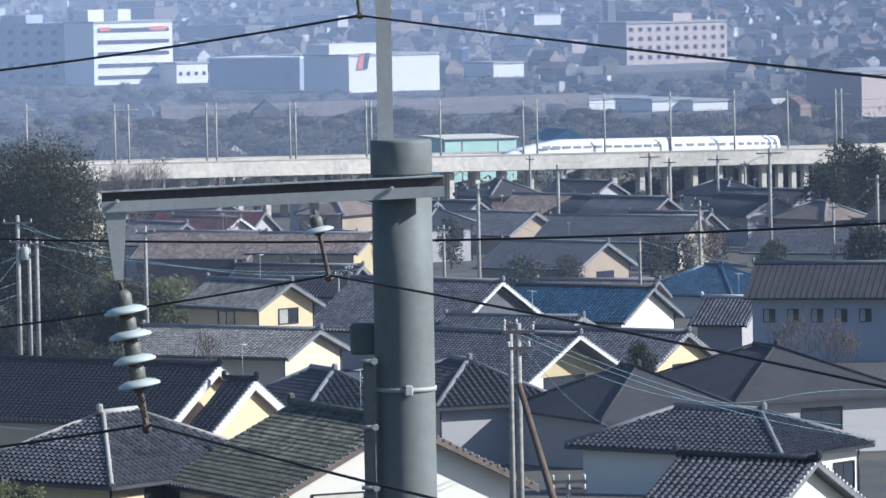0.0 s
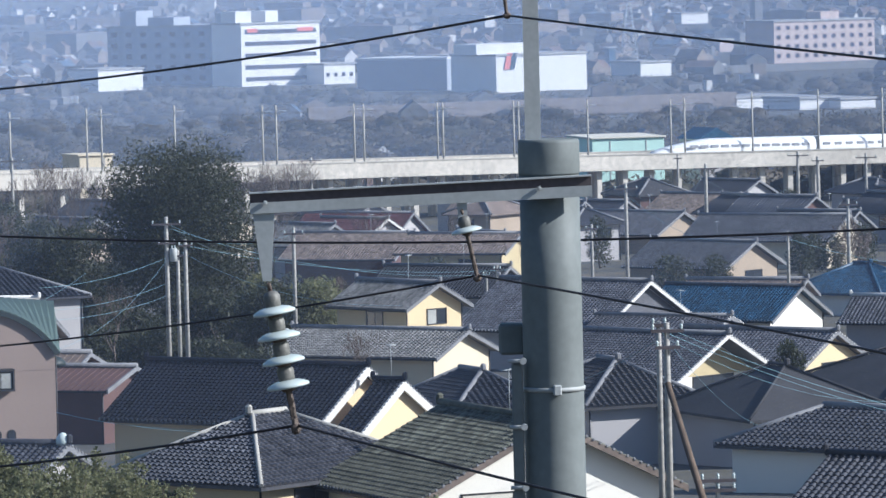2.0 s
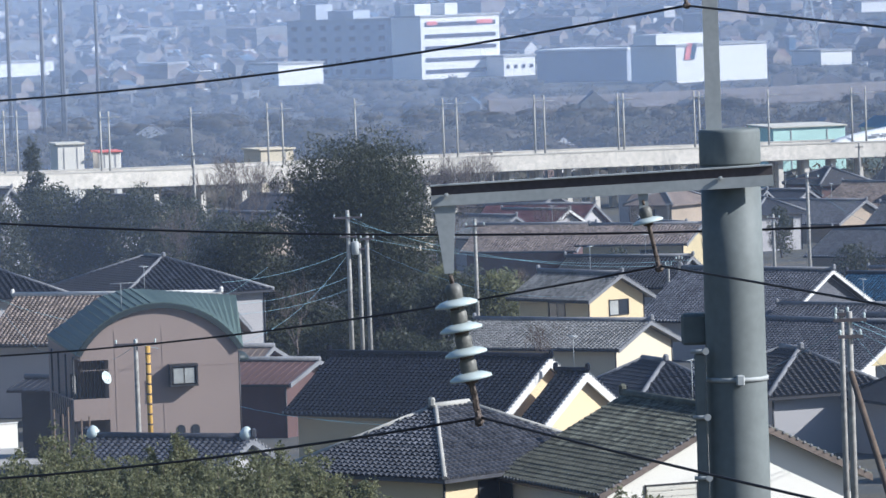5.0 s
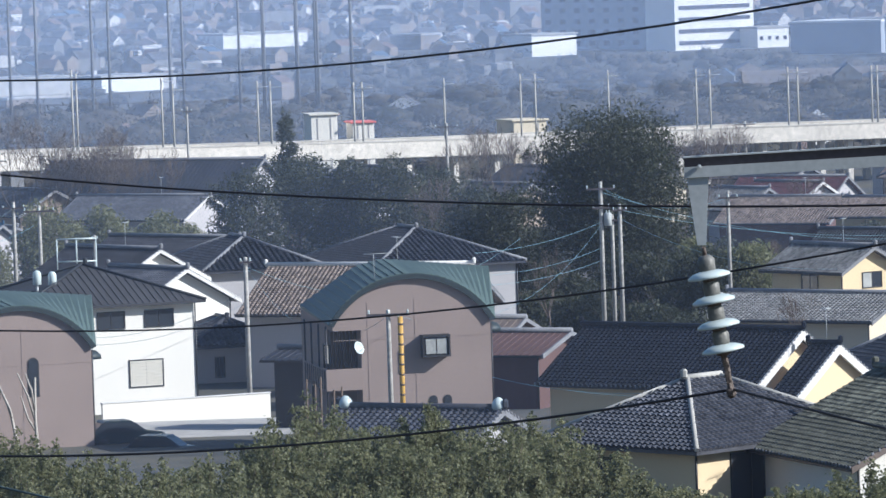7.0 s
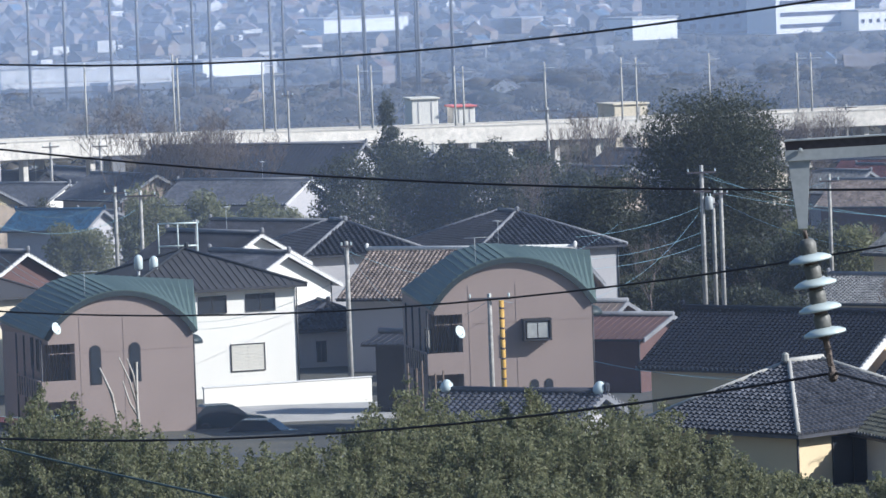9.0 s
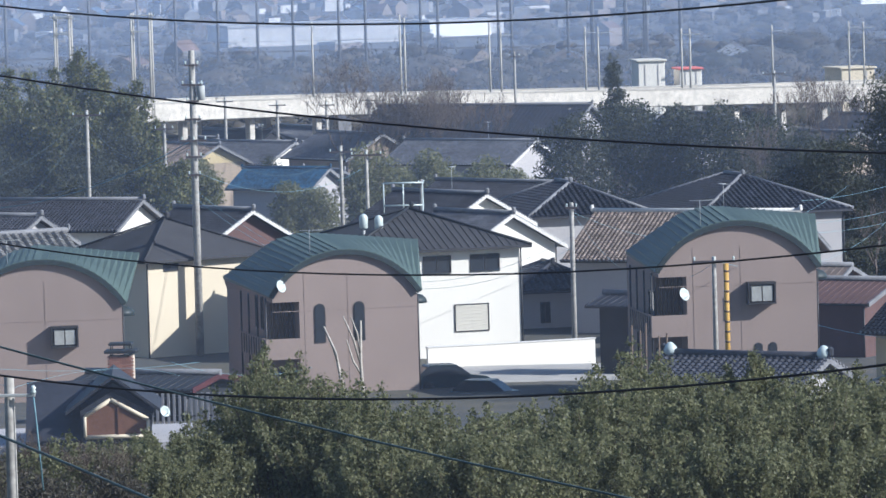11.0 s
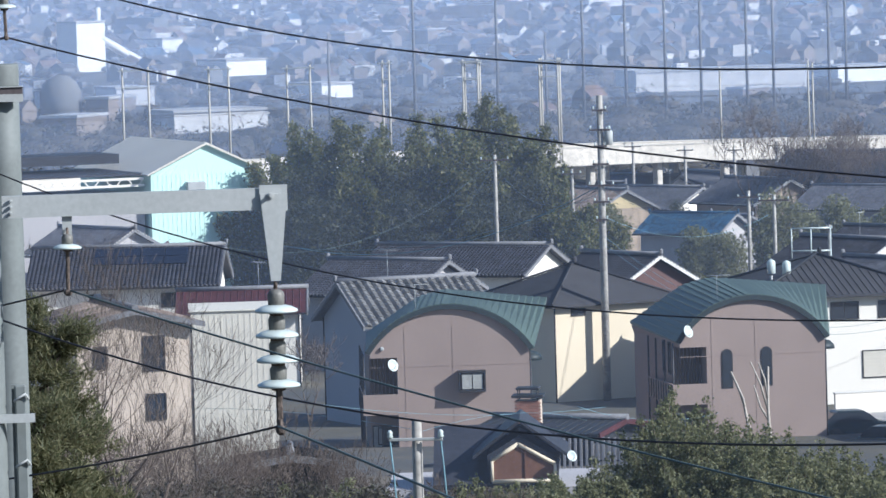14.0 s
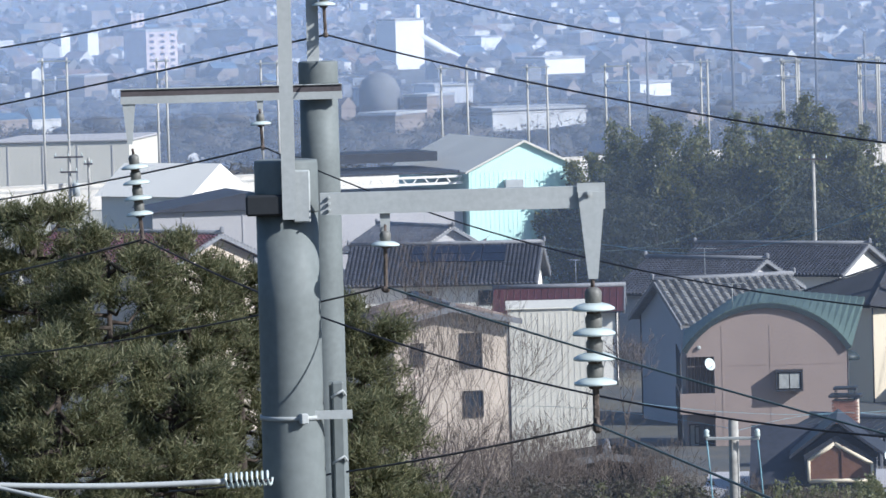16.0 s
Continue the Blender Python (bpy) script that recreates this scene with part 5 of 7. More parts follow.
DA = 300.0
MA = "mauve rendered house under a green barrel roof"
barrel_house(MA + " with a boxed window", -60, 624, 288, 11, 8.2, 9.6, 2.2, 6.1, [("box", 1.15, 3.65, 1.15, 0.85), ("dish", -2.9, 3.6, 0.34, 0), ("arch", 1.0, 6.2, 0.45, 1.2), ("arch", 1.75, 6.2, 0.45, 1.2), ("side", 2.0, 4.2, 1.6, 1.4)], 1)
barrel_house("mauve rendered house, green barrel roof, two arched windows", -757, 657, DA, 17, 7.9, 12, 2.1, 7.0, [("arch", -1.4, 2.75, 0.62, 2.1), ("arch", 0.75, 2.7, 0.62, 2.1), ("dish", -3.6, 1.75, 0.34, 0), ("side", 2.6, 3.3, 0.5, 1.7), ("side", 4.0, 3.3, 0.5, 1.7)], 2)
barrel_house(MA + " beside a chimney", -1294, 659, DA, 10, 8.5, 9.0, 2.2, 5.85, [("box", 1.15, 4.05, 1.15, 0.85), ("dish", -3.1, 3.1, 0.34, 0), ("curtain", -3.2, 7.0, 1.3, 0.9), ("vent", -3.6, 2.2, 0, 0)], 3)

# ---- houses behind and beside them ----
hip_house("white rendered two-storey house under a dark hipped roof", -640, 583, 341, 111, 10.5, 10.5, 20, M_WHITE, M_SLATE, M_DARK, tiles=False, seams=0.42, capr=0.08, windows=[("l", 2.2, -0.95, 1.8, 1.0, "plain"), ("l", 5.2, -0.95, 1.7, 1.0, "plain"), ("l", 3.1, -4.2, 2.1, 1.6, "shutter")])
gable_house("cream house with a white-edged tiled gable", -501, 561, 382, 42, 7.5, 9, 27, M_WHITE, M_TILE_DK, M_CAPGREY, windows=[("f", 0.5, -0.6, 1.2, 0.8, "plain")], fascia=M_CAP)
gable_house("white house wing with a white-edged tiled gable", -455, 597, 372, 42, 8.0, 7, 27, M_WHITE, M_TILE, M_CAPGREY, fascia=M_CAP)
gable_house("grey sided house under a brown tiled roof", 51, 606, 356, 68, 9.5, 13, 27, M_GREYWALL, M_TILE_BRN, M_CAP, windows=[("l", 4.2, -1.6, 0.5, 0.9, "plain"), ("l", 5.4, -1.6, 0.5, 0.9, "plain"), ("l", 8.0, -1.6, 0.6, 0.9, "plain")])
hip_house("cream rendered tower house under a dark hipped roof", -1071, 588, 350, 40, 8.6, 8.6, 24, M_CREAM, M_SLATE, M_SLATE, tiles=False, capr=0.07, windows=[("f", -2.6, -0.5, 1.0, 0.4, "plain")])
gable_house("blue-grey house under a ribbed pale tile roof", -1490, 610, 330, -62, 8.0, 7.5, 27, M_BLUEWALL_HAZE, M_TILE_LT, M_CAPGREY, windows=[("r", 2.0, -1.4, 0.6, 1.2, "plain")], tile=0.5)
hip_house("grey house under a dark hipped tile roof", -353, 545, 400, 20, 8, 11, 24, M_GREYWALL, M_TILE_DK, M_CAPGREY, tile=0.4)
hip_house("old house under a dull grey hipped tile roof", -48, 539, 415, 24, 11, 14, 22, M_GREYWALL, M_TILE_DK, M_CAPGREY, tile=0.4)
gable_house("dark house under a black tiled roof", -361, 545, 420, 50, 9, 12, 25, M_GREYWALL, M_TILE_DK)
gable_house("house with an orange-tan gable", -972, 461, 560, 40, 7, 9, 26, M_MORTAR, M_TILE_BRN, gable=M_YELLOW)
gable_house("house under a blue glazed tile roof", -778, 508, 520, 66, 6, 8, 25, M_GREYWALL, M_BLUE, M_BLUE)
gable_house("house with a white-edged gable", -682, 450, 560, 40, 8, 10, 27, M_MORTAR, M_TILE, fascia=M_CAP)
gable_house("house with a white-edged gable end", -410, 469, 540, 60, 8, 14, 24, M_GREYWALL, M_TILE, fascia=M_CAP)
gable_house("long hall under a dark hipped roof", -311, 407, 560, 70, 12, 22, 24, M_GREYWALL, M_TILE_DK, tiles=False)
gable_house("low house under a grey roof", -837, 460, 580, 55, 8, 11, 24, M_WHITE, M_TILE)
gable_house("white walled house under a slate roof", -1110, 554, 410, 70, 7.5, 13, 24, M_WHITE, M_TILE_DK)
gable_house("low house under a dark slate roof", -1291, 577, 385, 62, 8, 9, 25, M_GREYWALL, M_TILE_DK)
gable_house("house under a black tiled roof with a small gable", -916, 578, 372, 45, 6, 7, 28, M_BROWNWALL, M_TILE_DK, fascia=M_CAP)
gable_house("dark shed with a ribbed roof", -168, 748, 312, 62, 3.2, 3.5, 12, M_DARK, M_TILE_DK, tiles=False, bumps=False, name="shed", group="sheds")
hip_house("small grey house under a dark hipped roof", -388, 688, 366, 16, 5.5, 8, 24, M_GREYWALL, M_TILE_DK, M_TILE_DK, tile=0.4, windows=[("f", -1.2, -1.4, 0.6, 1.3, "plain")])
gable_house("brown clad low building with a red-brown roof", 222, 731, 330, 64, 7, 14, 14, M_BROWNWALL, M_BROWNWALL, tiles=False, bumps=False)
gable_house("low building under a rusty flat-pitched roof", 142, 704, 345, 70, 7, 10, 16, M_BROWNWALL, M_TILE_BRN, tiles=False, bumps=False)

# houses before the dark grove and to the far end
hip_house("hipped grey tile roof of a low house with white ridges", 426, 821, 226, -45, 7.9, 9.7, 27, M_BUFF, M_TILE, M_CONC, capr=0.1, step=0.07, windows=[("r", 3.2, -1.3, 2.4, 2.0, "plain"), ("r", 7.2, -1.3, 1.4, 1.6, "plain"), ("f", -1.0, -1.3, 1.6, 1.6, "plain")], tile=0.3, loose=220)
gable_house("white house under an old mossy tiled roof", 956, 844, 216, 20, 10.4, 9.1, 26, M_WHITE, M_TILE_MOSS, M_TILE_MOSS, fascia=M_TILE_BRN, windows=[("f", -2.5, -0.8, 2.2, 1.4, "shutter")], tile=0.32, loose=290)
gable_house("cream house under a black tiled roof with white gable edges", 631, 740, 283, 52, 7.6, 12.5, 31, M_BUFF, M_TILE_BLACK, M_TILE_BLACK, fascia=M_CAP, edge=0.5)
gable_house("cream gabled wing under a black tiled roof with white gable edges", 695, 767, 281, 52, 7.6, 1.0, 31, M_BUFF, M_TILE_BLACK, M_TILE_BLACK, fascia=M_CAP, edge=0.5, verge=0.35)
gable_house("cream two-storey house under a grey tiled roof", 763, 596, 372, 38, 4.8, 7.0, 28, M_BUFF, M_TILE_LT, M_CAPGREY, windows=[("f", 0.2, -0.9, 1.7, 1.0, "curtain"), ("l", 3.2, -1.1, 1.6, 1.1, "plain")])
gable_house("pale low wing under a grey tiled roof", 812, 681, 360, 55, 7.0, 12, 20, M_CREAM, M_TILE_LT, M_CAPGREY)
gable_house("old house under a large grey tiled gable roof", 1137, 601, 395, 48, 11.0, 12, 28, M_GREYWALL, M_TILE, M_CAPGREY, fascia=M_CAP, gable=M_TILE)
gable_house("grey tiled lean-to roof of an old house", 1278, 666, 388, 60, 8.0, 9, 18, M_GREYWALL, M_TILE, M_CAPGREY)
gable_house("white gabled house under a bright blue tiled roof", 1405, 616, 430, 52, 8.0, 11, 27, M_WHITE, M_BLUE, M_TILE, fascia=M_CAPGREY)
hip_house("house under a blue hipped roof", 1524, 578, 470, 45, 7.6, 9, 27, M_WHITE, M_BLUE, M_BLUE)
gable_house("house with a rusty brown roof", 1414, 603, 455, 65, 6, 9, 22, M_MORTAR, M_TILE_BRN, tiles=False)
gable_house("house with a yellow gable under a grey tiled roof", 1273, 698, 350, 44, 9.6, 10, 27, M_WHITE, M_TILE, M_CAPGREY, verge=1.7, gable=M_YELLOW, fascia=M_CAP, windows=[("f", 0.5, -0.6, 4.0, 0.9, "plain")])
gable_house("pale yellow gabled house under a grey tiled roof", 1465, 696, 365, 48, 7.4, 11, 27, M_BUFF, M_TILE, M_CAPGREY, windows=[("f", 0.3, -0.5, 2.6, 0.8, "plain")])
hip_house("house under a large dark hipped roof", 1619, 723, 300, 20, 9.8, 12, 23, M_GREYWALL, M_SLATE, M_SLATE, tiles=False, capr=0.07, windows=[("f", 0, -1.2, 2.4, 1.3, "plain")])
hip_house("grey walled house under a dark hipped roof", 1373, 756, 282, 20, 7.4, 9, 27, M_GREYWALL, M_SLATE, M_SLATE, tiles=False, capr=0.07, windows=[("f", -2.5, -1.3, 1.6, 1.2, "plain")])
hip_house("low house under a dark hipped slate roof", 1074, 740, 288, 20, 6.0, 8.0, 29, M_GREYWALL, M_SLATE, M_CAPGREY, tile=0.36, windows=[("l", 2.5, -1.4, 1.0, 1.3, "curtain"), ("l", 4.4, -1.4, 1.0, 1.3, "curtain")])
hip_house("white house under a glossy black hipped tile roof", 1591, 837, 250, 46, 6.1, 10.6, 23, M_WHITE, M_TILE_DK, M_CAPGREY, tile=0.32, loose=220, step=0.06, windows=[("f", 2.0, -1.3, 1.6, 1.2, "plain")])
gable_house("white gabled house under a grey tiled roof", 1689, 925, 222, 52, 7.7, 5.1, 26, M_WHITE, M_TILE, M_TILE_DK, windows=[("f", 0.0, -0.2, 0.7, 0.4, "plain")], tile=0.32, loose=290)
gable_house("long blue-grey house under a dark roof", 2008, 579, 400, 72, 10, 16, 20, M_BLUEWALL_HAZE, M_SLATE, tiles=False, windows=[("l", 8.0 + 1.7 * k, -1.5, 0.8, 0.9, "curtain") for k in range(5)])
gable_house("small house under a lit grey tiled roof", 1596, 636, 415, 62, 6.0, 3.4, 26, M_GREYWALL, M_TILE, M_CAP)
gable_house("house with a tan gable under a slate roof", 1325, 535, 520, 46, 8.0, 11, 26, M_MORTAR, M_TILE, windows=[("f", 0.3, -1.3, 2.6, 1.3, "plain")])
gable_house("house with a pale gable", 1199, 480, 600, 48, 8.6, 11, 24, M_MORTAR, M_TILE)
gable_house("house with a cream gable under a brown roof", 1311, 451, 640, 46, 10, 11, 26, M_CREAM, M_TILE_BRN)
gable_house("house under a wide slate roof", 1491, 491, 560, 60, 10, 15, 22, M_CREAM, M_TILE)
gable_house("yellow two-storey house under a brown roof", 910, 512, 480, 66, 7.5, 9, 18, M_YELLOW, M_TILE_BRN, windows=[("l", 3, -1.2, 1.6, 1.0, "plain")])
gable_house("house under a dull red tiled roof", 720, 471, 620, 62, 9, 12, 26, M_GREYWALL, M_TILE_RED)
gable_house("house with a small white-edged gable", 675, 480, 585, 46, 5.5, 8, 27, M_GREYWALL, M_TILE_RED, fascia=M_CAP)
gable_house("weathered house under a brown tiled roof", 720, 506, 540, 64, 9, 11, 24, M_BROWNWALL, M_TILE_BRN)
gable_house("house with a pale gable end", 580, 488, 560, 40, 6, 8, 30, M_GREYWALL, M_TILE_LT)
gable_house("house under a grey roof", 1810, 515, 560, 60, 9, 12, 24, M_WHITE, M_TILE)
gable_house("house under a dark grey tiled roof", 889, 569, 450, 60, 8, 10, 25, M_GREYWALL, M_TILE_DK)
hip_house("low house under a dark hipped tile roof", 835, 754, 300, 20, 6.4, 9, 30, M_GREYWALL, M_TILE_DK, M_CAPGREY, tile=0.36)

# beyond the pines
gable_house("tall beige house with a dark lean-to roof", -1849, 646, 262, 22, 5.4, 8, 12, M_BEIGE, M_TILE_BRN, tiles=False, bumps=False, windows=[("f", 0.95, -1.5, 1.0, 1.6, "plain"), ("f", 1.0, -4.0, 0.9, 1.2, "plain"), ("f", -1.6, -1.6, 0.6, 1.0, "plain")])
SOLAR = gable_house("house under a black tiled roof with solar panels", -1686, 537, 410, 94, 9.0, 13, 27, M_WHITE, M_TILE_DK, M_CAPGREY, windows=[("l", 3, -1.3, 1.4, 1.0, "plain"), ("l", 8, -1.3, 1.8, 1.0, "plain")])
gable_house("low house under a red sheet metal roof", -1543, 617, 372, 98, 7, 7.5, 18, M_WHITE, M_TILE_RED, tiles=False, bumps=False)
gable_house("house with a small red-edged gable", -1755, 506, 470, 45, 6, 8, 28, M_MORTAR, M_TILE_RED, fascia=M_TILE_RED)
gable_house("grey house under a pale tiled roof", -1845, 505, 455, 48, 7, 9, 27, M_GREYWALL, M_TILE)
gable_house("house under a dark tiled roof among the trees", -1305, 621, 395, 50, 8, 10, 26, M_GREYWALL, M_TILE_DK)
gable_house("salmon tiled roof behind the pines", -2256, 506, 330, 62, 7, 12, 20, M_BEIGE, M_TILE_RED, M_CAPGREY)
gable_house("dark shed with a flat-pitched roof", -1580, 914, 215, 10, 3.2, 3, 8, M_DARK, M_DARK, tiles=False, bumps=False, name="shed", group="sheds")
LOWBLUE = gable_house("low house under a dull blue roof among the shrubs", 97, 865, 232, 62, 4.6, 6.5, 22, M_GREYWALL, M_TILE_DK, M_TILE_DK, fascia=M_CAPGREY)


gable_house("low carport under a dark sheet roof with a red edge", -984, 866, 272, 70, 5.0, 6.0, 8, M_DARK, M_DARK, fascia=M_TILE_RED, tiles=False, bumps=False, name="shed", group="sheds")


def slat_fence(label, a, b, high, mat):
    """A fence of upright slats on two rails between two places on the ground."""
    a, b = foot(*a), foot(*b)
    run = (b - a).length
    t = thing("slat_fence", label, "fence", "garden fences", at=Matrix.Translation(a) @ Matrix.Rotation(math.atan2(b.y - a.y, b.x - a.x), 4, "Z"))
    fall = (b.z - a.z) / run
    n = int(run / 0.28)
    slat = mesh_of("slat", block((0, 0, high / 2), (0.13, 0.03, high), 0.006), mat)
    for k in range(n):
        ob = new("slat", slat)
        ob.parent = t
        x = run * (k + 0.5) / n
        ob.matrix_local = pose(x, 0, fall * x - 0.05)
    for z in (0.35, high - 0.3):
        bm = bmesh.new()
        tube(bm, [(0, 0.05, z), (run, 0.05, z + fall * run)], 0.035, 4)
        part("rail", bm, M_FRAME, t)


slat_fence("grey slatted garden fence below the cream house", (-1130, 268), (-900, 266), 1.5, M_GREYWALL)



def ridge_ends(h):
    w, l, H, pitch, over = SHAPES[h.name]
    for y in (-0.35, l + 0.35):
        bm = bmesh.new()
        lathe(bm, [(0.22, -0.15), (0.3, 0.0), (0.26, 0.2), (0.12, 0.36), (0.02, 0.4)], pose(0, y, H + 0.15), 12)
        part("ridge_end_tile", bm, M_PORC, h, "white ridge-end ornament")


ridge_ends(LOWBLUE)


def solar_panels(h):
    w, l, H, pitch, over = SHAPES[h.name]
    for i in range(4):
        for j in range(2):
            m = pose(0, 0, H) @ pose(0, 0, 0, 0, -pitch, 0)
            part("solar_panel", block((-1.0 - 1.15 * j, l * 0.22 + 1.75 * i, 0.16), (1.08, 1.68, 0.05), 0.01), M_SOLAR, h, "dark blue solar panel", at=m)


solar_panels(SOLAR)


def ribbed_hall():
    """The tall store clad in pale ribbed sheet metal."""
    p = foot(-1676, 285)
    top = spot(-1674, 658, 285).z
    h = thing("storehouse", "pale ribbed sheet-metal storehouse", "building", at=Matrix.Translation((p.x, p.y, p.z - 0.3)) @ Matrix.Rotation(radians(10), 4, "Z"))
    H = top - p.z + 0.3
    part("wall", block((0, 3, H / 2), (4.3, 6, H)), M_PALESIDING, h)
    for i in range(15):
        part("siding_rib", block((-2.1 + 4.2 * i / 14, -0.006, H / 2), (0.06, 0.014, H - 0.02)), M_PALESIDING, h)
    part("roof", block((0, 3, H + 0.05), (4.5, 6.2, 0.08), 0.02), M_PALESIDING, h)


ribbed_hall()


def mint_factory():
    d = 470
    tip = spot(-1716, 356, d)
    g = ground_at(tip.x, tip.y) - 0.3
    h = thing("factory", "mint green sheet-metal factory with a dark-roofed wing", "factory", at=Matrix.Translation((tip.x, tip.y, g)) @ Matrix.Rotation(radians(28), 4, "Z"))
    H = tip.z - g
    w, l = 9.6, 20
    bm = bmesh.new()
    prism(bm, [(-w / 2, 0), (w / 2, 0), (w / 2, H - 2.4), (0, H - 0.2), (-w / 2, H - 2.4)], 0, l)
    part("wall", bm, M_MINT, h)
    for sgn in (-1, 1):
        bm = bmesh.new()
        prism(bm, [(0, H), (sgn * (w / 2 + 0.4), H - 2.5), (sgn * (w / 2 + 0.4), H - 2.65), (0, H - 0.2)], -0.4, l + 0.4)
        part("roof", bm, M_PALESIDING, h)
    for i in range(24):
        x = -w / 2 + 0.25 + (w - 0.5) * i / 23
        part("siding_rib", block((x, -0.012, (H - 2.6) / 2), (0.1, 0.024, H - 2.6)), M_MINT, h)
    bm = bmesh.new()
    for k in range(14):
        hexa(bm, (0.6 + 0.28 * k, -0.9, H - 4.2 - 0.3 * k), (0.3, 0.9, 0.05))
    hexa(bm, (2.5, -0.5, H - 7.2), (5.6, 0.06, 0.12), Matrix.Translation((2.5, 0, H - 7.2)) @ Matrix.Rotation(0.82, 4, "Y") @ Matrix.Translation((-2.5, 0, -H + 7.2)))
    part("outside_stair", bm, M_WHITE, h)
    part("vent_box", block((-1.0, -0.3, H - 3.6), (1.6, 0.6, 0.7), 0.05), M_STEEL, h)
    # the long wing with its lattice band
    wl = 11.5
    bm = bmesh.new()
    hexa(bm, (-w / 2 - wl / 2 - 0.3, 8, (H - 4.2) / 2), (wl, 14, H - 4.2))
    wing = part("wing_wall", bm, M_GREYWALL, h)
    bm = bmesh.new()
    prism(bm, [(-w / 2 - wl - 0.6, H - 2.4), (-w / 2 - 0.2, H - 2.4), (-w / 2 - 0.2, H - 2.6), (-w / 2 - wl - 0.6, H - 2.6)], 1.4, 15)
    part("wing_roof", bm, M_TILE_DK, h)
    bm = bmesh.new()
    prism(bm, [(-w / 2 - wl - 0.6, H - 1.8), (-w / 2 - 0.2, H - 1.8), (-w / 2 - 0.2, H - 1.0), (-w / 2 - wl - 0.6, H - 1.0)], 8, 15)
    part("monitor_roof", bm, M_TILE_DK, h)
    for z in (H - 3.4, H - 2.85):
        part("lattice_rail", block((-w / 2 - wl / 2 - 0.3, 0.9, z), (wl, 0.16, 0.2)), M_WHITE, h)
    for i in range(12):
        x = -w / 2 - wl + wl * i / 12
        part("lattice_bar", block((0, 0, 0), (0.09, 0.09, 0.75)), M_WHITE, h, at=pose(x + 0.4, 0.9, H - 3.1, 0, 40 if i % 2 else -40, 0))


mint_factory()


def plain_hall(label, u, v, d, psi, w, l, h_wall, mat, roof, name="hall", rise=0.0):
    """A plain hall: its near left top corner region given by bearing, dip of the wall top, and distance."""
    p = spot(u, v, d)
    g = ground_at(p.x, p.y) - 0.3
    H = p.z - g
    t = thing(name, label, "hall", "halls and works of the town", at=Matrix.Translation((p.x, p.y, g)) @ Matrix.Rotation(radians(psi), 4, "Z"))
    part("wall", block((0, l / 2, H / 2), (w, l, H), 0.05), mat, t)
    bm = bmesh.new()
    if rise:
        prism(bm, [(-w / 2 - 0.4, H + 0.01), (w / 2 + 0.4, H + 0.01), (0, H + rise)], -0.4, l + 0.4)
    else:
        hexa(bm, (0, l / 2, H + 0.12), (w + 0.5, l + 0.5, 0.22), None, 0.04)
    part("roof", bm, roof, t)
    n = max(2, int(w / 4))
    for i in range(n):
        part("wall_seam", block((-w / 2 + w * (i + 0.5) / n, -0.02, H * 0.5), (0.12, 0.06, H * 0.94)), M_GREYWALL, t)
    return t


plain_hall("pale hall with a flat roof behind the railway", -2535, 338, 640, 4, 16, 20, 6, M_PALESIDING, M_GREYWALL)
plain_hall("white roofed hall beside the railway", -2259, 439, 430, 62, 6.5, 9, 5, M_WHITE, M_WHITE, rise=2.4)
plain_hall("long dark shed roof before the railway", -2215, 467, 400, 20, 13, 9, 4, M_GREYWALL, M_TILE_DK, rise=1.2)
plain_hall("mint green hall with a flat roof", 1103, 349, 760, 8, 10, 14, 5, M_MINT, M_PALESIDING)
plain_hall("white shop hall with a pale flat roof", -203, 336, 720, 10, 3.4, 6, 4, M_WHITE, M_PALESIDING)
plain_hall("small white shop with a thin red roof edge", -134, 352, 720, 10, 2.8, 5, 3, M_WHITE, M_SIGNRED)
plain_hall("small blue tarpaulin roofed shed", 1258, 353, 770, 20, 5, 6, 4, M_GREYWALL, M_BLUE, rise=1.5)
plain_hall("cream building with a stepped roof", 161, 358, 720, 20, 4.5, 6, 5, M_CREAM, M_CREAM)


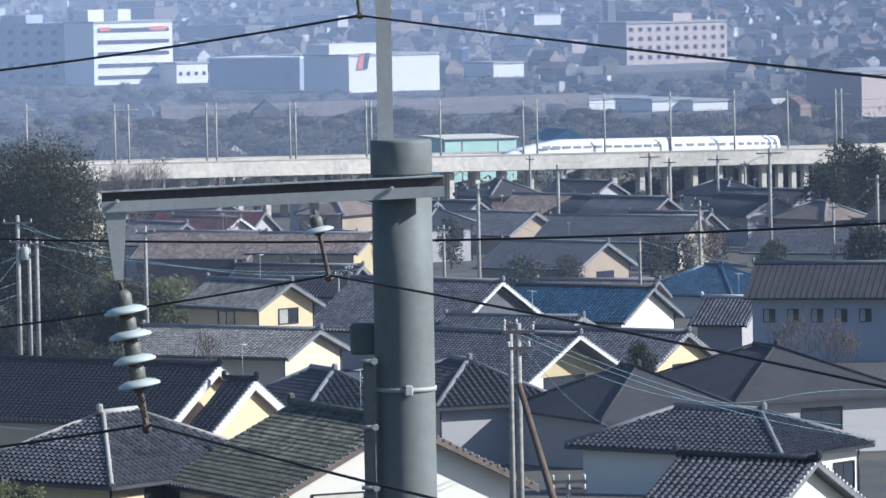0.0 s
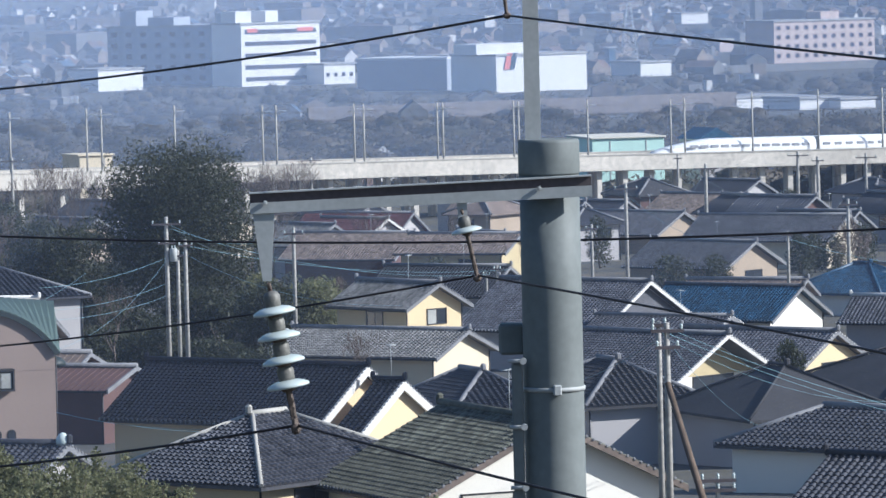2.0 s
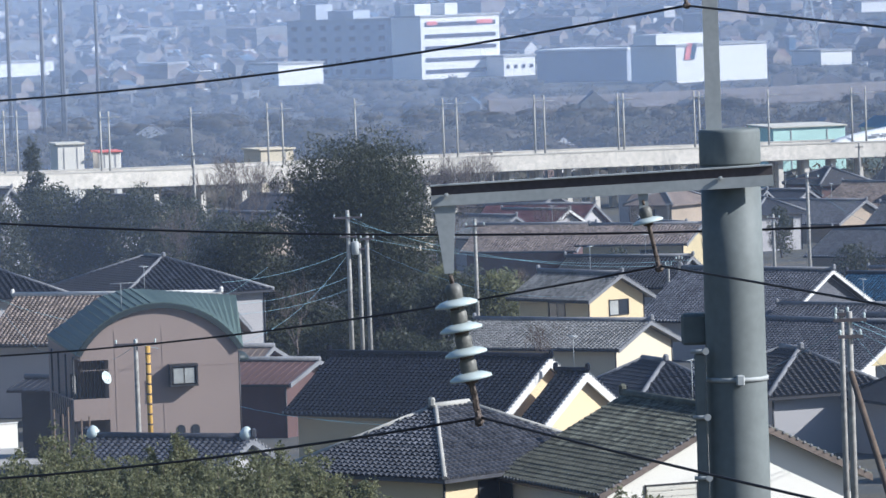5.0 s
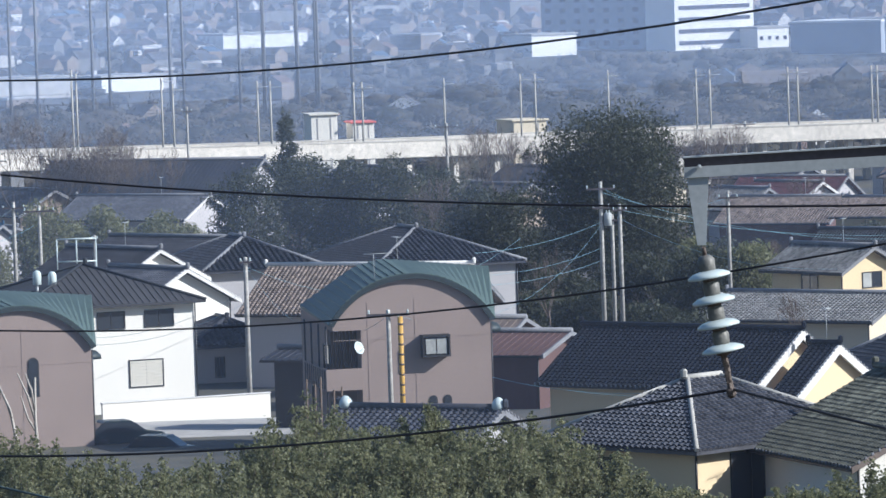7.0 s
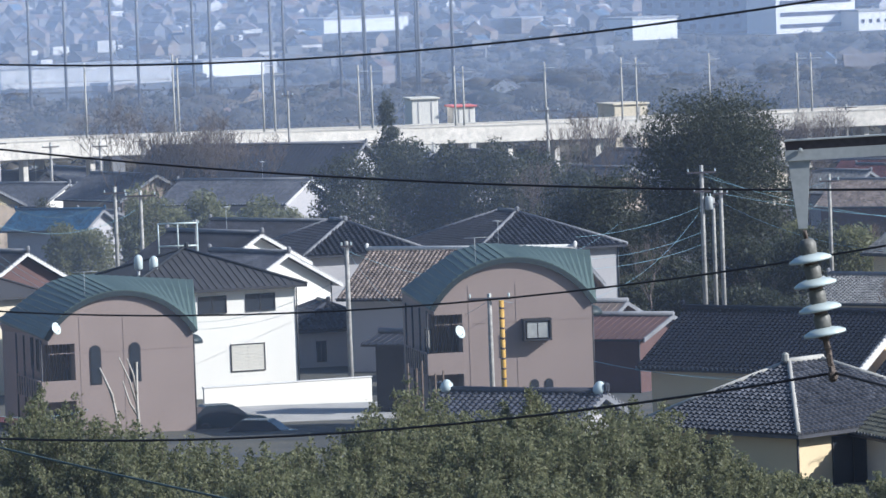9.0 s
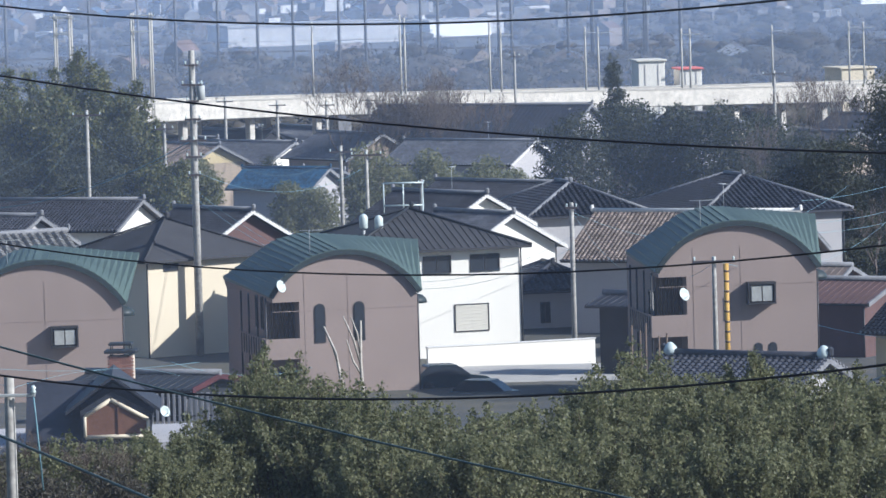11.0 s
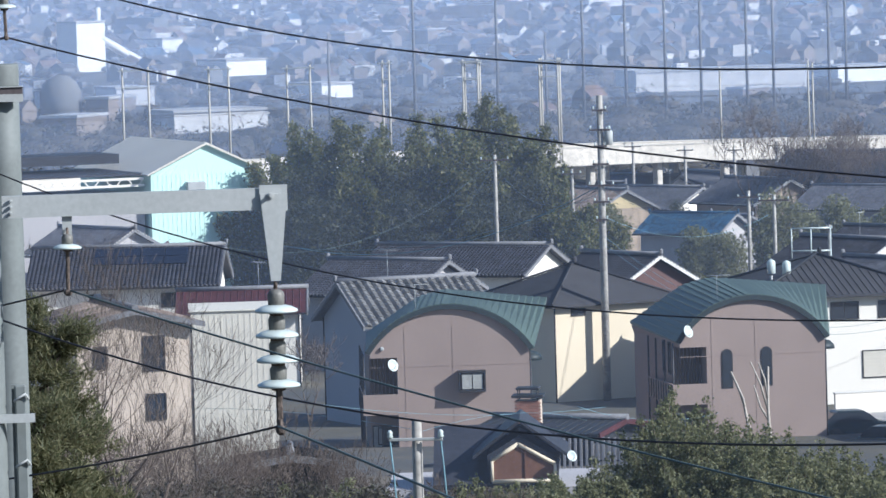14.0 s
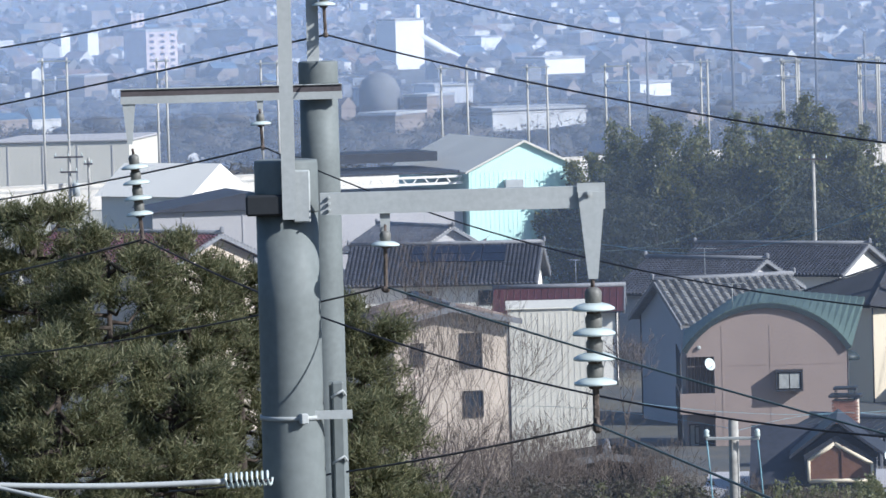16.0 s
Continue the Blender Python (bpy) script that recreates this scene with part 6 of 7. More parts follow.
# ---- dormer roof and chimney in the foreground ----
def dormer_house():
    d = 236
    tip = spot(-1224, 864, d)
    g = ground_at(tip.x, tip.y) - 0.3
    h = thing("house", "dark roofed house with a large five-sided dormer window", "house", "houses of the town", at=Matrix.Translation((tip.x, tip.y, g)) @ Matrix.Rotation(radians(6), 4, "Z"))
    H = tip.z - g
    bm = bmesh.new()
    prism(bm, [(-4.5, 0), (4.5, 0), (4.5, H - 3.0), (-4.5, H - 3.0)], 1.0, 9)
    part("wall", bm, M_GREYWALL, h)
    bm = bmesh.new()
    prism(bm, [(-0.2, H - 2.7), (5.0, H - 2.7), (5.0, H - 2.95), (-0.2, H - 2.95)], 0, 5, Matrix.Translation((0, 0, H - 2.8)) @ Matrix.Rotation(radians(25), 4, "X") @ Matrix.Translation((-2.3, 0, -H + 2.8)))
    part("roof", bm, M_TILE_DK, h)
    five = [(0.0, H - 2.6), (2.62, H - 2.6), (2.64, H - 1.92), (1.1, H - 1.05), (0.0, H - 1.72)]
    bm = bmesh.new()
    prism(bm, [(-0.1, H - 2.75), (2.75, H - 2.75), (2.85, H - 1.7), (1.15, H - 0.7), (-0.2, H - 1.5)], -0.05, 4)
    dm = part("dormer", bm, M_TILE_DK, h)
    bm = bmesh.new()
    for (x0, z0), (x1, z1) in zip(five, five[1:] + five[:1]):
        tube(bm, [(x0, -0.12, z0), (x1, -0.12, z1)], 0.09, 4)
    part("window_frame", bm, M_CREAM, dm, "cream five-sided window frame")
    bm = bmesh.new()
    prism(bm, five, -0.1, -0.06)
    part("pane", bm, M_WOOD, dm, "brown reflecting glass")
    part("mullion", block((1.4, -0.13, H - 1.8), (0.06, 0.05, 1.4)), M_WOOD, dm)
    for sgn in (-1, 1):
        bm = bmesh.new()
        prism(bm, [(1.2, H), (1.2 + sgn * 2.0, H - 1.5), (1.2 + sgn * 2.0, H - 1.65), (1.2, H - 0.15)], -0.3, 5)
        part("dormer_roof", bm, M_TILE_DK, dm)
    dish(h, pose(3.3, -0.5, H - 1.6), 0.24)
    c = thing("chimney", "red brick chimney with a dark metal cap", "chimney", at=Matrix.Translation(spot(-1158, 878, 262) - Vector((0, 0, 0))))
    base = c.matrix_world.translation
    low = ground_at(base.x, base.y) - base.z
    part("stack", block((0, 0.45, low / 2 + 0.6), (1.16, 0.82, -low + 1.2)), M_BEIGE, c)
    brick = mesh_of("brick", block((0, 0, 0), (0.215, 0.1, 0.065), 0.008), M_BRICK)
    for r in range(24):
        for k in range(5):
            o = new("brick", brick)
            o.parent = c
            o.matrix_local = pose(-0.46 + 0.23 * k + (0.055 if r % 2 else -0.055), 0.02, 1.15 - 0.076 * r)
    part("cap", block((0, 0.45, 1.4), (1.5, 1.2, 0.14), 0.03), M_DARK, c)
    part("cap", block((0, 0.45, 1.75), (1.1, 0.9, 0.12), 0.03), M_DARK, c)
    bm = bmesh.new()
    for x in (-0.45, 0.45):
        for y in (0.1, 0.8):
            tube(bm, [(x, y, 1.2), (x, y, 1.75)], 0.03, 5)
    part("cap_leg", bm, M_DARK, c)


dormer_house()


# ---- solar panels, white wall and cars by the white house ----
def low_wall():
    a, b = spot(-614, 851, 321), spot(-316, 844, 324.5)
    g = min(ground_at(a.x, a.y), ground_at(b.x, b.y)) - 0.5
    m = Matrix.Translation(((a.x + b.x) / 2, (a.y + b.y) / 2, g)) @ Matrix.Rotation(math.atan2(b.y - a.y, b.x - a.x), 4, "Z")
    L = (b - a).length
    top = spot(-464, 829, 323).z
    w = thing("garden_wall", "white rendered garden wall beside a parking place", "wall", at=m)
    part("wall_body", block((0, 0, (top - g) / 2), (L, 0.2, top - g), 0.02), M_WHITE, w)
    part("coping", block((0, 0, top - g + 0.04), (L + 0.1, 0.28, 0.08), 0.02), M_CAP, w)
    p = foot(-450, 314.5)
    yard = thing("yard", "pale concrete parking yard in front of the white wall", "yard", kind="structure", at=Matrix.Translation((p.x, p.y, p.z)))
    part("slab", block((0, 0, 0.0), (11.5, 14, 0.5), 0.03, Matrix.Rotation(radians(-1.3), 4, "X")), M_PALECONC, yard)


low_wall()


def make_car(label, u, v, d, psi, paint):
    p = spot(u, v, d)
    c = thing("car", label, "car", "parked cars", at=Matrix.Translation((p.x, p.y, p.z - 1.5)) @ Matrix.Rotation(radians(psi), 4, "Z"))
    bm = bmesh.new()
    prism(bm, [(-2.15, 0.3), (2.15, 0.3), (2.2, 0.62), (2.05, 0.8), (1.2, 0.92), (-2.0, 0.95), (-2.2, 0.7)], -0.82, 0.82)
    bmesh.ops.bevel(bm, geom=bm.edges[:], offset=0.06, segments=2, affect="EDGES")
    part("body", bm, paint, c)
    bm = bmesh.new()
    prism(bm, [(-1.9, 0.93), (1.15, 0.9), (0.45, 1.42), (-1.3, 1.45)], -0.72, 0.72)
    bmesh.ops.bevel(bm, geom=bm.edges[:], offset=0.07, segments=2, affect="EDGES")
    part("windows", bm, M_GLASS, c, "dark glasshouse")
    bm = bmesh.new()
    prism(bm, [(-1.28, 1.43), (0.42, 1.4), (0.3, 1.5), (-1.15, 1.52)], -0.66, 0.66)
    part("roof", bm, paint, c)
    for x in (-1.35, 1.35):
        for y in (-0.78, 0.78):
            bm = bmesh.new()
            lathe(bm, [(0.2, -0.1), (0.31, -0.09), (0.32, 0), (0.31, 0.09), (0.2, 0.1)], pose(x, y, 0.32, 90), 18)
            part("tyre", bm, M_DARK, c)
    for y in (-0.55, 0.55):
        part("headlight", block((2.13, y, 0.66), (0.1, 0.35, 0.14), 0.03), M_PORC, c)


make_car("dark blue-green car parked by the white wall", -578, 863, 303, 20, M_CAR)
make_car("dark car with a bright bonnet parked below the shrubs", -506, 893, 296, -15, M_CAR)


# ---- utility poles of the streets ----
for uvd, arms, r in (
        ((282, 469, 385), ((0.5, 2.0), (1.8, 1.2)), 0.16), ((301, 528, 388), ((0.4, 1.0),), 0.14), ((315, 510, 380), ((0.4, 1.0),), 0.15), ((507, 492, 395), ((0.5, 1.4),), 0.14),
        ((-101, 684, 280), ((0.25, 2.1),), 0.13), ((-351, 582, 327), ((0.3, 0.7),), 0.15), ((-1204, 394, 430), ((0.4, 2.2),), 0.17), ((-1068, 423, 470), ((0.4, 1.6),), 0.16),
        ((-1016, 294, 345), ((0.9, 0.9), (2.1, 1.3), (3.1, 0.8), (4.2, 1.0), (5.5, 1.6), (6.5, 1.0), (7.6, 0.8)), 0.23), ((-757, 470, 450), ((0.5, 1.8),), 0.17), ((-712, 478, 400), ((0.4, 2.2),), 0.15), ((-616, 534, 380), ((0.3, 0.5),), 0.13),
        ((-959, 378, 600), ((0.5, 1.8),), 0.17), ((-867, 387, 600), ((0.5, 1.8),), 0.17), ((-780, 389, 600), ((0.5, 1.6),), 0.17), ((-705, 383, 600), ((0.5, 2.0),), 0.17), ((-587, 385, 600), ((0.5, 2.0),), 0.17), ((-514, 397, 600), ((0.5, 2.2),), 0.17), ((-445, 312, 610), ((0.5, 1.2),), 0.15),
        ((-350, 415, 560), ((0.5, 2.0),), 0.15), ((13, 357, 640), ((0.4, 2.6),), 0.18), ((541, 370, 700), ((0.4, 2.6),), 0.2), ((637, 376, 720), ((0.4, 2.6),), 0.2),
        ((1097, 428, 480), ((0.5, 2.0),), 0.17), ((1239, 397, 590), ((0.5, 2.6),), 0.2), ((1402, 378, 640), ((0.5, 2.4),), 0.2), ((1437, 388, 640), ((0.5, 1.4),), 0.2), ((1614, 373, 560), ((0.5, 2.8),), 0.2), ((1522, 384, 640), ((0.5, 2.4),), 0.17), ((1489, 464, 480), ((0.5, 1.6),), 0.16),
        ((1382, 519, 450), ((0.3, 0.8),), 0.13), ((1190, 379, 680), ((0.5, 1.0),), 0.16), ((1035, 500, 500), ((0.4, 1.2),), 0.15), ((866, 569, 420), ((0.3, 0.6),), 0.12), ((847, 579, 420), ((0.3, 0.6),), 0.1), ((1725, 472, 540), ((0.4, 0.8),), 0.15), ((1803, 423, 540), ((0.4, 2.2),), 0.18), ((1570, 395, 700), ((0.4, 1.2),), 0.16),
        ((1150, 674, 208), ((0.15, 0.6),), 0.11), ((1249, 957, 203), ((0.05, 1.3), (0.4, 1.3)), 0.1), ((1164, 677, 204), ((0.3, 1.2), (0.9, 0.9)), 0.13),
        ((-1356, 861, 130), (), 0.14), ((-2519, 354, 380), ((0.4, 2.0), (1.4, 1.2)), 0.14), ((-2485, 367, 380), ((0.4, 0.6),), 0.12), ((-1815, 344, 560), ((0.4, 0.8),), 0.15), ((-1848, 417, 500), ((0.4, 2.4),), 0.14)):
    utility_pole(*uvd, r=r * 0.82, arms=arms, can=2.6 if len(arms) > 1 and uvd[2] > 300 else 0.0)


def leaning_pole():
    a, b = spot(1164, 785, 203), spot(1227, 1008, 198)
    b.z = ground_at(b.x, b.y) - 0.3
    a2 = spot(1227, 1008, 200)
    d = (a2 - a) / max(0.1, (a.z - a2.z))
    foot_pt = a + d * (a.z - ground_at(a.x, a.y) + 1.0)
    bm = bmesh.new()
    tube(bm, [a, foot_pt], [0.11, 0.16], 10)
    solo("stay_pole", bm, M_WOODPOLE, "old brown wooden pole leaning as a prop", "pole")
    p = spot(-80, 697, 279)
    bm = bmesh.new()
    g = ground_at(p.x, p.y)
    lathe(bm, [(0.13, 0), (0.13, p.z - g)], pose(p.x, p.y, g), 12)
    ob = solo("guarded_pole", bm, M_GUARD, "pole sheathed in a yellow cable guard", "pole")
    for k in range(9):
        z = p.z - 0.4 - k * 0.5
        bm = bmesh.new()
        lathe(bm, [(0.135, 0), (0.135, 0.1)], pose(p.x, p.y, z, 14, 10), 12)
        part("dark_stripe", bm, M_WOODPOLE, ob)


leaning_pole()


def roof_frame():
    """White pipe frame on the roof behind the white house."""
    a, b = spot(-683, 539, 375), spot(-614, 534, 375)
    t = thing("pipe_frame", "white painted pipe frame above a roof", "frame", at=Matrix.Translation(a))
    w = (b - a).length
    g = ground_at(a.x, a.y) - a.z
    for x in (0, w * 0.5, w):
        bm = bmesh.new()
        tube(bm, [(x, 0, 0), (x, 0, g if x == w else -2.2)], 0.05, 6)
        part("upright", bm, M_PORC, t)
    for z in (0, -1.5):
        bm = bmesh.new()
        tube(bm, [(0, 0, z), (w, 0, z)], 0.06, 6)
        part("rail", bm, M_PORC, t)


roof_frame()

# thin service cables of the streets
for a, mid, b, r in (
        ((278, 588, 385), (175, 618), (65, 629, 345), 0.012), ((278, 610, 385), (175, 637), (64, 647, 345), 0.012), ((280, 542, 385), (177, 574), (56, 589, 345), 0.012),
        ((282, 477, 385), (398, 536), (509, 504, 395), 0.014), ((281, 487, 385), (517, 555), (856, 585, 420), 0.012), ((-1021, 454, 345), (-1211, 534), (-1560, 548, 380), 0.025), ((-1021, 444, 345), (-881, 519), (-757, 480, 450), 0.014),
        ((-98, 692, 280), (72, 702), (280, 547, 385), 0.010), ((-98, 692, 280), (-229, 722), (-351, 597, 330), 0.010), ((1096, 438, 480), (1171, 484), (1239, 405, 590), 0.016), ((1239, 405, 590), (1422, 428), (1614, 383, 560), 0.016),
        ((1096, 438, 480), (1290, 516), (1489, 471, 480), 0.014), ((1489, 471, 480), (1650, 521), (1803, 435, 540), 0.014), ((1163, 685, 204), (1446, 799), (1885, 875, 260), 0.010), ((1163, 695, 204), (1446, 809), (1884, 895, 260), 0.010), ((1163, 705, 204), (1346, 788), (1646, 812, 290), 0.008),
        ((208, 837, 262), (308, 850), (539, 846, 262), 0.010), ((79, 810, 275), (208, 837), (449, 844, 262), 0.010), ((-1069, 845, 270), (-960, 871), (-819, 863, 280), 0.010), ((-1579, 818, 260), (-1320, 852), (-1019, 847, 275), 0.010)):
    hang_through("service_cable", a, mid, b, r * 1.05, "thin pale service cable strung between street poles", M_CYAN if r < 0.0125 or r > 0.02 else M_WIRE2, "street cables")


def filler_houses():
    """Houses that fill the plain before the viaduct."""
    rng = random.Random(5)
    taken = [o.matrix_world.translation.xy for o in scene.objects if o.name.startswith(("house", "utility_pole", "factory", "hall"))]
    kinds = [("grey tiled", M_TILE), ("dark slate", M_SLATE), ("brown tiled", M_TILE_BRN), ("black tiled", M_TILE_DK), ("dull slate", M_TILE_DK), ("grey slate", M_SLATE)]
    walls = [("tan", M_MORTAR), ("brown", M_BROWNWALL), ("grey", M_GREYWALL), ("tan", M_MORTAR), ("grey", M_GREYWALL), ("cream", M_CREAM)]
    made = 0
    for _ in range(900):
        if made >= 95:
            break
        d = rng.uniform(540, 668)
        u = rng.uniform(300, 2000) if rng.random() < 0.62 else rng.uniform(-1900, 300)
        if -420 < u < 760 and d < 600 or u > 900 and d < 585 or u < -1500 and d < 430:
            continue
        p = spot(u, 0, d)
        if any((p.xy - q).length < 13.5 for q in taken):
            continue
        taken.append(p.xy)
        made += 1
        rn, rm = rng.choice(kinds)
        wn_, wm = rng.choice(walls)
        low = ground_at(p.x, p.y)
        v = (EYE - low - rng.uniform(4.2, 6.2)) / d * UNIT
        w = rng.uniform(4.8, 7.2)
        (hip_house if rng.random() < 0.3 else gable_house)(wn_ + " walled house under a " + rn + " roof", u, v, d, rng.choice((46, 52, 56, 24, 32, -38)), w, w + rng.uniform(1, 4), rng.uniform(23, 28), wm, rm, tiles=d < 520, tile=0.4, windows=[("f", rng.uniform(-1, 1), -1.0, rng.uniform(1.2, 2.2), 1.0, "plain"), ("l", w * 0.4, -1.2, 1.5, 1.1, "plain")])


filler_houses()


def near_post():
    """The bare post in the foreground with two insulators and pale drop cables."""
    d = 130
    p = spot(-1356, 894, d)
    t = thing("drop_cable_bracket", "steel bracket with two insulators and pale drop cables", "bracket", at=Matrix.Translation(p))
    part("bracket_bar", block((0, -0.2, 0), (1.25, 0.06, 0.07), 0.01), M_STEEL, t)
    for x in (-0.6, 0.58):
        bm = bmesh.new()
        lathe(bm, [(0.05, 0), (0.075, 0.04), (0.05, 0.09), (0.07, 0.13), (0.03, 0.19)], pose(x, -0.2, 0.03), 12)
        part("insulator", bm, M_PORC, t)
        bm = bmesh.new()
        tube(bm, [(x, -0.2, 0), (x + 0.06, -0.22, -0.7), (x + 0.17, -0.25, -2.2)], 0.02, 6)
        part("drop_cable", bm, M_CYAN, t)


near_post()


def stakes():
    """Weathered stakes and a dark carport beside the barrel-roofed house."""
    for u, v in ((-251, 803), (-236, 812), (-226, 800), (-203, 823), (-189, 818)):
        p = spot(u, v, 285)
        g = ground_at(p.x, p.y)
        bm = bmesh.new()
        tube(bm, [(0, 0, 0), (0.04, 0, p.z - g)], [0.07, 0.05], 6)
        solo("garden_stake", bm, M_WOODPOLE, "weathered wooden stake in the garden", "stake", "garden stakes", at=Matrix.Translation((p.x, p.y, g)))


stakes()


def tank_pair():
    """Two silver hot-water tanks on the roof behind."""
    for u, v in ((-720, 592), (-693, 595)):
        p = spot(u, v, 338)
        t = thing("roof_tank", "small silver vent tank on a roof pipe", "tank", "roof tanks", at=Matrix.Translation((p.x, p.y, p.z - 0.9)))
        bm = bmesh.new()
        lathe(bm, [(0.2, 0), (0.26, 0.05), (0.26, 0.7), (0.18, 0.82), (0.05, 0.9)], None, 14)
        part("drum", bm, M_PORC, t)
        bm = bmesh.new()
        lathe(bm, [(0.08, -1.6), (0.08, 0.0)], None, 8)
        part("pipe", bm, M_STEEL, t)


tank_pair()


def garden_trees():
    """Small trees in the gardens between the houses."""
    rng = random.Random(21)
    taken = [o.matrix_world.translation.xy for o in scene.objects if o.name.startswith(("house", "utility_pole"))]
    made = 0
    for k in range(1200):
        if made >= 80:
            break
        d, u = rng.uniform(335, 660), rng.uniform(500, 1900) if rng.random() < 0.6 else rng.uniform(-1500, 500)
        p = spot(u, 0, d)
        if any((p.xy - q).length < 6.5 for q in taken):
            continue
        if u > 880 and d < 480:
            continue
        made += 1
        v = (EYE - ground_at(p.x, p.y) - rng.uniform(3.0, 6.0)) / d * UNIT
        if rng.random() < 0.65:
            leafy_tree("small dark evergreen in a garden", u, d, v, rng.uniform(2.5, 4.5), 300 + k, M_LEAF_DK, 0.12, 3000, name="garden_tree", group="garden trees", bare=0.05, lobes=8)
        else:
            bare_tree("small leafless garden tree", u, d, v, 300 + k, 0.6, 5, group="garden trees")

for a, mid, b, r in (
        ((281, 478, 400), (410, 520), (506, 504, 400), 0.012), ((305, 518, 395), (549, 563), (889, 577, 430), 0.012), ((310, 533, 395), (498, 612), (697, 636, 360), 0.011), ((1239, 425, 590), (1331, 457), (1437, 408, 640), 0.016), ((1096, 448, 480), (1250, 535), (1382, 527, 450), 0.012),
        ((1382, 532, 450), (1579, 580), (1889, 554, 480), 0.012), ((1152, 689, 208), (1246, 806), (1335, 868, 275), 0.008), ((1152, 704, 208), (1046, 763), (885, 790, 290), 0.009), ((1646, 812, 260), (1746, 803), (1905, 815, 280), 0.009),
        ((-1205, 409, 430), (-1311, 541), (-1510, 539, 420), 0.014), ((-1023, 504, 345), (-942, 537), (-721, 513, 400), 0.012), ((-1024, 534, 345), (-766, 692), (-354, 643, 330), 0.010), ((-1024, 549, 345), (-667, 725), (-354, 664, 330), 0.010), ((-352, 598, 330), (-64, 651), (138, 565, 385), 0.010),
        ((-1204, 403, 430), (-1438, 537), (-1679, 545, 400), 0.014), ((-1021, 468, 345), (-1338, 550), (-1599, 542, 400), 0.012), ((-1205, 413, 430), (-1116, 486), (-1021, 458, 345), 0.014), ((-1356, 879, 130), (-1504, 851), (-1754, 829, 190), 0.005), ((-1356, 884, 130), (-1254, 861), (-1054, 870, 200), 0.005)):
    hang_through("service_cable", a, mid, b, r * 1.05, "thin pale service cable strung between street poles", M_CYAN if r < 0.0125 or r > 0.02 else M_WIRE2, "street cables")


# ---- trees and shrubs ----
leafy_tree("large round dark evergreen tree", 303, 440, 343, 14.0, 3, M_LEAF_DK, 0.13, 76000, bare=0.1, lobes=22)

def row(label, pts, mat, leaf, n, seed, width, name="tree", bare=0.05, group="trees", squash=1.0, lobes=8):
    for k, (u, v, d) in enumerate(pts):
        leafy_tree(label, u, d, v, width * (0.85 + 0.3 * ((k * 7 + seed) % 5) / 4), seed * 50 + k, mat, leaf, n, squash, name, group, bare, lobes)


# dark trees behind the barrel-roofed houses
row("dark leafy evergreen tree at the edge of the grove", [(-349, 426, 470), (-258, 400, 480), (-169, 418, 475), (-89, 415, 470), (-19, 433, 475), (60, 470, 460), (130, 473, 455)], M_LEAF_DK, 0.16, 13000, 1, 8.0, lobes=12)
row("tall dark conifer with a ragged top", [(-270, 324, 500)], M_LEAF_DK, 0.16, 5000, 2, 3.2, bare=0.3)
row("low evergreen scrub below the railway", [(-701, 474, 480), (-601, 483, 470), (-492, 497, 460), (447, 573, 430), (546, 586, 420)], M_LEAF, 0.2, 4500, 4, 6.0)
row("olive scrub tree between the houses and the railway", [(-1008, 485, 530), (-849, 532, 505), (-799, 542, 500), (-723, 499, 530), (-648, 511, 525), (-578, 503, 530), (-508, 515, 520), (-449, 520, 520), (-1069, 503, 500)], M_LEAF, 0.16, 6000, 14, 4.6, bare=0.0)
# bamboo grove
for k, (u, v, d) in enumerate([(-1610, 402, 470), (-1543, 334, 480), (-1472, 326, 478), (-1403, 343, 470), (-1327, 325, 480), (-1282, 331, 474), (-1231, 292, 482), (-1183, 364, 470), (-1138, 350, 474), (-1096, 466, 465), (-1047, 497, 462)] + [(-1580, 372, 484), (-1505, 350, 486), (-1440, 362, 466), (-1365, 352, 486), (-1205, 340, 470), (-1160, 330, 488), (-1255, 360, 466)]):
    plume("dense feathery bamboo clump of a dark grove", u, d, v - 34, 6.4 + 0.5 * (k % 4), 250 + k, M_BAMBOO, 0.2, 25000, "tree", "bamboo grove", 16, 1.6, 0.95, 0.5, 0.1)
# dark leaves fill the gaps and put the grove's inner shade into colour
row("dark undergrowth standing in for the bamboo grove's inner shade", [(-1546, 410, 466), (-1476, 400, 468), (-1396, 402, 466), (-1316, 398, 468), (-1236, 400, 466), (-1166, 420, 466), (-1516, 457, 460), (-1356, 459, 460), (-1206, 474, 458)], M_LEAF_DK, 0.16, 12000, 6, 8.0, bare=0.0, group="bamboo grove", lobes=10)
# shrubs on the near slope
for k, (u, v, d) in enumerate([(-766, 903, 196), (-696, 901, 190), (-597, 932, 186), (-507, 938, 190), (-427, 926, 182), (-325, 889, 190), (-253, 831, 205), (-195, 879, 196), (-105, 907, 186), (-23, 864, 200), (56, 897, 190), (147, 880, 200), (216, 907, 196), (403, 1022, 200), (304, 1001, 190),
    (-900, 819, 205), (-840, 836, 200), (-762, 904, 195), (-1045, 966, 190), (-1136, 993, 186), (-220, 893, 205), (-38, 857, 200), (750, 983, 190)]):
    plume("bushy evergreen shrub on the near slope", u, d, v, 5.2 + 0.7 * (k % 3), 350 + k, M_LEAF, 0.07, 22000, stems=46, fluff=0.3, low=0.1, thin=0.7)
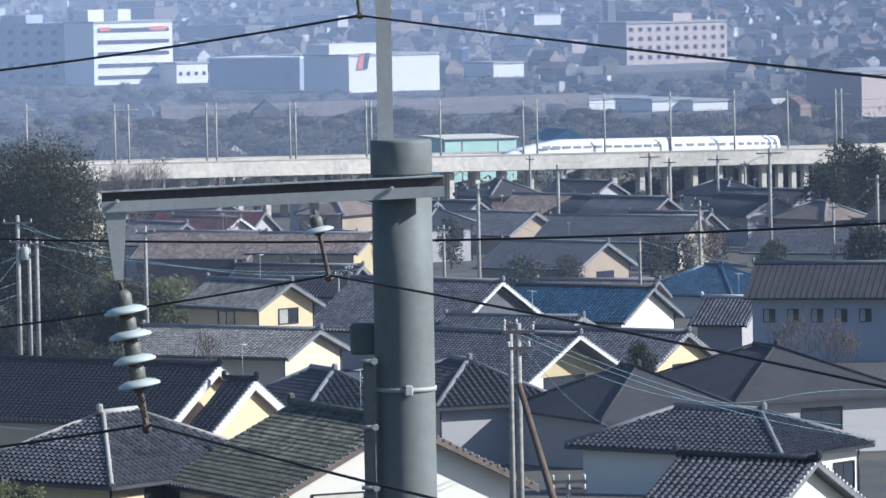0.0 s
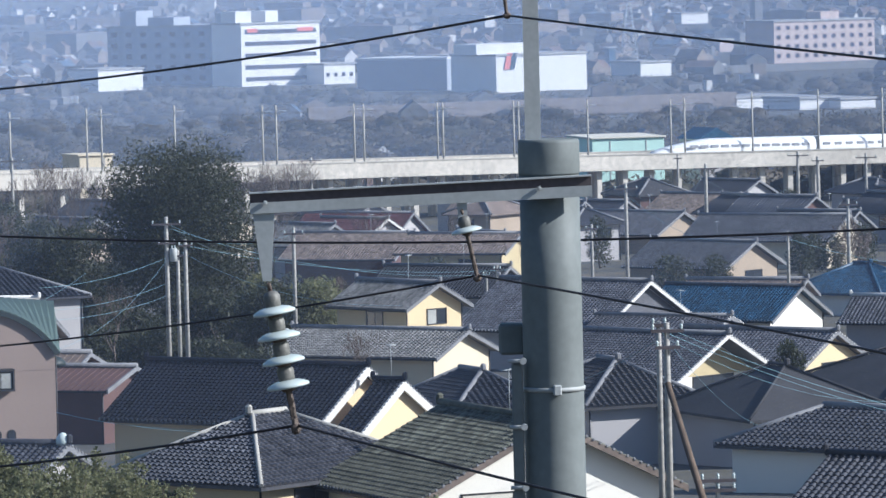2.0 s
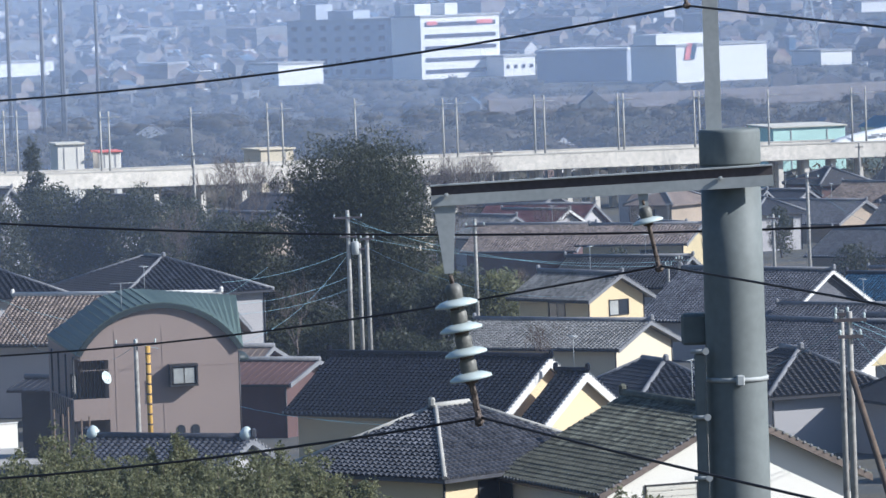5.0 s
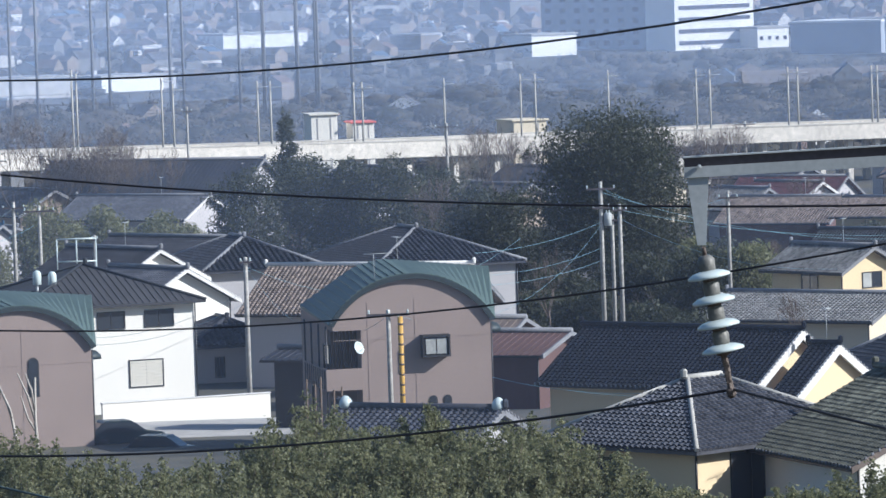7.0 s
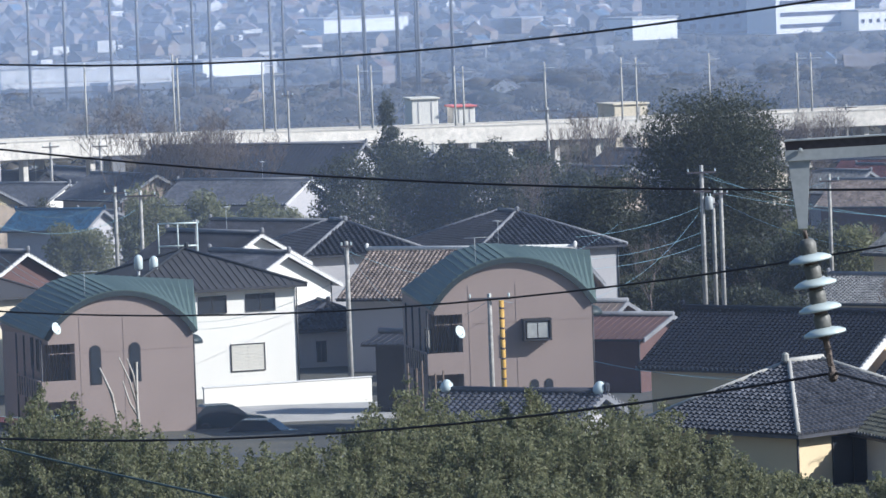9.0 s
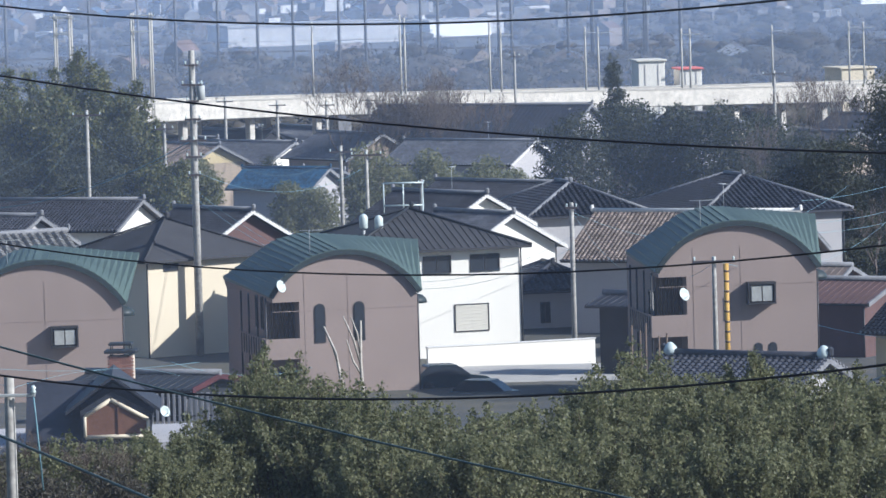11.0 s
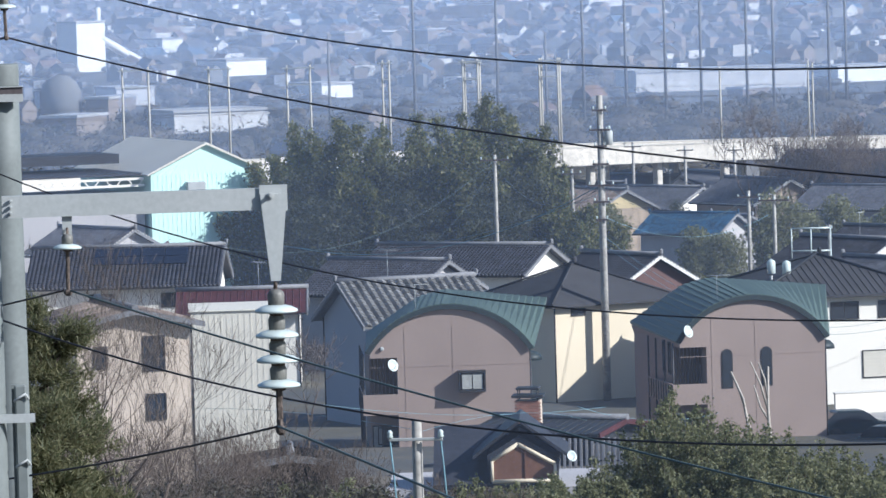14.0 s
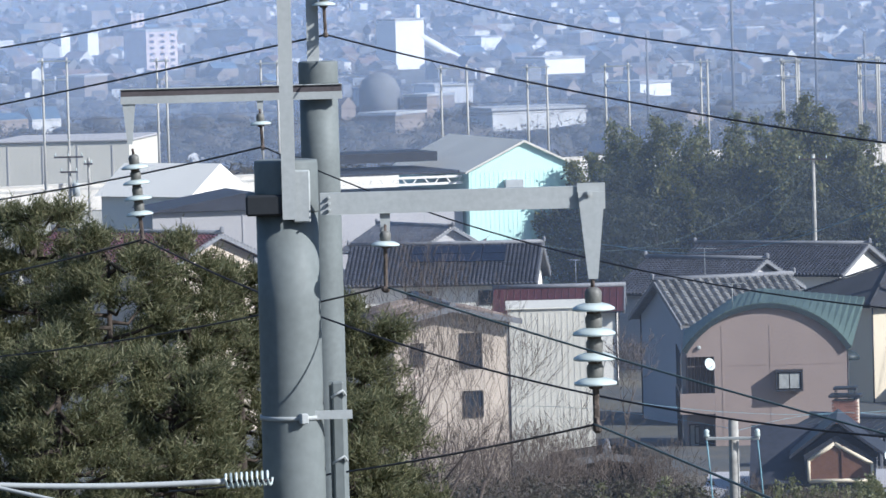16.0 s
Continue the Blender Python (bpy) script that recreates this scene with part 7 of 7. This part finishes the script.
for k, (u, v, d) in enumerate([(-1476, 967, 180), (-1597, 974, 175), (-1044, 941, 200), (-1115, 964, 195), (-1316, 997, 185), (-1255, 969, 190), (-1958, 955, 150), (604, 1024, 190), (-379, 978, 175), (-499, 974, 172), (-98, 988, 172), (83, 994, 175), (-699, 966, 175)]):
    plume("low shrub on the bank", u, d, v, 5.0 + 0.5 * (k % 3), 400 + k, M_LEAF, 0.07, 16000, stems=36, fluff=0.3, low=0.1, thin=0.7)
# right-hand end
row("dull evergreen tree before the viaduct", [(1752, 363, 620), (1796, 375, 600), (1721, 402, 610), (1795, 513, 540)], M_LEAF_DK, 0.22, 6000, 9, 7.0)
for k, (u, v, d) in enumerate(((1638, 676, 345), (1673, 674, 345), (1708, 680, 346), (1738, 688, 346))):
    bare_tree("brownish leafless garden tree between the roofs", u, d, v, 130 + k, 0.6, 5, thick=0.012)
row("small evergreen garden shrub", [(1382, 713, 358)], M_LEAF_DK, 0.1, 4000, 10, 3.0, name="shrub", bare=0.0)
row("evergreen below the large tree", [(195, 625, 425), (336, 599, 428), (395, 621, 425), (154, 664, 420), (466, 593, 418), (254, 667, 405), (363, 691, 400), (96, 582, 440)], M_LEAF_DK, 0.16, 11000, 11, 6.0)


# ---- pines close to the steel poles ----
def pine(label, u, v, d, width, seed, n=240):
    """A pine: trunk, level limbs and tufts of needles."""
    rng = random.Random(seed)
    top = spot(u, v, d)
    g = ground_at(top.x, top.y) - 0.3
    H = top.z - g
    t = thing("pine_tree", label, "tree", "pine trees", at=Matrix.Translation((top.x, top.y, g)))
    bm = bmesh.new()
    lathe(bm, [(0.18, 0), (0.12, H * 0.5), (0.03, H * 0.97)], None, 10)
    nr = np.random.default_rng(seed)
    heart, out = [], []
    for k in range(84):
        z = H * (0.16 + 0.82 * k / 83)
        a = k * 2.4 + rng.uniform(-0.4, 0.4)
        reach = width / 2 * (1.12 - 0.8 * (z / H) ** 2.2) * rng.uniform(0.6, 1.15)
        p, q = Vector((0, 0, z)), Vector((math.cos(a) * reach, math.sin(a) * reach, z + rng.uniform(-0.15, 0.4)))
        m = p.lerp(q, 0.5) + Vector((0, 0, rng.uniform(-0.25, 0.0)))
        tube(bm, [p, m, q], [0.05, 0.032, 0.014], 5)
        for j in range(6):
            f = rng.uniform(0.35, 1.0)
            s0 = m.lerp(q, f)
            e = s0 + Vector((math.cos(a) * 0.25 + rng.uniform(-0.4, 0.4), math.sin(a) * 0.25 + rng.uniform(-0.4, 0.4), rng.uniform(0.02, 0.32)))
            tube(bm, [s0, e], [0.014, 0.008], 4)
            for w in range(4):
                heart.append(s0.lerp(e, 0.4 + 0.22 * w))
                out.append((e - s0).normalized())
    part("trunk", bm, M_DARKBARK, t)
    heart, out = np.array(heart), np.array(out)
    pick = nr.integers(0, len(heart), n * 260)
    d0 = nr.normal(size=(len(pick), 3)) * 0.75 + out[pick] * 0.7 + np.array([0, 0, 0.45])
    d0 /= np.linalg.norm(d0, axis=1)[:, None]
    b = np.cross(d0, nr.normal(size=(len(pick), 3)))
    b /= np.linalg.norm(b, axis=1)[:, None]
    c = heart[pick] + nr.normal(size=(len(pick), 3)) * 0.09
    ln = nr.uniform(0.11, 0.21, len(pick))[:, None]
    quads("needles", np.stack([c - b * 0.013, c + d0 * ln, c + b * 0.013], 1), M_PINE, t)


for k, (u, v, d, w) in enumerate(((-2584, 444, 112, 3.4), (-2456, 508, 108, 3.4), (-2316, 522, 110, 3.2), (-2228, 565, 112, 2.6), (-2010, 661, 104, 2.2), (-2034, 822, 96, 2.6), (-2705, 501, 112, 3.0), (-2551, 686, 92, 3.0), (-2353, 732, 94, 3.0))):
    pine("rough green pine with drooping limbs", u, v, d, w, 30 + k)

# ---- bare winter trees ----
for k, (u, v, d, dep) in enumerate(((-1858, 605, 150, 6), (-1929, 644, 140, 6), (-1793, 808, 170, 5), (-1693, 801, 190, 5), (-1948, 583, 180, 6), (-2028, 581, 200, 5))):
    bare_tree("leafless tree with fine tangled branches", u, d, v, 60 + k, 0.6, dep)
def pruned_trunk(paths, d):
    """A pale dead trunk whose limbs were cut back."""
    low = spot(*paths[0][0], d)
    g = ground_at(low.x, low.y) - 0.2
    t = thing("dead_tree", "pale dead trunk with bare pruned limbs", "tree", "dead trunks", at=Matrix.Translation((low.x, low.y, g)))
    for k, pts in enumerate(paths):
        line = [spot(u, v, d) - Vector((low.x, low.y, g)) for u, v in pts]
        if k == 0:
            line = [Vector((0, 0, 0))] + line
        r = 0.1 if k == 0 else 0.06
        bm = bmesh.new()
        tube(bm, line, [r * (1 - 0.6 * i / (len(line) - 1)) for i in range(len(line))], 7)
        part("trunk" if k == 0 else "limb", bm, M_PALEBARK, t)


pruned_trunk([[(-730, 905), (-732, 854), (-730, 782)], [(-732, 859), (-744, 814), (-761, 773)], [(-732, 839), (-737, 804), (-747, 775)], [(-730, 880), (-745, 854), (-756, 815)]], 228)
pruned_trunk([[(-766, 894), (-776, 838), (-796, 790)], [(-773, 853), (-785, 815)]], 228)
for k, (u, v, d) in enumerate(((-755, 327, 560), (-686, 355, 560), (-627, 362, 560), (-567, 369, 555), (-508, 396, 550), (52, 390, 560), (103, 376, 570), (152, 393, 560), (432, 387, 560), (472, 403, 560), (392, 391, 560), (482, 392, 580), (79, 481, 470), (-0, 468, 470), (-717, 393, 560), (-657, 375, 560), (-557, 387, 560), (-1550, 714, 300))):
    bare_tree("leafless grey-brown tree before the viaduct", u, d, v, 90 + k, 0.6, 6, thick=0.014)


garden_trees()

for k, (u, v, d) in enumerate(((-1905, 845, 150), (-1835, 867, 160), (-1765, 889, 165), (-1695, 881, 175), (-1635, 913, 180), (-1505, 906, 190), (-1456, 937, 185), (-1315, 977, 190), (-1206, 991, 185), (-1688, 851, 170))):
    bare_tree("tangled leafless bush on the bank", u, d, v, 160 + k, 0.75, 6, stems=2, group="bare bushes", thick=0.012)
row("brownish winter shrub on the bank", [(-1877, 937, 150), (-1797, 949, 155), (-1717, 946, 165), (-1627, 958, 170), (-1536, 966, 175), (-1426, 968, 178), (-1250, 995, 190), (-1351, 1012, 185), (-1287, 1038, 175), (-1177, 1032, 180)], M_FARLEAF, 0.07, 7000, 17, 3.2, name="shrub", bare=0.0, group="shrubs on the slope")


# ---- large buildings of the far town ----
OPEN = []

def far_building(label, left_top, right_base, depth, wall, rows=0, cols=0, band=False, roof_boxes=(), d=None, name="building", psi=34.0, top=M_FARROOF[3]):
    """A block on the plain between two bearings; its distance follows from the dip of its foot."""
    (ul, vt), (ur, vb) = left_top, right_base
    d = d or (EYE / vb * UNIT)
    OPEN.append((ul - 12, ur + 12, d))
    p = spot((ul + ur) / 2, 0, d)
    w = (ur - ul) / UNIT * d / math.cos(radians(psi))
    H = EYE - vt / UNIT * d - ground_at(p.x, p.y)
    b = thing(name, label, "building", "large buildings of the far town", at=Matrix.Translation((p.x, p.y, ground_at(p.x, p.y))) @ Matrix.Rotation(-(ul + ur) / 2 / UNIT + radians(psi), 4, "Z"))
    part("wall", block((0, depth / 2, H / 2), (w, depth, H)), wall, b)
    part("roof", block((0, depth / 2, H + 0.25), (w + 0.6, depth + 0.6, 0.5)), top, b)
    for r in range(rows):
        z = H * (r + 0.62) / (rows + 0.25)
        if band:
            part("window_band", block((0, -0.05, z), (w * 0.9, 0.2, H / rows * 0.32)), M_BAND, b)
        else:
            for c in range(cols):
                part("window", block((-w / 2 + w * (c + 0.5) / cols, -0.05, z), (w / cols * 0.4, 0.2, H / rows * (0.42 if rows > 1 else 0.2))), M_BAND, b)
    for x, s, hh in roof_boxes:
        part("roof_house", block((x * w / 2, depth * 0.4, H + 0.5 + hh / 2), (s, depth * 0.5, hh)), wall, b)
    return b, w, H


office, ow, oh = far_building("white office block with dark window bands and red lettering", (423, 132), (562, 241), 14, M_OFFICE, 5, band=True, roof_boxes=((-0.82, 5, 3), (-0.1, 4, 3)))
for x, wd in ((-0.72, 3.2), (0.62, 5.0)):
    part("sign_bar", block((x * ow / 2, -0.12, oh * 0.9), (wd, 0.2, 1.0)), M_SIGNRED, office)
# blue-grey wall puts haze and shade into the colour
far_building("long grey works block with white roof houses", (186, 134), (418, 236), 18, M_BLUEWALL_HAZE, 5, 9, psi=-30, roof_boxes=((-0.75, 5, 4), (-0.25, 8, 2.2), (0.7, 5, 3)))
far_building("low white annex of the office block", (568, 207), (623, 241), 12, M_OFFICE, 1, 4)
# haze is put into this hall's wall colour as well
far_building("long dark hall with a white roof edge", (626, 201), (785, 256), 20, M_BLUEWALL_HAZE, 0, psi=-25, top=M_OFFICE)
far_building("pale grey flat-roofed works hall", (788, 198), (823, 255), 14, M_OFFICE)
far_building("pale low hall with small windows", (825, 209), (870, 256), 14, M_FAR[0], 1, 3)
shop, sw, sh = far_building("white retail hall with a red and blue emblem", (873, 198), (1033, 262), 20, M_OFFICE, 0, roof_boxes=((-0.6, 18, 2.5),))
for x, m in ((-0.76, M_SIGNRED), (-0.66, M_BLUE)):
    bm = bmesh.new()
    prism(bm, [(-1, -2), (0.6, -2), (1.6, 2), (0, 2)], -0.3, -0.1, Matrix.Translation((x * sw / 2, 0, sh * 0.86)))
    part("emblem", bm, m, shop)
far_building("tan apartment block with rows of windows", (1365, 149), (1542, 235), 14, M_TAN, 5, 11, roof_boxes=((0.2, 6, 2),))
far_building("slim blue sign tower", (1073, 189), (1084, 223), 2, M_BLUE)
far_building("small pink house on the plain", (1268, 179), (1293, 200), 8, M_TAN)
far_building("dark slim tower with a white stripe", (1332, 109), (1345, 149), 4, M_FAR[1])
far_building("large dark flat-roofed works hall", (1716, 240), (1776, 313), 20, M_FAR[1], psi=-30)
far_building("tan front of a large hall", (1778, 245), (1892, 320), 20, M_TAN, 0)
for a, b in (((1012, 284), (1106, 301)), ((1296, 282), (1401, 300)), ((1408, 286), (1475, 305)), ((1480, 289), (1541, 305)), ((169, 207), (248, 244)), ((1128, 216), (1182, 240)), ((-13, 108), (42, 123)), ((1030, 127), (1078, 141)), ((1202, 131), (1249, 149)),
             ((-949, 255), (-646, 290)), ((-551, 257), (-462, 279)), ((-1668, 214), (-1605, 240)), ((-1506, 261), (-1452, 285)), ((-382, 188), (-271, 209)), ((-1702, 311), (-1603, 336)), ((-790, 290), (-762, 307)),
             ((-1768, 303), (-1606, 339)), ((-1974, 262), (-1934, 307)), ((-1924, 275), (-1884, 314)), ((-1869, 258), (-1802, 288)), ((-2005, 306), (-1941, 342)), ((-2535, 224), (-2488, 259)), ((-1785, 173), (-1749, 196)), ((-1634, 169), (-1610, 191)), ((-1487, 171), (-1463, 193)), ((-1340, 170), (-1316, 195)), ((-1673, 214), (-1603, 241)), ((-593, 256), (-484, 282)), ((-376, 188), (-227, 212)), ((-82, 200), (-27, 225))):
    k = int(a[0] + b[0]) % 3
    far_building(("white low works hall", "pale grey low works hall", "cream low works hall")[k], a, b, 14, (M_OFFICE, M_FAR[0], M_FAR[2])[k], psi=(34, 20, -24)[k])
far_building("tan apartment tower with small windows", (-2377, 147), (-2322, 216), 12, M_TAN, 6, 3)
far_building("tan tower with pale floors", (-2402, 116), (-2380, 150), 10, M_TAN, 5, 2)
far_building("white slim tower of the works", (-2527, 148), (-2511, 187), 6, M_OFFICE)
far_building("white slim tower with rounded top", (-2480, 146), (-2461, 186), 6, M_OFFICE)


def cement_plant():
    b, w, H = far_building("pale concrete mixing plant with a sloping conveyor", (-1936, 139), (-1886, 226), 10, M_OFFICE, 0, 0, name="mixing_plant")
    bm = bmesh.new()
    tube(bm, [(w * 0.4, 1, H * 0.66), (w * 2.2, 1, H * 0.02)], 1.3, 4)
    part("conveyor", bm, M_OFFICE, b, "sloping white conveyor bridge")
    bm = bmesh.new()
    lathe(bm, [(0.8, 0), (0.7, H * 1.3)], pose(w * 0.42, 2, 0), 10)
    part("chimney", bm, M_OFFICE, b)
    p = foot(-1968, 1150)
    bm = bmesh.new()
    lathe(bm, [(4.2, 0), (4.2, 6.0), (3.4, 8.0), (1.8, 9.2), (0.2, 9.6)], None, 24)
    solo("silo", bm, M_FAR[1], "dark round-topped storage tank", "tank", at=Matrix.Translation(p))


cement_plant()


def embankment():
    """The long brownish wall of a road behind the railway."""
    for (a, b, h, d, m, lab) in (((537, 271), (1296, 288), 3.6, 1150, M_FAR[2], "long brownish noise wall beside a road"), ((1217, 236), (1695, 246), 2.2, 1500, M_FAR[1], "long grey elevated road edge")):
        p, q = foot(a[0], d), foot(b[0], d * 1.04)
        t = new("noise_wall", mesh_of("noise_wall", block((0, 0, h / 2), ((q - p).length, 0.6, h), 0.1), m))
        t.matrix_world = Matrix.Translation((p + q) / 2) @ Matrix.Rotation(math.atan2(q.y - p.y, q.x - p.x), 4, "Z")
        tagged(t, lab, "wall", kind="structure")


embankment()

# tall slim poles of a practice-range net
for u, v in ((-1342, -15), (-1195, -10), (-1109, 182), (-1043, -6), (-968, -3), (-898, -1), (-835, 1), (-754, 3), (-707, 4), (-609, 7), (-579, 8), (-472, 12), (-449, 12), (-349, 15), (-307, 17), (-248, 18), (-214, 19), (-151, 21), (-305, 8), (-246, 10), (-210, 11), (-150, 13), (-1493, 175)):
    p = foot(u, 1000)
    bm = bmesh.new()
    H = EYE - 0.1 * v - p.z
    lathe(bm, [(0.3, 0), (0.2, H)], None, 8)
    solo("net_pole", bm, M_FAR[1], "tall slim grey pole of a practice net", "pole", "net poles", at=Matrix.Translation(p))


def pylon(u, v, d):
    p = foot(u, d)
    H = EYE - d * v / UNIT - p.z
    t = thing("pylon", "grey steel lattice pylon", "pylon", "lattice pylons", at=Matrix.Translation(p))
    for sx in (-1, 1):
        for sy in (-1, 1):
            bm = bmesh.new()
            tube(bm, [(2.6 * sx, 2.6 * sy, 0), (0.4 * sx, 0.4 * sy, H)], 0.18, 4)
            part("leg", bm, M_STEEL, t)
    bm = bmesh.new()
    for k in range(10):
        r0, r1, z0, z1 = 2.6 - 0.22 * k, 2.6 - 0.22 * (k + 1), H * k / 10, H * (k + 1) / 10
        tube(bm, [(-r0, -r0, z0), (r1, -r1, z1)], 0.1, 4)
        tube(bm, [(r0, -r0, z0), (-r1, -r1, z1)], 0.1, 4)
    part("bracing", bm, M_STEEL, t)
    for f in (0.72, 0.84, 0.95):
        part("cross_beam", block((0, 0, H * f), (7.5, 0.3, 0.3)), M_STEEL, t)


pylon(1109, 109, 1700)
pylon(-2525, 92, 2600)
pylon(-1697, 129, 2800)


# ---- the sprawl of the far town ----
def far_town():
    rng = random.Random(11)
    verts, faces, mats = [], [], []

    def add(p, rot, w, l, h, rise, wm, rm):
        c, s = math.cos(rot), math.sin(rot)
        k = len(verts)
        for x, y, z in ((-w / 2, -l / 2, 0), (w / 2, -l / 2, 0), (w / 2, l / 2, 0), (-w / 2, l / 2, 0), (-w / 2, -l / 2, h), (w / 2, -l / 2, h), (w / 2, l / 2, h), (-w / 2, l / 2, h), (0, -l / 2, h + rise), (0, l / 2, h + rise)):
            verts.append((p.x + c * x - s * y, p.y + s * x + c * y, p.z + z))
        faces.extend(tuple(k + i for i in f) for f in ((0, 1, 5, 8, 4), (1, 2, 6, 5), (2, 3, 7, 9, 6), (3, 0, 4, 7), (5, 6, 9, 8), (7, 4, 8, 9)))
        mats.extend((wm, wm, wm, wm, rm, rm))

    for _ in range(4200):
        v = rng.uniform(66, 470) if rng.random() < 0.75 else rng.uniform(66, 200)
        d = EYE / v * UNIT if v > 100 else 3600 + (100 - v) / 34 * 1100
        u = rng.uniform(-2950, 2300)
        if d < 730:
            continue
        if d < 1400 and rng.random() < 0.95:
            continue
        if any(a < u < b and e * 0.85 < d < e * 1.03 for a, b, e in OPEN):
            continue
        p = foot(u, d)
        big = rng.random() < 0.05 and d > 1900
        w, l = (rng.uniform(10, 26), rng.uniform(8, 16)) if big else (rng.uniform(3.5, 6.5), rng.uniform(4.5, 9))
        h = rng.uniform(4, 8) if big else rng.uniform(2.0, 3.7)
        add(p, rng.uniform(-0.2, 0.2) + rng.choice((0, 0.9, -0.6)), w, l, h, 0.4 if big else rng.uniform(1.2, 2.4), rng.choice((0, 1, 1, 2, 2, 2)), 3 + rng.choice((0, 0, 0, 0, 0, 1, 1, 2)))
    # sheds, carports, parked vans and signs, a few metres each
    for _ in range(2400):
        v = rng.uniform(70, 275)
        d = EYE / v * UNIT if v > 100 else 3600 + (100 - v) / 34 * 1100
        u = rng.uniform(-2950, 2300)
        if any(a < u < b and e * 0.85 < d < e * 1.03 for a, b, e in OPEN):
            continue
        add(foot(u, d), rng.uniform(-0.8, 0.8), rng.uniform(1.5, 6), rng.uniform(1.5, 3), rng.uniform(1.2, 3.2), 0.1, rng.choice((0, 1, 1, 2)), 3 + rng.choice((0, 1, 0, 3)))
    me = bpy.data.meshes.new("far_town")
    me.from_pydata(verts, [], faces)
    for m in M_FAR + M_FARROOF:
        me.materials.append(m)
    me.polygons.foreach_set("material_index", mats)
    tagged(new("far_town", me), "sprawl of small houses on the far plain", "town", kind="stuff")
    # woods and hedges among them
    r = np.random.default_rng(4)
    n = 5600
    v = np.concatenate([r.uniform(75, 300, n - 2400), r.uniform(290, 480, 2400)])
    d = np.where(v > 100, EYE / v * UNIT, 3600 + (100 - v) / 34 * 1100)
    d = np.maximum(d, 720 + 40 * r.random(n))
    u = r.uniform(-2950, 2300, n)
    blobs = []
    for i in range(n):
        p = foot(float(u[i]), float(d[i]))
        s = float(r.uniform(1.8, 3.8)) if d[i] < 1000 else float(r.uniform(1.0, 2.4))
        if any(a < u[i] < b and e * 0.93 < d[i] < e * 1.03 for a, b, e in OPEN):
            continue
        blobs.append((p.x, p.y, p.z + s * 0.6, s * float(r.uniform(1.0, 3.2)), s, s))
    # the dense inner part of each clump
    bm = bmesh.new()
    bmesh.ops.create_icosphere(bm, subdivisions=1, radius=1)
    ball = np.array([v.co for v in bm.verts])
    tris = np.array([[v.index for v in f.verts] for f in bm.faces])
    bm.free()
    B = np.array(blobs)
    n = len(B)
    k = np.arange(n)[:, None]
    lump = 0.66 + 0.16 * np.sin(ball[:, 0] * 5 + k * 2.1) * np.sin(ball[:, 2] * 6 + k) + 0.1 * np.sin(ball[:, 1] * 9 + k * 1.3)
    co = (B[:, None, :3] + ball[None] * B[:, None, 3:] * lump[:, :, None]).reshape(-1, 3)
    idx = (tris[None] + (np.arange(n) * len(ball))[:, None, None]).reshape(-1, 3)
    core = raw("far_thicket", co.tolist(), idx.tolist(), M_FARLEAF, smooth=True)
    tagged(core, "dense inner growth of the far winter woods", "woods", kind="stuff")
    ob = leaf_cloud("far_woods", blobs, 430000, 0.46, M_FARLEAF, None, 8, thin=0.6, corners=3)
    tagged(ob, "dull winter trees and hedges of the far plain", "woods", kind="stuff")


far_town()

# ---- curved sheets standing in for winter haze ----
# the near sheets are added to lift the dark tones of the town
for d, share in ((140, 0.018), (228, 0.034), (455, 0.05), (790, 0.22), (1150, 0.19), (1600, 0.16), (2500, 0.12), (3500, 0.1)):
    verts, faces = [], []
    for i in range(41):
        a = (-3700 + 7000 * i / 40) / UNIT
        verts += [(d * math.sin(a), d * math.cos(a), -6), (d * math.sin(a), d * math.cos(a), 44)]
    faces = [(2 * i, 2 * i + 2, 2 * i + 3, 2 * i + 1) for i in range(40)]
    tagged(raw("haze", verts, faces, haze_sheet_mat("haze_sheet_scatter", share), smooth=True), "see-through blue sheet standing in for winter haze", "haze", kind="structure")
